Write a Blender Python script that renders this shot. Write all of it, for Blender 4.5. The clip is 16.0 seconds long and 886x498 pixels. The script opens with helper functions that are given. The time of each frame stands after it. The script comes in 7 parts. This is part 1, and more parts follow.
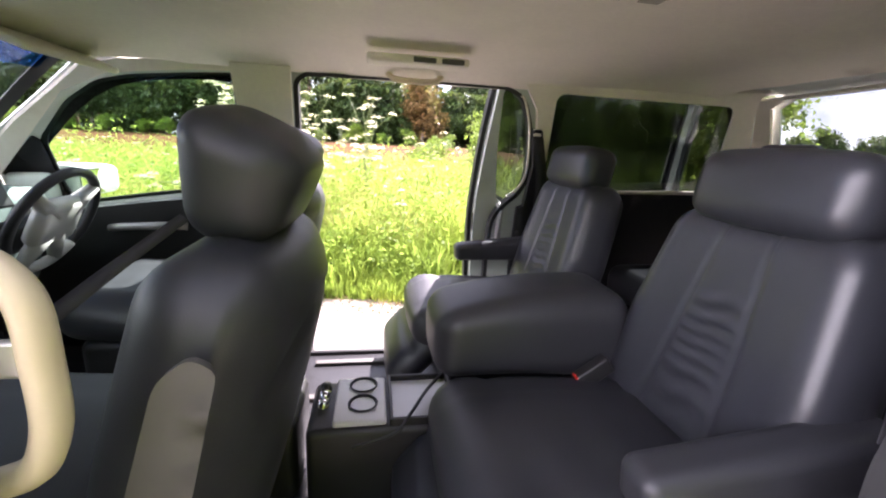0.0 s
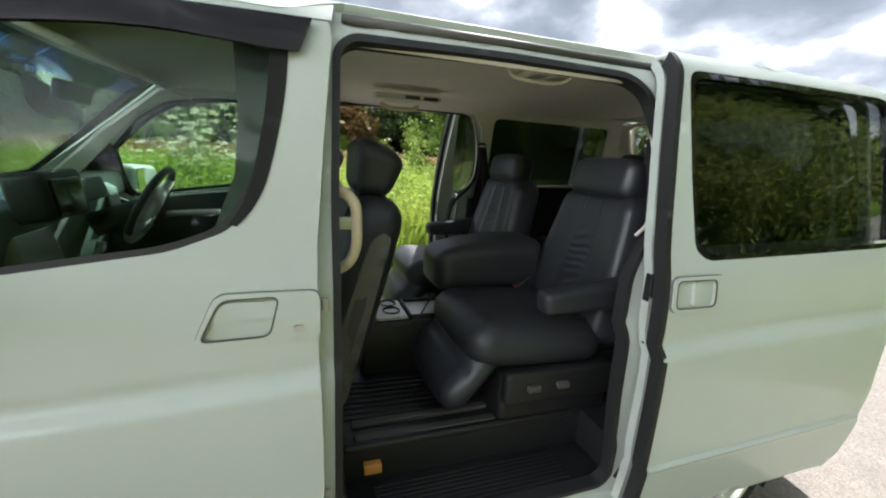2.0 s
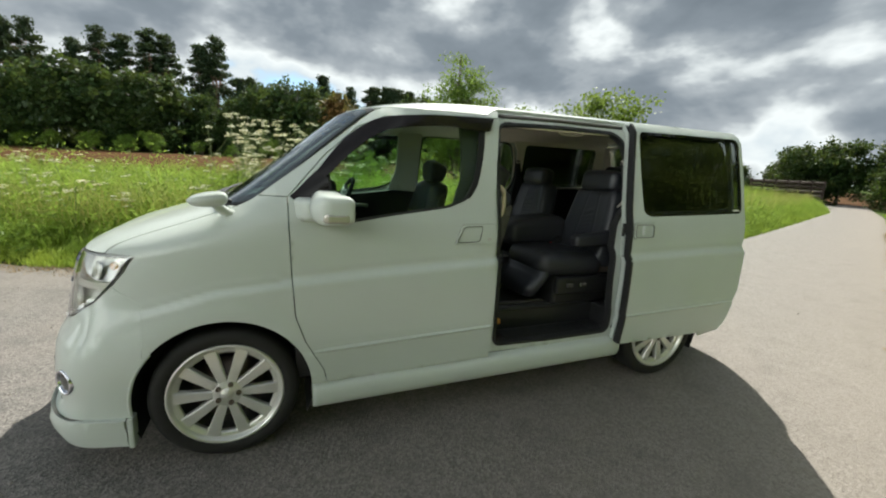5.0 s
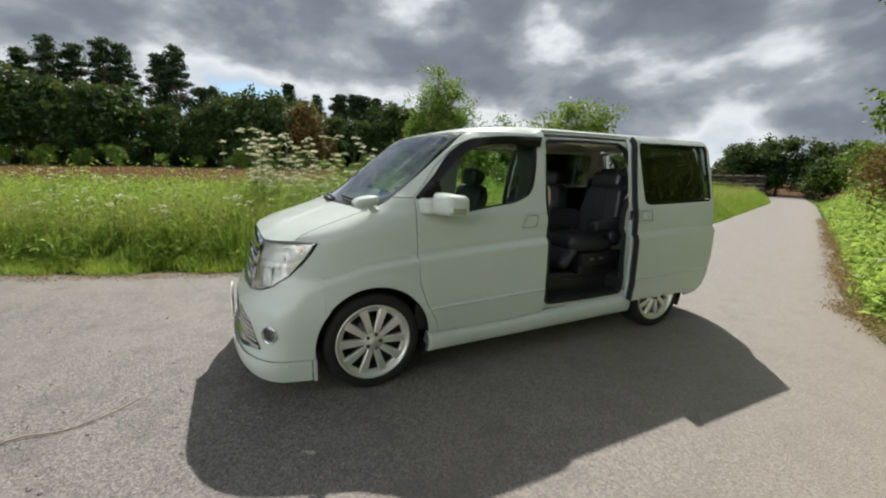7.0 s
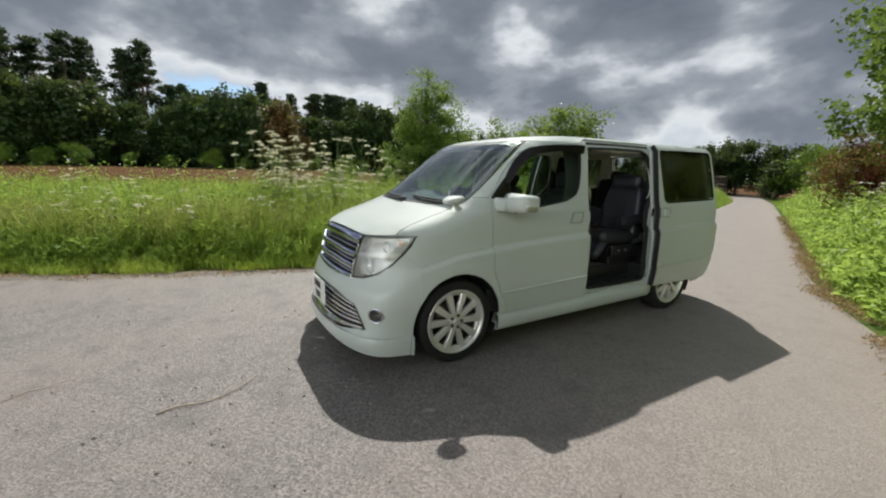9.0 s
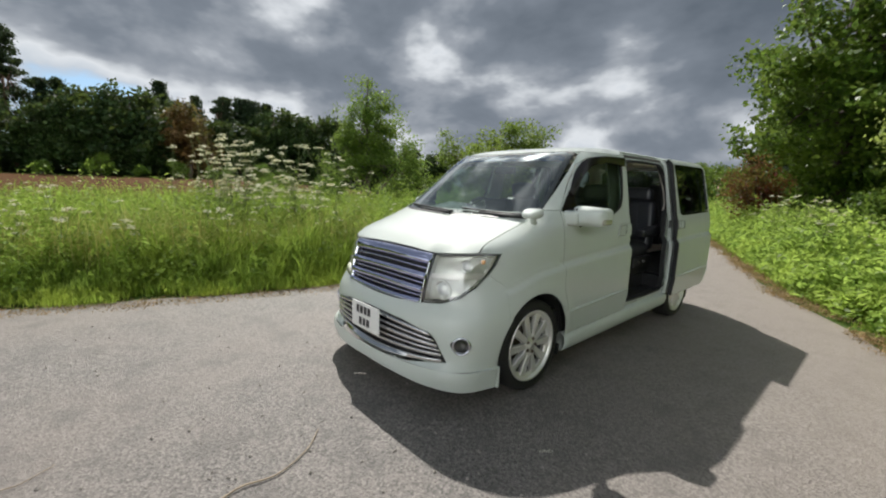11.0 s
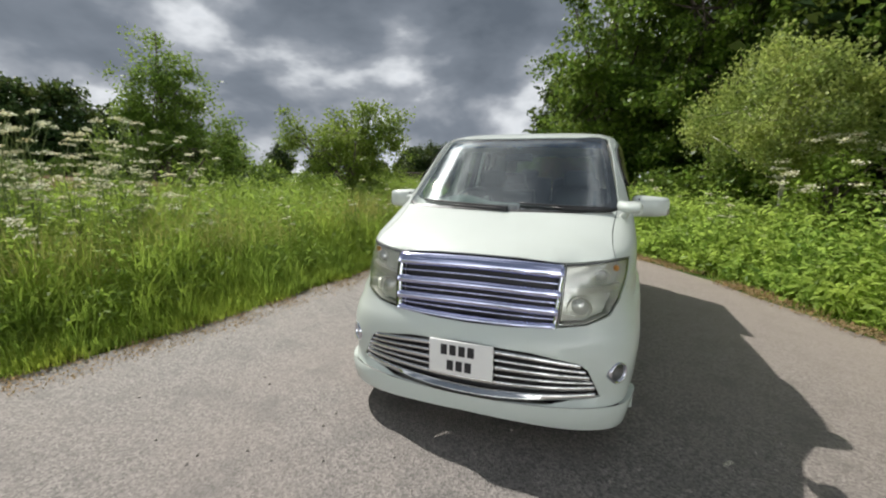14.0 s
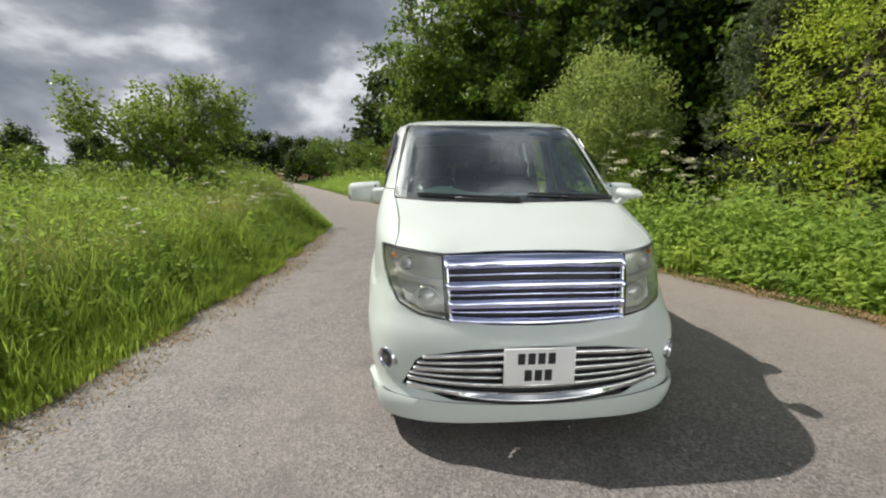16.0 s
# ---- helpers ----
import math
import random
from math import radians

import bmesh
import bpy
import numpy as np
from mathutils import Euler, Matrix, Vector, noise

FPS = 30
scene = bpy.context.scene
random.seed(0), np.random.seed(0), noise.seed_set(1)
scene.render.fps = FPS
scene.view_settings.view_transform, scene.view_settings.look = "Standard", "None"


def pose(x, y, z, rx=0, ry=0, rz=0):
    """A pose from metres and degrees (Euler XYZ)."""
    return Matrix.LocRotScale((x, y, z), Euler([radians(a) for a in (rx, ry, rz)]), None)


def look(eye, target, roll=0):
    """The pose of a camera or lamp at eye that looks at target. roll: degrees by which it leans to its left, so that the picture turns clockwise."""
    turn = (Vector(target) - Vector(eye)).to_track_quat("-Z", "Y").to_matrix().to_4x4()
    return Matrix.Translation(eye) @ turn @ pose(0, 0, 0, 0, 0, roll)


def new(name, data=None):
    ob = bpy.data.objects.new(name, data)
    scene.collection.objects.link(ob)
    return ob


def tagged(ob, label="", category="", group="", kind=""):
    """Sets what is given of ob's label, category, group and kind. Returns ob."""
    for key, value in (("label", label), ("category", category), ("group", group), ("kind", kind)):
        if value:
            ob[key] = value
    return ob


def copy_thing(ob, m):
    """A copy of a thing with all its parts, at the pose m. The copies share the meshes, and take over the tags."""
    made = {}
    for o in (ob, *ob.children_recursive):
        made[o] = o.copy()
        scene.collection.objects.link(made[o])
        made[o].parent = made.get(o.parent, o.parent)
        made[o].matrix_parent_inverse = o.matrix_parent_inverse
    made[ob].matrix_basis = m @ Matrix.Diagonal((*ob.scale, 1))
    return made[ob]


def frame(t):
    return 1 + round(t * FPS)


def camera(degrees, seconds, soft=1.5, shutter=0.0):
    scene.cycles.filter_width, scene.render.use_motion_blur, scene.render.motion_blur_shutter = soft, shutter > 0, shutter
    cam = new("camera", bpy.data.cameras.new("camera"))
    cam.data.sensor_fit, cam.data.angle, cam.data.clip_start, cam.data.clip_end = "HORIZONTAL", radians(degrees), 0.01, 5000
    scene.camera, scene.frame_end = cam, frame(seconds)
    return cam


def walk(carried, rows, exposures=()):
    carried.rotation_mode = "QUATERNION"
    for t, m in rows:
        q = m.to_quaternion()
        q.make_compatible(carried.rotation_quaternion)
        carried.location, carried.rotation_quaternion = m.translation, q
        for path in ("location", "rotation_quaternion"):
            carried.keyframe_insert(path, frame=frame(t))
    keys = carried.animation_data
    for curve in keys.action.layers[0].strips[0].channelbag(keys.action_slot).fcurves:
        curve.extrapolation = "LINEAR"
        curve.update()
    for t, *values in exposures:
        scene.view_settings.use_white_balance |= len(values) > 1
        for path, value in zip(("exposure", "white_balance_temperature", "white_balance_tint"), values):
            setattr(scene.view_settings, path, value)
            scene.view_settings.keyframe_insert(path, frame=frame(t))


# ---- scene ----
from mathutils.geometry import delaunay_2d_cdt

cam = camera(94.3, 16.0, soft=2.1)
PATH = [
    (0, (0.348, -1.136, 1.521), (0.681, 0.776, 1.037), 2.8),
    (0.5, (0.259, -1.253, 1.510), (0.786, 0.621, 1.052), 2.2),
    (1, (0.141, -1.413, 1.521), (0.781, 0.426, 1.068), 2.0),
    (1.5, (0.049, -1.635, 1.511), (0.693, 0.201, 1.048), 2.9),
    (2, (-0.054, -1.843, 1.521), (0.596, -0.004, 1.076), 3.3),
    (2.5, (-0.177, -2.067, 1.513), (0.464, -0.225, 1.068), 3.5),
    (3, (-0.306, -2.308, 1.527), (0.355, -0.474, 1.081), 3.4),
    (3.5, (-0.457, -2.497, 1.529), (0.223, -0.666, 1.097), 3.3),
    (4, (-0.673, -2.645, 1.530), (0.019, -0.816, 1.112), 3.1),
    (4.5, (-0.933, -2.842, 1.522), (-0.220, -1.017, 1.117), 3.0),
    (7, (-2.264, -3.495, 1.520), (-1.382, -1.738, 1.149), 1.1),
    (7.5, (-2.487, -3.657, 1.515), (-1.555, -1.926, 1.150), 0.8),
    (8, (-2.700, -3.725, 1.524), (-1.744, -2.007, 1.154), 0.7),
    (10.5, (-3.828, -2.829, 1.534), (-2.613, -1.272, 1.213), 2.0),
    (11, (-3.934, -2.573, 1.494), (-2.604, -1.111, 1.191), 1.8),
    (11.5, (-4.049, -2.33, 1.531), (-2.624, -0.96, 1.224), 1.6),
    (12, (-4.216, -2.02, 1.528), (-2.702, -0.752, 1.212), 1.7),
    (12.5, (-4.293, -1.708, 1.513), (-2.693, -0.553, 1.188), 1.5),
    (13, (-4.3, -1.346, 1.511), (-2.613, -0.325, 1.175), 1.2),
    (13.5, (-4.369, -0.974, 1.523), (-2.597, -0.115, 1.174), 1.0),
    (14, (-4.388, -0.614, 1.507), (-2.539, 0.061, 1.151), 0.8),
    (14.5, (-4.352, -0.28, 1.51), (-2.444, 0.191, 1.141), 0.6),
    (15, (-4.385, 0.082, 1.518), (-2.438, 0.336, 1.138), 0.6),
    (15.5, (-4.343, 0.383, 1.507), (-2.382, 0.425, 1.119), 0.4),
    (16, (-4.222, 0.67, 1.495), (-2.268, 0.508, 1.099), 0.3),
]
walk(cam, [(t, look(eye, target, roll)) for t, eye, target, roll in PATH], exposures=[(0, 3.5, 6300, 33), (0.5, 3.34, 6350, 35), (1.0, 2.70, 6250, 29), (1.5, 2.28, 6150, 15), (2.0, 2.03, 6250, 11), (2.5, 1.83, 6550, 2), (3.5, 1.48, 6550, 0), (4.5, 1.28, 6550, 2), (7.0, 0.95, 6450, 8), (10.5, 0.82, 6400, 9), (16.0, 0.88, 6450, 10)])

# ---- world, sun and exposure ----
SUN_TO = Vector((0.555, 0.93, 1.27)).normalized()
SUN_ELEV = math.asin(SUN_TO.z)
SUN_ROT = math.atan2(SUN_TO.x, SUN_TO.y)


def link(nt, a, b):
    nt.links.new(a, b)


def node(nt, kind, **values):
    n = nt.nodes.new(kind)
    for key, value in values.items():
        if key in n.inputs:
            n.inputs[key].default_value = value
    return n


def math_node(nt, op, a, b=None, clamp=False):
    n = nt.nodes.new("ShaderNodeMath")
    n.operation, n.use_clamp = op, clamp
    for k, v in enumerate((a, b)):
        if v is None:
            continue
        if isinstance(v, (int, float)):
            n.inputs[k].default_value = v
        else:
            link(nt, v, n.inputs[k])
    return n.outputs[0]


def ramp(nt, fac, stops):
    n = nt.nodes.new("ShaderNodeValToRGB")
    e = n.color_ramp.elements
    while len(e) < len(stops):
        e.new(0.5)
    for k, (p, c) in enumerate(stops):
        e[k].position = p
        e[k].color = (c, c, c, 1) if isinstance(c, (int, float)) else (*c, 1)
    link(nt, fac, n.inputs[0])
    return n.outputs[0]


def mix_rgb(nt, fac, a, b, mode="MIX"):
    n = nt.nodes.new("ShaderNodeMix")
    n.data_type, n.blend_type = "RGBA", mode
    for k, v in ((0, fac), (6, a), (7, b)):
        if isinstance(v, (int, float)):
            n.inputs[k].default_value = v
        elif isinstance(v, tuple):
            n.inputs[k].default_value = (*v, 1)
        else:
            link(nt, v, n.inputs[k])
    return n.outputs[2]


CLOUD_SHIFT = (4.1, 2.3, 0.6)
world = bpy.data.worlds.new("sky")
scene.world = world
world.use_nodes = True
wn = world.node_tree
wn.nodes.clear()
sky = wn.nodes.new("ShaderNodeTexSky")
sky.sky_type = "NISHITA"
sky.sun_disc = False
sky.sun_elevation, sky.sun_rotation = SUN_ELEV, SUN_ROT
sky.air_density, sky.dust_density = 1.0, 1.0
coord = wn.nodes.new("ShaderNodeTexCoord")
sep = wn.nodes.new("ShaderNodeSeparateXYZ")
link(wn, coord.outputs["Generated"], sep.inputs[0])
# cloud deck: flattened heaps, dark below and bright where they thin out
flat_dir = wn.nodes.new("ShaderNodeVectorMath")
flat_dir.operation = "MULTIPLY"
flat_dir.inputs[1].default_value = (1.0, 1.0, 1.8)
link(wn, coord.outputs["Generated"], flat_dir.inputs[0])
shift = wn.nodes.new("ShaderNodeVectorMath")
shift.operation = "ADD"
shift.inputs[1].default_value = CLOUD_SHIFT
link(wn, flat_dir.outputs[0], shift.inputs[0])
big = node(wn, "ShaderNodeTexNoise", Scale=2.5, Detail=5.5, Roughness=0.52, Distortion=0.1)
link(wn, shift.outputs[0], big.inputs["Vector"])
shade = node(wn, "ShaderNodeTexNoise", Scale=5.0, Detail=6.0, Roughness=0.6, Distortion=0.3)
link(wn, shift.outputs[0], shade.inputs["Vector"])
lift = ramp(wn, sep.outputs[2], [(0.0, 0.0), (0.06, 0.012), (0.15, 0.055), (0.26, 0.100), (0.45, 0.160), (1.0, 0.20)])
deck = math_node(wn, "ADD", math_node(wn, "ADD", math_node(wn, "SUBTRACT", big.outputs[0], 0.022), lift), math_node(wn, "MULTIPLY", math_node(wn, "SUBTRACT", shade.outputs[0], 0.5), 0.13))
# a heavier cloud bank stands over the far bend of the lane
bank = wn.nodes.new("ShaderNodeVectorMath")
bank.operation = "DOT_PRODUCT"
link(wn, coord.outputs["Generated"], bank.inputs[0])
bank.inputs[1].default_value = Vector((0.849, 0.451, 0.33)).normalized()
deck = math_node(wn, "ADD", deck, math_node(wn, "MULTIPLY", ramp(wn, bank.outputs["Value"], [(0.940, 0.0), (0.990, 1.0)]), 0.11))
# and the deck is thinner over the meadow
for way, low, depth in (((0.466, 0.857, 0.25), 0.955, 0.030),):
    gap_dir = wn.nodes.new("ShaderNodeVectorMath")
    gap_dir.operation = "DOT_PRODUCT"
    link(wn, coord.outputs["Generated"], gap_dir.inputs[0])
    gap_dir.inputs[1].default_value = Vector(way).normalized()
    deck = math_node(wn, "SUBTRACT", deck, math_node(wn, "MULTIPLY", ramp(wn, gap_dir.outputs["Value"], [(low, 0.0), (0.997, 1.0)]), depth))
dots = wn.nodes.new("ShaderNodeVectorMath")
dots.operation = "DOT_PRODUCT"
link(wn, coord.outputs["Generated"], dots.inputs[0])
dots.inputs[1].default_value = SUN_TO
fill_side = ramp(wn, math_node(wn, "ADD", math_node(wn, "MULTIPLY", dots.outputs["Value"], 0.5), 0.5), [(0.28, 1.0), (0.54, 0.0)])
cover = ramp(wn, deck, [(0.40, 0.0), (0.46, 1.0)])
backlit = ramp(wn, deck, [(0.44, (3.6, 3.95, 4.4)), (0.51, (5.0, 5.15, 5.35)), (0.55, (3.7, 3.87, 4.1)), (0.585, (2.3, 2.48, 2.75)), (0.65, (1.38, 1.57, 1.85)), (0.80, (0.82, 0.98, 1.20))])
fill_cloud = ramp(wn, deck, [(0.44, (22.3, 22.9, 23.3)), (0.56, (38.0, 38.4, 37.3)), (0.75, (27.2, 27.7, 28.3))])
near_sun = ramp(wn, dots.outputs["Value"], [(0.90, 0.0), (0.985, 1.0)])
thin = ramp(wn, math_node(wn, "ADD", big.outputs[0], math_node(wn, "MULTIPLY", shade.outputs[0], 0.35)), [(0.60, 1.0), (0.74, 0.0)])
backlit = mix_rgb(wn, math_node(wn, "MULTIPLY", near_sun, thin), backlit, (7.5, 7.5, 7.4))
aureole = ramp(wn, dots.outputs["Value"], [(0.955, 0.0), (0.985, 0.22), (1.0, 1.0)])
veil = ramp(wn, math_node(wn, "ADD", big.outputs[0], math_node(wn, "MULTIPLY", shade.outputs[0], 0.5)), [(0.62, 1.0), (0.84, 0.06)])
backlit = mix_rgb(wn, math_node(wn, "MULTIPLY", aureole, veil), backlit, (60.0, 60.0, 58.0))
# unseen bright cloud added low behind the viewer, fills the van's shaded side
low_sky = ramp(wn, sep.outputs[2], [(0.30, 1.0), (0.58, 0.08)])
body = mix_rgb(wn, math_node(wn, "MULTIPLY", fill_side, low_sky), backlit, fill_cloud)
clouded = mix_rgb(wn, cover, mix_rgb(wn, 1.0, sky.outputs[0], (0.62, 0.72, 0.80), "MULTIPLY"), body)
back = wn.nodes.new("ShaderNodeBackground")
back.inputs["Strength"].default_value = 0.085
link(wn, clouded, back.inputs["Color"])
wout = wn.nodes.new("ShaderNodeOutputWorld")
link(wn, back.outputs[0], wout.inputs["Surface"])

sun_data = bpy.data.lights.new("sun", "SUN")
sun_data.energy, sun_data.angle, sun_data.color = 3.05, radians(0.7), (1.0, 0.955, 0.885)
sun = new("sun", sun_data)
sun.matrix_world = look(SUN_TO * 40, (0, 0, 0))
scene.view_settings.exposure = 0.0

# ---- materials ----
def mat(name):
    m = bpy.data.materials.new(name)
    m.use_nodes = True
    return m, m.node_tree, m.node_tree.nodes["Principled BSDF"]


def noise_tex(nt, scale, detail=4.0, rough=0.55, vec=None):
    n = node(nt, "ShaderNodeTexNoise", Scale=scale, Detail=detail, Roughness=rough)
    if vec is None:
        c = nt.nodes.new("ShaderNodeTexCoord")
        vec = c.outputs["Object"]
    link(nt, vec, n.inputs["Vector"])
    return n.outputs[0]


def bump(nt, bsdf, height, strength, distance):
    b = nt.nodes.new("ShaderNodeBump")
    b.inputs["Strength"].default_value, b.inputs["Distance"].default_value = strength, distance
    link(nt, height, b.inputs["Height"])
    link(nt, b.outputs[0], bsdf.inputs["Normal"])


def plain(name, color, rough=0.5, metal=0.0, vary=0.12, scale=30.0, bump_s=0.0, bump_d=0.002, coat=0.0, bump_scale=0.0):
    """A surface of one colour with fine and coarse variation."""
    m, nt, b = mat(name)
    f = noise_tex(nt, scale)
    g = noise_tex(nt, scale * 0.12, 3.0)
    dark = tuple(c * (1 - vary) for c in color)
    light = tuple(min(1.0, c * (1 + vary)) for c in color)
    c1 = mix_rgb(nt, f, dark, light)
    c2 = mix_rgb(nt, math_node(nt, "MULTIPLY", ramp(nt, g, [(0.45, 0.0), (0.7, 1.0)]), 0.5), c1, tuple(c * (1 - vary) for c in color))
    link(nt, c2, b.inputs["Base Color"])
    b.inputs["Roughness"].default_value, b.inputs["Metallic"].default_value = rough, metal
    b.inputs["Coat Weight"].default_value = coat
    b.inputs["Coat Roughness"].default_value = 0.03
    if bump_s:
        bump(nt, b, noise_tex(nt, bump_scale or scale * 4, 3.0), bump_s, bump_d)
    return m


def thin_glass(name, tint, gloss=(0.95, 0.97, 1.0), base=0.05, dirt=0.02, edge=0.85):
    m, nt, b = mat(name)
    nt.nodes.remove(b)
    t = nt.nodes.new("ShaderNodeBsdfTransparent")
    t.inputs[0].default_value = (*tint, 1)
    g = nt.nodes.new("ShaderNodeBsdfGlossy")
    g.inputs["Color"].default_value = (*gloss, 1)
    g.inputs["Roughness"].default_value = 0.0
    lw = nt.nodes.new("ShaderNodeLayerWeight")
    lw.inputs[0].default_value = 0.5
    rise = math_node(nt, "POWER", lw.outputs["Facing"], 4.0)
    sheen = math_node(nt, "ADD", math_node(nt, "MULTIPLY", rise, edge), base)
    d = nt.nodes.new("ShaderNodeBsdfDiffuse")
    d.inputs[0].default_value = (0.55, 0.55, 0.52, 1)
    film_of = math_node(nt, "MULTIPLY", ramp(nt, noise_tex(nt, 5.0, 6.0), [(0.35, 0.0), (0.8, 1.0)]), dirt)
    s0, s1 = nt.nodes.new("ShaderNodeMixShader"), nt.nodes.new("ShaderNodeMixShader")
    link(nt, film_of, s0.inputs[0]), link(nt, t.outputs[0], s0.inputs[1]), link(nt, d.outputs[0], s0.inputs[2])
    link(nt, sheen, s1.inputs[0]), link(nt, s0.outputs[0], s1.inputs[1]), link(nt, g.outputs[0], s1.inputs[2])
    link(nt, s1.outputs[0], nt.nodes["Material Output"].inputs["Surface"])
    return m


def leafy(name, dark, light, rough=0.5, through_leaf=0.35, spread=3.0):
    """Leaves: varied leaf by leaf and clump by clump, with light passing through."""
    m, nt, b = mat(name)
    geo = nt.nodes.new("ShaderNodeNewGeometry")
    c1 = mix_rgb(nt, geo.outputs["Random Per Island"], dark, light)
    g = noise_tex(nt, spread, 2.0, vec=geo.outputs["Position"])
    warm = (min(1, light[0] * 1.2), light[1] * 1.0, light[2] * 0.7)
    c2 = mix_rgb(nt, math_node(nt, "MULTIPLY", ramp(nt, g, [(0.4, 0.0), (0.68, 1.0)]), 0.45), c1, warm)
    link(nt, c2, b.inputs["Base Color"])
    b.inputs["Roughness"].default_value = rough
    b.inputs["Specular IOR Level"].default_value = 0.15
    tr = nt.nodes.new("ShaderNodeBsdfTranslucent")
    link(nt, mix_rgb(nt, 0.45, c2, (0.44, 0.58, 0.12)), tr.inputs[0])
    mx = nt.nodes.new("ShaderNodeMixShader")
    mx.inputs[0].default_value = through_leaf
    link(nt, b.outputs[0], mx.inputs[1]), link(nt, tr.outputs[0], mx.inputs[2])
    link(nt, mx.outputs[0], nt.nodes["Material Output"].inputs["Surface"])
    return m


def make_paint():
    m, nt, b = mat("pearl_white_paint")
    g = noise_tex(nt, 1.6, 5.0)
    f = noise_tex(nt, 900.0, 2.0)
    c = mix_rgb(nt, ramp(nt, g, [(0.35, 0.0), (0.75, 1.0)]), (0.535, 0.582, 0.543), (0.500, 0.547, 0.504))
    c = mix_rgb(nt, math_node(nt, "MULTIPLY", f, 0.10), c, (0.95, 0.95, 0.92))
    link(nt, c, b.inputs["Base Color"])
    b.inputs["Roughness"].default_value = 0.5
    b.inputs["Specular IOR Level"].default_value = 0.2
    b.inputs["Coat Weight"].default_value, b.inputs["Coat Roughness"].default_value = 0.7, 0.04
    return m


def make_asphalt():
    m, nt, b = mat("worn_asphalt")
    geo = nt.nodes.new("ShaderNodeNewGeometry")
    p = geo.outputs["Position"]
    grit = nt.nodes.new("ShaderNodeTexVoronoi")
    grit.inputs["Scale"].default_value = 84.0
    link(nt, p, grit.inputs["Vector"])
    chips = mix_rgb(nt, ramp(nt, grit.outputs["Color"], [(0.15, 0.0), (0.9, 1.0)]), (0.070, 0.064, 0.058), (0.325, 0.294, 0.270))
    fine = noise_tex(nt, 260.0, 3.0, vec=p)
    base = mix_rgb(nt, math_node(nt, "MULTIPLY", fine, 0.55), chips, (0.155, 0.143, 0.136))
    broad = noise_tex(nt, 0.55, 6.0, 0.6, vec=p)
    base = mix_rgb(nt, math_node(nt, "MULTIPLY", ramp(nt, broad, [(0.42, 0.0), (0.66, 1.0)]), 0.45), base, (0.245, 0.208, 0.185))
    mid = noise_tex(nt, 3.4, 5.0, vec=p)
    base = mix_rgb(nt, math_node(nt, "MULTIPLY", ramp(nt, mid, [(0.50, 0.0), (0.72, 1.0)]), 0.5), base, (0.095, 0.088, 0.083))
    # pale sandy dust along the wooded edge
    sp = nt.nodes.new("ShaderNodeSeparateXYZ")
    link(nt, p, sp.inputs[0])
    away = math_node(nt, "ADD", math_node(nt, "SUBTRACT", sp.outputs[1], math_node(nt, "MULTIPLY", sp.outputs[0], 0.42)), 3.4)
    away = math_node(nt, "ADD", away, math_node(nt, "MULTIPLY", math_node(nt, "SUBTRACT", broad, 0.5), 2.6))
    dust = ramp(nt, math_node(nt, "MULTIPLY", away, 0.25), [(0.05, 0.50), (0.30, 0.28), (0.75, 0.0)])
    base = mix_rgb(nt, dust, base, mix_rgb(nt, fine, (0.25, 0.205, 0.172), (0.40, 0.335, 0.285)))
    link(nt, base, b.inputs["Base Color"])
    b.inputs["Roughness"].default_value = 0.62
    b.inputs["Specular IOR Level"].default_value = 0.5
    h = math_node(nt, "ADD", grit.outputs["Distance"], fine)
    bump(nt, b, h, 0.7, 0.006)
    return m


def make_soil():
    m, nt, b = mat("field_soil_and_turf")
    geo = nt.nodes.new("ShaderNodeNewGeometry")
    p = geo.outputs["Position"]
    a = noise_tex(nt, 0.35, 6.0, vec=p)
    f = noise_tex(nt, 9.0, 5.0, vec=p)
    sp = nt.nodes.new("ShaderNodeSeparateXYZ")
    link(nt, p, sp.inputs[0])
    wobble = math_node(nt, "ADD", sp.outputs[1], math_node(nt, "MULTIPLY", a, 4.0))
    field = math_node(nt, "MULTIPLY", math_node(nt, "GREATER_THAN", wobble, 15.0), math_node(nt, "LESS_THAN", wobble, 47.0))
    soil = mix_rgb(nt, f, (0.062, 0.029, 0.010), (0.11, 0.053, 0.019))
    turf = mix_rgb(nt, f, (0.035, 0.06, 0.012), (0.10, 0.15, 0.03))
    link(nt, mix_rgb(nt, field, turf, soil), b.inputs["Base Color"])
    b.inputs["Roughness"].default_value = 0.95
    b.inputs["Specular IOR Level"].default_value = 0.1
    bump(nt, b, f, 0.8, 0.05)
    return m


def make_leather(name, color, rough):
    m, nt, b = mat(name)
    c = nt.nodes.new("ShaderNodeTexCoord")
    vor = nt.nodes.new("ShaderNodeTexVoronoi")
    vor.inputs["Scale"].default_value = 420.0
    link(nt, c.outputs["Object"], vor.inputs["Vector"])
    g = noise_tex(nt, 7.0, 5.0)
    col = mix_rgb(nt, g, tuple(x * 0.75 for x in color), tuple(x * 1.3 for x in color))
    link(nt, col, b.inputs["Base Color"])
    b.inputs["Roughness"].default_value = rough
    h = math_node(nt, "ADD", math_node(nt, "MULTIPLY", vor.outputs["Distance"], 0.25), math_node(nt, "MULTIPLY", noise_tex(nt, 9.0, 1.0), 1.2))
    bump(nt, b, h, 0.22, 0.002)
    return m


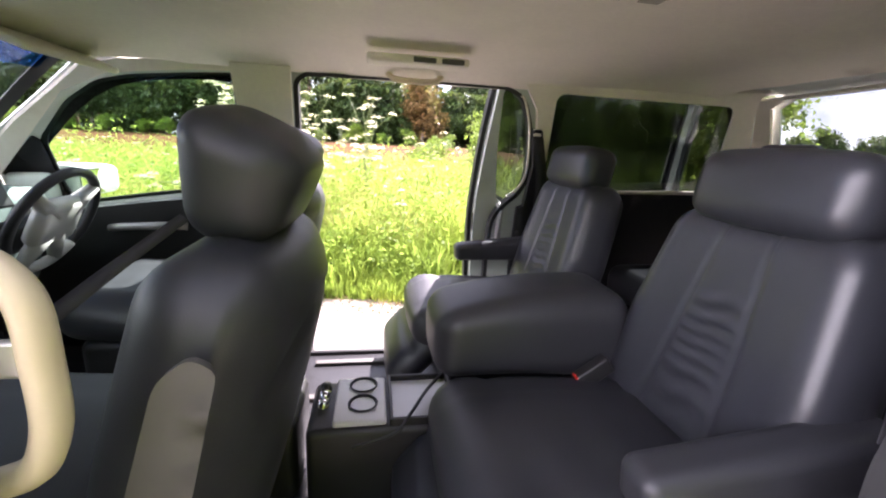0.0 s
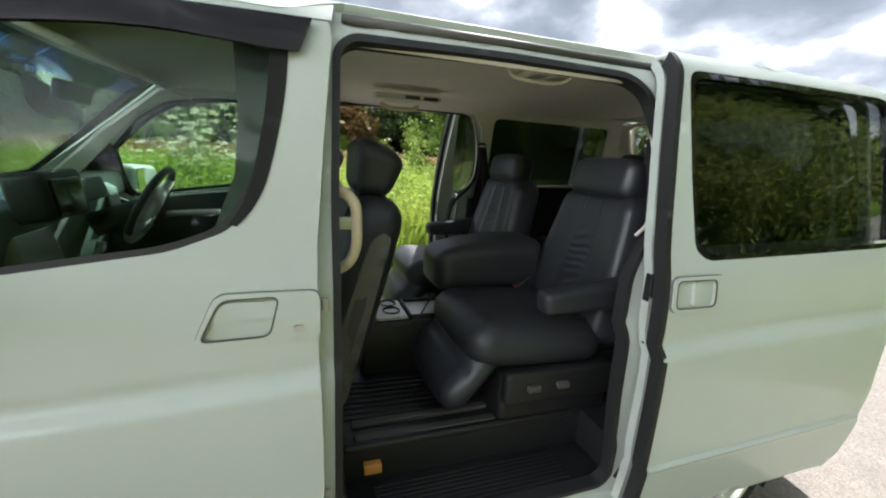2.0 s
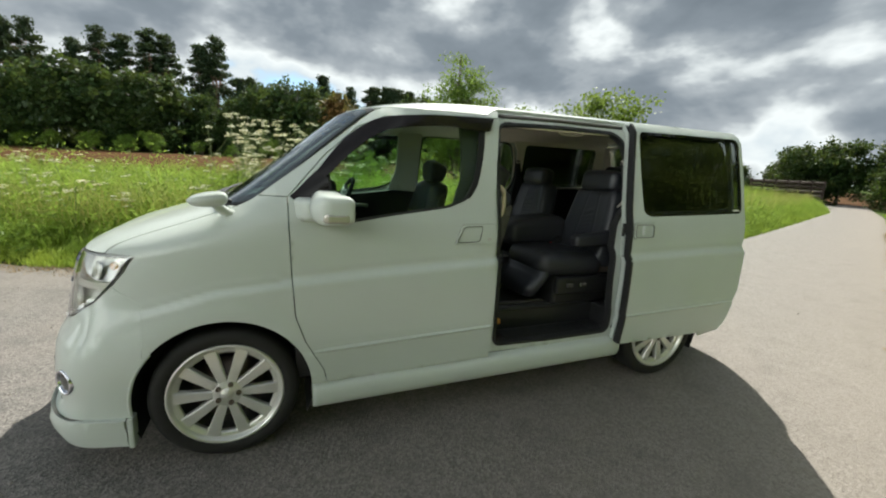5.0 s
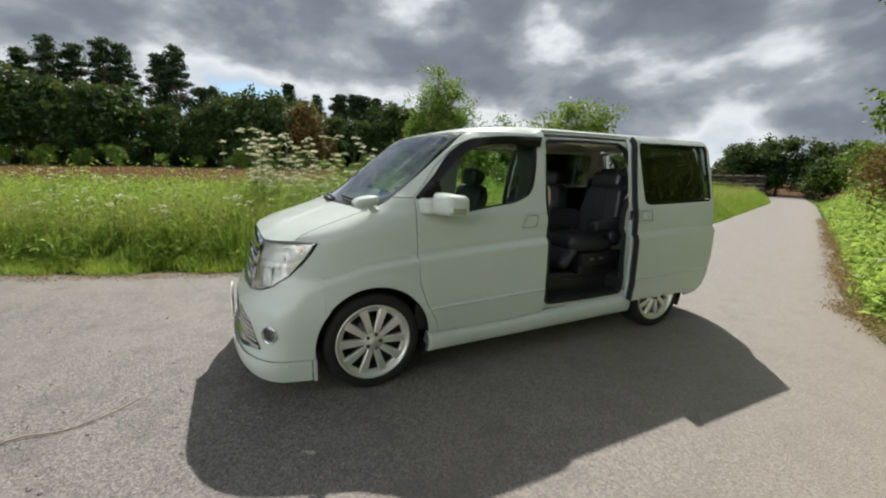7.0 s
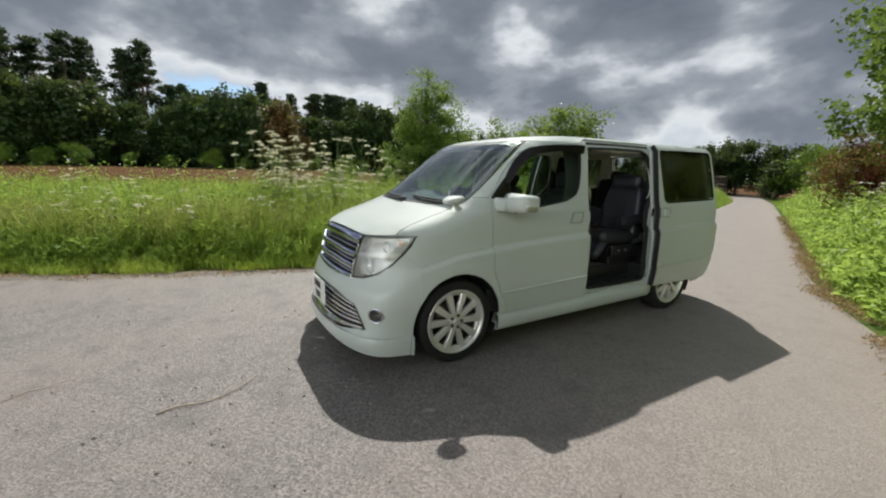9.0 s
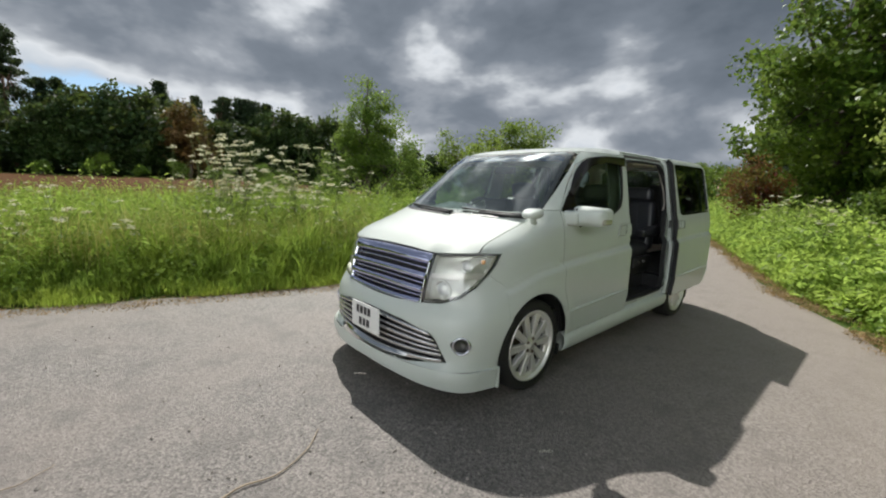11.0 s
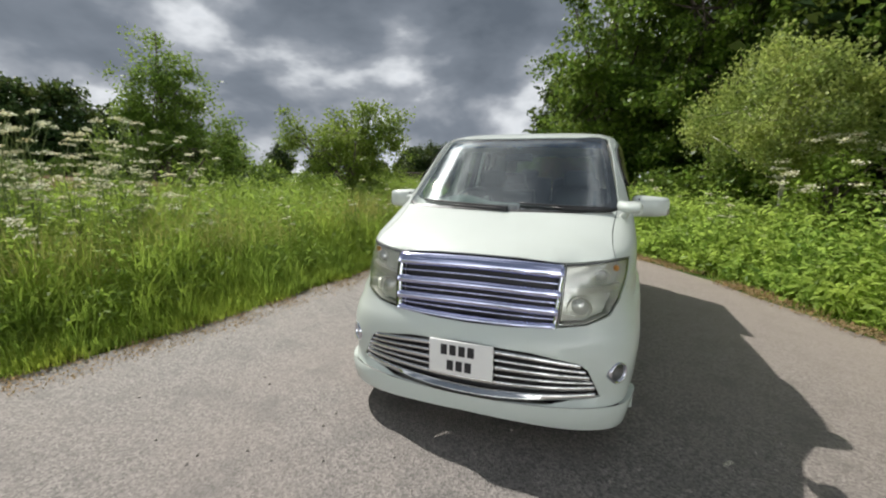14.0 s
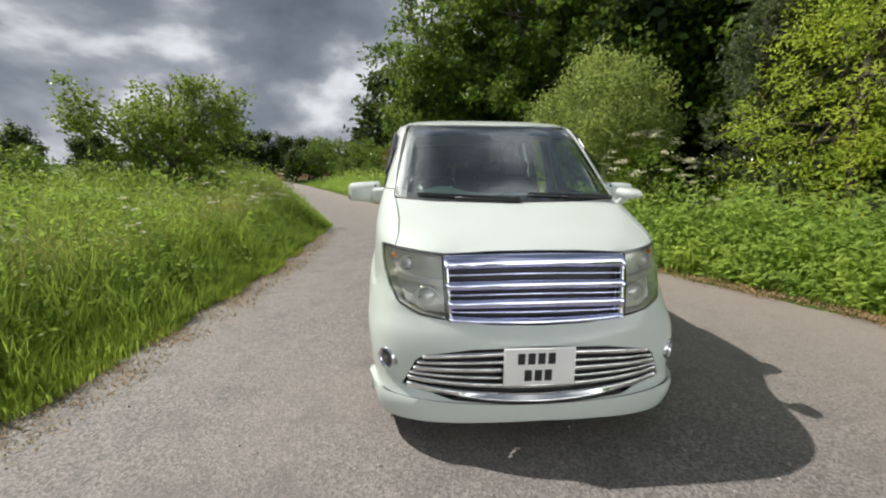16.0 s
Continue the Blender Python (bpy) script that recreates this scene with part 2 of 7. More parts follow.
PAINT = make_paint()
ASPHALT = make_asphalt()
SOIL = make_soil()
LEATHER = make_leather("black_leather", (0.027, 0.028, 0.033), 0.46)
# lit copy of the black leather, with the bluish skylight put into its colour
LEATHER_LIT = make_leather("lit_black_leather", (0.029, 0.031, 0.038), 0.38)
INDICATOR = plain("clear_indicator", (0.50, 0.48, 0.42), 0.10, metal=0.5, coat=1.0)
RUBBER = plain("black_rubber", (0.018, 0.018, 0.019), 0.62, bump_s=0.15, bump_d=0.001)
TYRE = plain("tyre_rubber", (0.013, 0.0125, 0.012), 0.72, vary=0.3, bump_s=0.25, bump_d=0.002)
BLACK_TRIM = plain("black_plastic", (0.016, 0.016, 0.017), 0.45, bump_s=0.12, bump_d=0.0008, bump_scale=700)
SMOKE = plain("smoked_acrylic", (0.012, 0.009, 0.009), 0.25, coat=0.4)
SMOKE.node_tree.nodes["Principled BSDF"].inputs["Specular IOR Level"].default_value = 0.2
WHEEL_SILVER = plain("pale_silver_plastic", (0.60, 0.59, 0.57), 0.35, metal=0.15, vary=0.05)
GREY_TRIM = plain("grey_plastic", (0.085, 0.080, 0.074), 0.55, bump_s=0.12, bump_d=0.0008, bump_scale=700)
VENT_BEIGE = plain("shaded_beige_plastic", (0.36, 0.32, 0.26), 0.6, vary=0.06)
STRAP = plain("black_webbing", (0.022, 0.022, 0.026), 0.8, vary=0.15, bump_s=0.2, bump_d=0.0006, bump_scale=500)
CONSOLE_GREY = plain("pale_grey_plastic", (0.56, 0.55, 0.54), 0.22, vary=0.06)
FLOOR_MAT = plain("ribbed_floor_vinyl", (0.020, 0.020, 0.022), 0.35, vary=0.3, bump_s=0.2)
HEADLINER = plain("beige_headliner_cloth", (0.80, 0.74, 0.65), 0.95, vary=0.07, scale=60, bump_s=0.15, bump_d=0.001, bump_scale=900)
BEIGE = plain("beige_plastic", (0.62, 0.52, 0.36), 0.5, vary=0.05, bump_s=0.06, bump_d=0.0006, bump_scale=600)
SILVER_TRIM = plain("silver_plastic", (0.52, 0.51, 0.50), 0.32, metal=0.5, vary=0.06)
CHROME = plain("chrome", (0.72, 0.73, 0.80), 0.06, metal=1.0, vary=0.03)
ALLOY = plain("machined_alloy", (0.74, 0.73, 0.69), 0.30, metal=0.55, vary=0.08, scale=18)
ALLOY_DARK = plain("inner_barrel", (0.10, 0.10, 0.10), 0.45, metal=0.6, vary=0.3)
DISC = plain("brake_disc_steel", (0.16, 0.13, 0.11), 0.4, metal=0.9, vary=0.3)
PLATE_WHITE = plain("plate_white", (0.80, 0.80, 0.78), 0.35, vary=0.04, coat=0.3)
INK = plain("plate_black", (0.015, 0.015, 0.017), 0.5)
RED = plain("red_button", (0.65, 0.03, 0.02), 0.35)
AMBER = plain("amber_lamp", (0.75, 0.33, 0.08), 0.2, coat=0.6)
REFLECTOR = plain("lamp_reflector", (0.62, 0.63, 0.60), 0.22, metal=0.3, vary=0.08, scale=12)
BULB_RING = plain("lamp_projector", (0.60, 0.61, 0.62), 0.08, metal=0.5)
DARK_GLASS = thin_glass("privacy_glass", (0.38, 0.40, 0.40), base=0.045, dirt=0.002, edge=0.6)
FRIT = plain("black_glass_edge", (0.006, 0.006, 0.007), 0.04, vary=0.05)
CLEAR_GLASS = thin_glass("door_glass", (0.80, 0.89, 0.83), base=0.008, dirt=0.002, edge=0.10)
SCREEN_GLASS = thin_glass("windscreen_glass", (0.74, 0.80, 0.77), base=0.13, dirt=0.012)
BAND_GLASS = thin_glass("blue_sun_band", (0.10, 0.42, 0.85), dirt=0.01)
# grille chrome, the reflected blue of the sky put into its colour
GRILLE_CHROME = plain("chrome_sky_tint", (0.62, 0.64, 0.84), 0.05, metal=1.0, vary=0.03)
BRIGHT_BAR = plain("satin_bright_trim", (0.72, 0.72, 0.71), 0.09, metal=1.0, vary=0.04)
LENS = thin_glass("headlamp_lens", (0.97, 0.97, 0.95), base=0.05, dirt=0.02)
MIRROR = plain("mirror_glass", (0.85, 0.86, 0.87), 0.02, metal=1.0, vary=0.01)
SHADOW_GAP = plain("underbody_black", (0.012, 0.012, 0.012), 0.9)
GRASS = leafy("meadow_grass", (0.036, 0.092, 0.010), (0.29, 0.42, 0.062), 0.5, 0.5, 0.9)
MOWN = leafy("trodden_edge_grass", (0.12, 0.20, 0.022), (0.42, 0.53, 0.085), 0.5, 0.45, 2.0)
STRAW = leafy("seeding_grass", (0.30, 0.28, 0.09), (0.50, 0.46, 0.20), 0.7, 0.3, 0.8)
HERB = leafy("herb_leaves", (0.045, 0.110, 0.014), (0.25, 0.38, 0.060), 0.45, 0.55, 1.2)
NETTLE = leafy("nettle_leaves", (0.085, 0.180, 0.035), (0.40, 0.56, 0.12), 0.42, 0.62, 1.6)
STEM = plain("green_stems", (0.12, 0.16, 0.04), 0.6, vary=0.3)
UMBEL = leafy("cream_blossom", (0.62, 0.60, 0.46), (0.85, 0.83, 0.72), 0.7, 0.25, 4.0)
PINE_LEAF = leafy("pine_needles", (0.007, 0.017, 0.010), (0.022, 0.040, 0.019), 0.6, 0.10, 0.4)
WOOD_LEAF = leafy("woodland_leaves", (0.006, 0.018, 0.006), (0.025, 0.050, 0.014), 0.5, 0.16, 0.35)
RUST_LEAF = leafy("copper_leaves", (0.055, 0.030, 0.014), (0.11, 0.065, 0.025), 0.5, 0.2, 0.5)
OAK_LEAF = leafy("sycamore_leaves", (0.009, 0.030, 0.004), (0.13, 0.235, 0.030), 0.45, 0.26, 0.6)
ASH_LEAF = leafy("ash_leaves", (0.045, 0.10, 0.014), (0.14, 0.23, 0.04), 0.45, 0.4, 0.6)
THORN_LEAF = leafy("hawthorn_leaves", (0.05, 0.10, 0.012), (0.15, 0.22, 0.035), 0.45, 0.4, 0.8)
BIRCH_LEAF = leafy("birch_leaves", (0.085, 0.140, 0.035), (0.42, 0.49, 0.17), 0.5, 0.5, 1.5)
LARCH_LEAF = leafy("larch_needles", (0.20, 0.32, 0.025), (0.58, 0.68, 0.085), 0.5, 0.65, 0.9)
FIR_LEAF = leafy("grey_pine_needles", (0.042, 0.062, 0.038), (0.135, 0.165, 0.11), 0.6, 0.2, 0.8)
RED_LEAF = leafy("dark_red_leaves", (0.07, 0.012, 0.012), (0.17, 0.032, 0.022), 0.45, 0.3, 1.0)
BARK = plain("grey_brown_bark", (0.095, 0.075, 0.058), 0.9, vary=0.35, scale=9, bump_s=0.8, bump_d=0.02, bump_scale=20)
PINE_BARK = plain("orange_pine_bark", (0.13, 0.075, 0.05), 0.9, vary=0.35, scale=6, bump_s=0.8, bump_d=0.03, bump_scale=12)
TWIG = plain("dry_twig", (0.36, 0.29, 0.21), 0.85, vary=0.3)
PEBBLE = plain("pale_grit", (0.30, 0.27, 0.245), 0.85, vary=0.4, scale=4)
FENCE_WOOD = plain("dark_fence_wood", (0.055, 0.04, 0.032), 0.85, vary=0.3)
LITTER = leafy("dry_verge_litter", (0.20, 0.13, 0.07), (0.36, 0.26, 0.15), 0.9, 0.1, 2.0)

# ---- mesh helpers ----
def mesh_of(name, verts, faces, material, smooth=True):
    me = bpy.data.meshes.new(name)
    me.from_pydata([tuple(v) for v in verts], [], faces)
    if material:
        me.materials.append(material)
    if smooth:
        me.polygons.foreach_set("use_smooth", [True] * len(me.polygons))
    me.update()
    return me


def thing(name, verts, faces, material, smooth=True, at=None):
    ob = new(name, mesh_of(name, verts, faces, material, smooth))
    if at is not None:
        ob.matrix_world = at
    return ob


def part(name, geo, material, parent, label="", smooth=True):
    """One mesh object under a thing or a part; geo is (verts, faces) in the parent's space."""
    ob = new(name, mesh_of(name, geo[0], geo[1], material, smooth))
    ob.parent = parent
    if label:
        tagged(ob, label)
    return ob


def join(*geos):
    verts, faces = [], []
    for v, f in geos:
        k = len(verts)
        verts += [tuple(p) for p in v]
        faces += [tuple(i + k for i in q) for q in f]
    return verts, faces


def moved(geo, m):
    return [m @ Vector(v) for v in geo[0]], geo[1]


def rounded(sx, sy, sz, r, n=6, bulge=0.0, push=None):
    """A box with rounded edges, about its middle; push(p, normal) may move the points."""
    h = Vector((sx / 2, sy / 2, sz / 2))
    r = min(r, min(h) * 0.999)
    verts, faces, index = [], [], {}
    cuts = {}
    for ax in range(3):
        flat = h[ax] - r
        inner = [flat * (-1 + 2 * i / n) for i in range(n + 1)]
        edge = [flat + r * math.tan(math.pi / 4 * k / 3) for k in (1, 2, 3)]
        cuts[ax] = [-e for e in reversed(edge)] + inner + edge
    m = n + 6
    for ax in range(3):
        for side in (-1, 1):
            b, c = (ax + 1) % 3, (ax + 2) % 3
            grid = []
            for i in range(m + 1):
                row = []
                for j in range(m + 1):
                    p = Vector((0, 0, 0))
                    p[ax], p[b], p[c] = side * h[ax], cuts[b][i], cuts[c][j]
                    core = Vector([max(-(h[k] - r), min(h[k] - r, p[k])) for k in range(3)])
                    d = p - core
                    nrm = d.normalized()
                    q = core + nrm * r
                    if bulge:
                        o = q.copy()
                        for k in range(3):
                            w = abs(nrm[k])
                            for k2 in range(3):
                                if k2 != k:
                                    w *= max(0.0, 1 - (o[k2] / h[k2]) ** 2)
                            q[k] += math.copysign(bulge * w, nrm[k])
                    if push:
                        q = push(q, nrm)
                    key = (round(q.x, 5), round(q.y, 5), round(q.z, 5))
                    if key not in index:
                        index[key] = len(verts)
                        verts.append(q)
                    row.append(index[key])
                grid.append(row)
            for i in range(m):
                for j in range(m):
                    q = (grid[i][j], grid[i + 1][j], grid[i + 1][j + 1], grid[i][j + 1])
                    if len(set(q)) < 3:
                        continue
                    q = tuple(dict.fromkeys(q))
                    faces.append(q if side > 0 else tuple(reversed(q)))
    return verts, faces


def block(x0, x1, y0, y1, z0, z1, r=0.01, n=2):
    v, f = rounded(x1 - x0, y1 - y0, z1 - z0, r, n)
    c = Vector(((x0 + x1) / 2, (y0 + y1) / 2, (z0 + z1) / 2))
    return [p + c for p in v], f


def tube(points, radii, sides=8, caps=True):
    """A tube along points; radii one number or one for each point."""
    pts = [Vector(p) for p in points]
    if isinstance(radii, (int, float)):
        radii = [radii] * len(pts)
    verts, faces = [], []
    ref = Vector((0, 0, 1))
    for i, p in enumerate(pts):
        d = (pts[min(i + 1, len(pts) - 1)] - pts[max(i - 1, 0)]).normalized()
        if abs(d.dot(ref)) > 0.95:
            ref = Vector((1, 0, 0))
        a = d.cross(ref).normalized()
        b = d.cross(a)
        ref = a.cross(d)
        for k in range(sides):
            t = 2 * math.pi * k / sides
            verts.append(p + (a * math.cos(t) + b * math.sin(t)) * radii[i])
    for i in range(len(pts) - 1):
        for k in range(sides):
            k2 = (k + 1) % sides
            faces.append((i * sides + k, i * sides + k2, (i + 1) * sides + k2, (i + 1) * sides + k))
    if caps:
        faces.append(tuple(range(sides - 1, -1, -1)))
        faces.append(tuple(range((len(pts) - 1) * sides, len(pts) * sides)))
    return verts, faces


def lathe(profile, sides=48, axis="y", closed=False):
    """A turned shape: profile rows are (radius, place along the axis)."""
    verts, faces = [], []
    for r, a in profile:
        for k in range(sides):
            t = 2 * math.pi * k / sides
            c, s = r * math.cos(t), r * math.sin(t)
            verts.append((c, a, s) if axis == "y" else (c, s, a) if axis == "z" else (a, c, s))
    n = len(profile)
    for i in range(n if closed else n - 1):
        for k in range(sides):
            k2, i2 = (k + 1) % sides, (i + 1) % n
            faces.append((i * sides + k, i * sides + k2, i2 * sides + k2, i2 * sides + k))
    return verts, faces


def curve_through(pts, per=8, closed=False):
    """A smooth line through the points."""
    out, n = [], len(pts)
    for i in range(n if closed else n - 1):
        p = [Vector(pts[(i + k) % n] if closed else pts[max(0, min(n - 1, i + k))]) for k in (-1, 0, 1, 2)]
        for s in range(per):
            t = s / per
            out.append(0.5 * (2 * p[1] + (p[2] - p[0]) * t + (2 * p[0] - 5 * p[1] + 4 * p[2] - p[3]) * t * t + (3 * p[1] - p[0] - 3 * p[2] + p[3]) * t ** 3))
    if not closed:
        out.append(Vector(pts[-1]))
    return out


def round_corners(pts, r, per=5):
    """A polygon with its corners rounded; r is one radius, or one for each corner."""
    out, n = [], len(pts)
    for i in range(n):
        a, b, c = Vector(pts[i - 1]), Vector(pts[i]), Vector(pts[(i + 1) % n])
        ri = r[i] if isinstance(r, (list, tuple)) else r
        u, v = a - b, c - b
        d = min(ri, u.length * 0.45, v.length * 0.45)
        if d < 1e-4:
            out.append(b)
            continue
        p, q = b + u.normalized() * d, b + v.normalized() * d
        for s in range(per + 1):
            t = s / per
            out.append(p * (1 - t) ** 2 + b * 2 * t * (1 - t) + q * t * t)
    return out


def resampled(pts, step):
    out, n = [], len(pts)
    for i in range(n):
        a, b = Vector(pts[i]), Vector(pts[(i + 1) % n])
        k = max(1, math.ceil((b - a).length / step))
        out += [a.lerp(b, s / k) for s in range(k)]
    return out


def inside(poly, x, y):
    hit, n = False, len(poly)
    j = n - 1
    for i in range(n):
        xi, yi, xj, yj = poly[i][0], poly[i][1], poly[j][0], poly[j][1]
        if (yi > y) != (yj > y) and x < (xj - xi) * (y - yi) / (yj - yi) + xi:
            hit = not hit
        j = i
    return hit


def sheet(outline, holes, place, thick=0.012, step=0.05, edge_step=0.03, inset=0.0, middle=Vector((0.2, 0, 0.9)), step_v=None):
    """A curved panel with thickness: a flat outline with holes, laid onto a surface by place(u, v)."""
    loops = [resampled([Vector(p[:2]) for p in outline], edge_step)] + [resampled([Vector(p[:2]) for p in h], edge_step) for h in holes]
    pts, edges = [], []
    for lp in loops:
        k = len(pts)
        pts += lp
        edges += [(k + i, k + (i + 1) % len(lp)) for i in range(len(lp))]
    rim = np.array([(p.x, p.y) for p in pts])
    lo, hi = rim.min(0), rim.max(0)
    step_v = step_v or step
    v = lo[1] + step_v * 0.5
    while v < hi[1]:
        u = lo[0] + step * 0.5
        while u < hi[0]:
            if inside(loops[0], u, v) and not any(inside(h, u, v) for h in loops[1:]):
                if ((rim - (u, v)) ** 2).sum(1).min() > (0.45 * min(step, step_v)) ** 2:
                    pts.append(Vector((u, v)))
            u += step
        v += step_v
    vo, _, fo, *_ = delaunay_2d_cdt([Vector(p) for p in pts], edges, [], 0, 1e-6)
    tris = []
    for f in fo:
        c = sum((vo[i] for i in f), Vector((0, 0))) / len(f)
        if inside(loops[0], c.x, c.y) and not any(inside(h, c.x, c.y) for h in loops[1:]):
            tris.append(tuple(f))
    e = 1e-4
    top, low = [], []
    for p in vo:
        q = Vector(place(p.x, p.y))
        du = Vector(place(p.x + e, p.y)) - Vector(place(p.x - e, p.y))
        dv = Vector(place(p.x, p.y + e)) - Vector(place(p.x, p.y - e))
        nrm = du.cross(dv)
        nrm = nrm.normalized() if nrm.length > 1e-12 else Vector((0, 0, 1))
        if nrm.dot(q - middle) < 0:
            nrm.negate()
        top.append(q - nrm * inset)
        low.append(q - nrm * (inset + thick))
    faces = []
    count = {}
    for f in tris:
        n = (top[f[1]] - top[f[0]]).cross(top[f[2]] - top[f[0]])
        out = top[f[0]] - low[f[0]]
        f = f if n.dot(out) >= 0 else tuple(reversed(f))
        faces.append(f)
        for i in range(3):
            a, b = f[i], f[(i + 1) % 3]
            count[(a, b)] = count.get((a, b), 0) + 1
    k = len(top)
    verts = top + low
    back = [tuple(i + k for i in reversed(f)) for f in faces]
    walls = []
    for (a, b) in count:
        if (b, a) not in count:
            s = len(verts)
            verts += [top[a], top[b], low[b], low[a]]
            walls.append((s + 1, s, s + 3, s + 2))
    return verts, faces + back + walls


def shrunk(outline, d):
    """The outline pulled in by about d all round."""
    n, res = len(outline), []
    area = sum(outline[i - 1][0] * outline[i][1] - outline[i][0] * outline[i - 1][1] for i in range(n))
    for i in range(n):
        a, b, c = Vector(outline[i - 1][:2]), Vector(outline[i][:2]), Vector(outline[(i + 1) % n][:2])
        u, v = (b - a).normalized(), (c - b).normalized()
        nn = Vector((-(u.y + v.y), u.x + v.x))
        nn = nn.normalized() if nn.length > 1e-6 else Vector((-u.y, u.x))
        res.append(tuple(b + nn * (d if area > 0 else -d)))
    return res


def scatter_quads(centres, normals, sizes, aspect=0.6, rng=None, fold=0.0):
    """Many small leaf shapes, four corners each, as arrays of points and faces."""
    n = len(centres)
    a = rng.normal(size=(n, 3))
    a -= (a * normals).sum(1, keepdims=True) * normals
    a /= np.linalg.norm(a, axis=1, keepdims=True) + 1e-9
    b = np.cross(normals, a)
    s = sizes[:, None]
    p = np.empty((n, 4, 3))
    p[:, 0] = centres - a * s * 0.5
    p[:, 1] = centres + b * s * 0.5 * aspect + normals * s * fold
    p[:, 2] = centres + a * s * 0.5
    p[:, 3] = centres - b * s * 0.5 * aspect + normals * s * fold
    return p.reshape(-1, 3)


def quads_mesh(name, pts, material, smooth=False):
    """A mesh of loose four-sided pieces."""
    pts = np.asarray(pts, dtype=np.float32)
    n = len(pts) // 4
    me = bpy.data.meshes.new(name)
    me.vertices.add(n * 4)
    me.vertices.foreach_set("co", pts.ravel())
    me.loops.add(n * 4)
    me.loops.foreach_set("vertex_index", np.arange(n * 4, dtype=np.int32))
    me.polygons.add(n)
    me.polygons.foreach_set("loop_start", np.arange(0, n * 4, 4, dtype=np.int32))
    me.polygons.foreach_set("loop_total", np.full(n, 4, dtype=np.int32))
    me.materials.append(material)
    me.update(calc_edges=True)
    return me


# ---- ground and road ----
def verge_far(x):
    """Edge of the tarmac on the meadow side."""
    return float(np.interp(x, [-60, -12, -5.3, -4.2, -3.3, -2.1, -1.1, 0.5, 2.0, 6.3, 12.5, 18, 27, 40], [40, 8.2, 4.35, 3.85, 3.6, 3.2, 3.03, 2.86, 2.72, 2.75, 4.9, 6.9, 10.2, 17]))


def verge_near(x):
    """Edge of the tarmac on the wooded side."""
    return float(np.interp(x, [-60, -14, -6, -2.0, -0.7, 0.3, 1.3, 2.65, 4.1, 8.1, 18.6, 27, 40], [-30, -11, -7.0, -4.7, -4.0, -3.5, -3.0, -2.43, -1.5, 0.1, 4.4, 7.9, 14]))


def rise(x, y):
    """The field climbs a little towards the wood."""
    a, b = max(0.0, min(1.0, (y - 17) / 30)), max(0.0, min(1.0, (34 - x) / 25))
    return 1.5 * a * a * (3 - 2 * a) * b * b * (3 - 2 * b)


def ground_sheet():
    xs = np.concatenate([[-2500, -600, -200, -80], np.arange(-40, 61, 4.0), [80, 200, 600, 2500]])
    ys = np.concatenate([[-2500, -600, -200, -80], np.arange(-40, 81, 4.0), [120, 250, 600, 2500]])
    verts = [(x, y, -0.035 + rise(x, y)) for y in ys for x in xs]
    n = len(xs)
    faces = [(j * n + i, j * n + i + 1, (j + 1) * n + i + 1, (j + 1) * n + i) for j in range(len(ys) - 1) for i in range(n - 1)]
    return verts, faces


tagged(thing("ground", *ground_sheet(), SOIL), "turf and brown ploughed field around the lane", "ground", kind="structure")


def road_sheet():
    rng = random.Random(3)
    verts, faces = [], []
    xs = np.arange(-45, 40.01, 0.35)
    m = 14
    for x in xs:
        a, b = verge_near(x) + rng.uniform(-0.05, 0.05), verge_far(x) + rng.uniform(-0.05, 0.05)
        for k in range(m + 1):
            y = a + (b - a) * k / m
            z = 0.0 if 0 < k < m else -0.03
            verts.append((x, y, z))
    for i in range(len(xs) - 1):
        for k in range(m):
            faces.append((i * (m + 1) + k, (i + 1) * (m + 1) + k, (i + 1) * (m + 1) + k + 1, i * (m + 1) + k + 1))
    return verts, faces


tagged(thing("road", *road_sheet(), ASPHALT), "worn grey tarmac lane with gritty surface", "road", kind="structure")

# ---- the van: body surface ----
def pchip(xs, ys):
    """A smooth rising or falling line through the knots, as a table."""
    x, y = np.array(xs, float), np.array(ys, float)
    h, d = np.diff(x), np.diff(y) / np.diff(x)
    m = np.zeros(len(x))
    for i in range(1, len(x) - 1):
        if d[i - 1] * d[i] > 0:
            w1, w2 = 2 * h[i] + h[i - 1], h[i] + 2 * h[i - 1]
            m[i] = (w1 + w2) / (w1 / d[i - 1] + w2 / d[i])
    m[0], m[-1] = d[0], d[-1]
    t = np.linspace(x[0], x[-1], 1200)
    k = np.clip(np.searchsorted(x, t) - 1, 0, len(h) - 1)
    s = (t - x[k]) / h[k]
    v = (1 + 2 * s) * (1 - s) ** 2 * y[k] + s * (1 - s) ** 2 * h[k] * m[k] + s * s * (3 - 2 * s) * y[k + 1] + s * s * (s - 1) * h[k] * m[k + 1]
    return lambda q: float(np.interp(q, t, v))


NOSE = pchip([0.12, 0.2, 0.27, 0.295, 0.32, 0.5, 0.6, 0.68, 0.72, 0.85, 1.0, 1.06, 1.09, 1.13, 1.19, 1.24, 1.275, 1.30, 1.5, 1.65, 1.76, 1.80, 1.84, 1.87, 1.89, 1.91, 1.925],
             [-2.28, -2.335, -2.345, -2.335, -2.305, -2.315, -2.30, -2.255, -2.225, -2.205, -2.165, -2.13, -2.09, -1.99, -1.80, -1.65, -1.55, -1.505, -1.24, -1.05, -0.91, -0.86, -0.74, -0.60, -0.42, -0.1, 0.4])
NOSE_BASE = pchip([0.12, 1.08, 1.18, 1.28, 1.5, 1.8, 1.87, 1.925], [-1.2, -1.2, -1.16, -1.02, -0.74, -0.36, -0.1, 0.5])
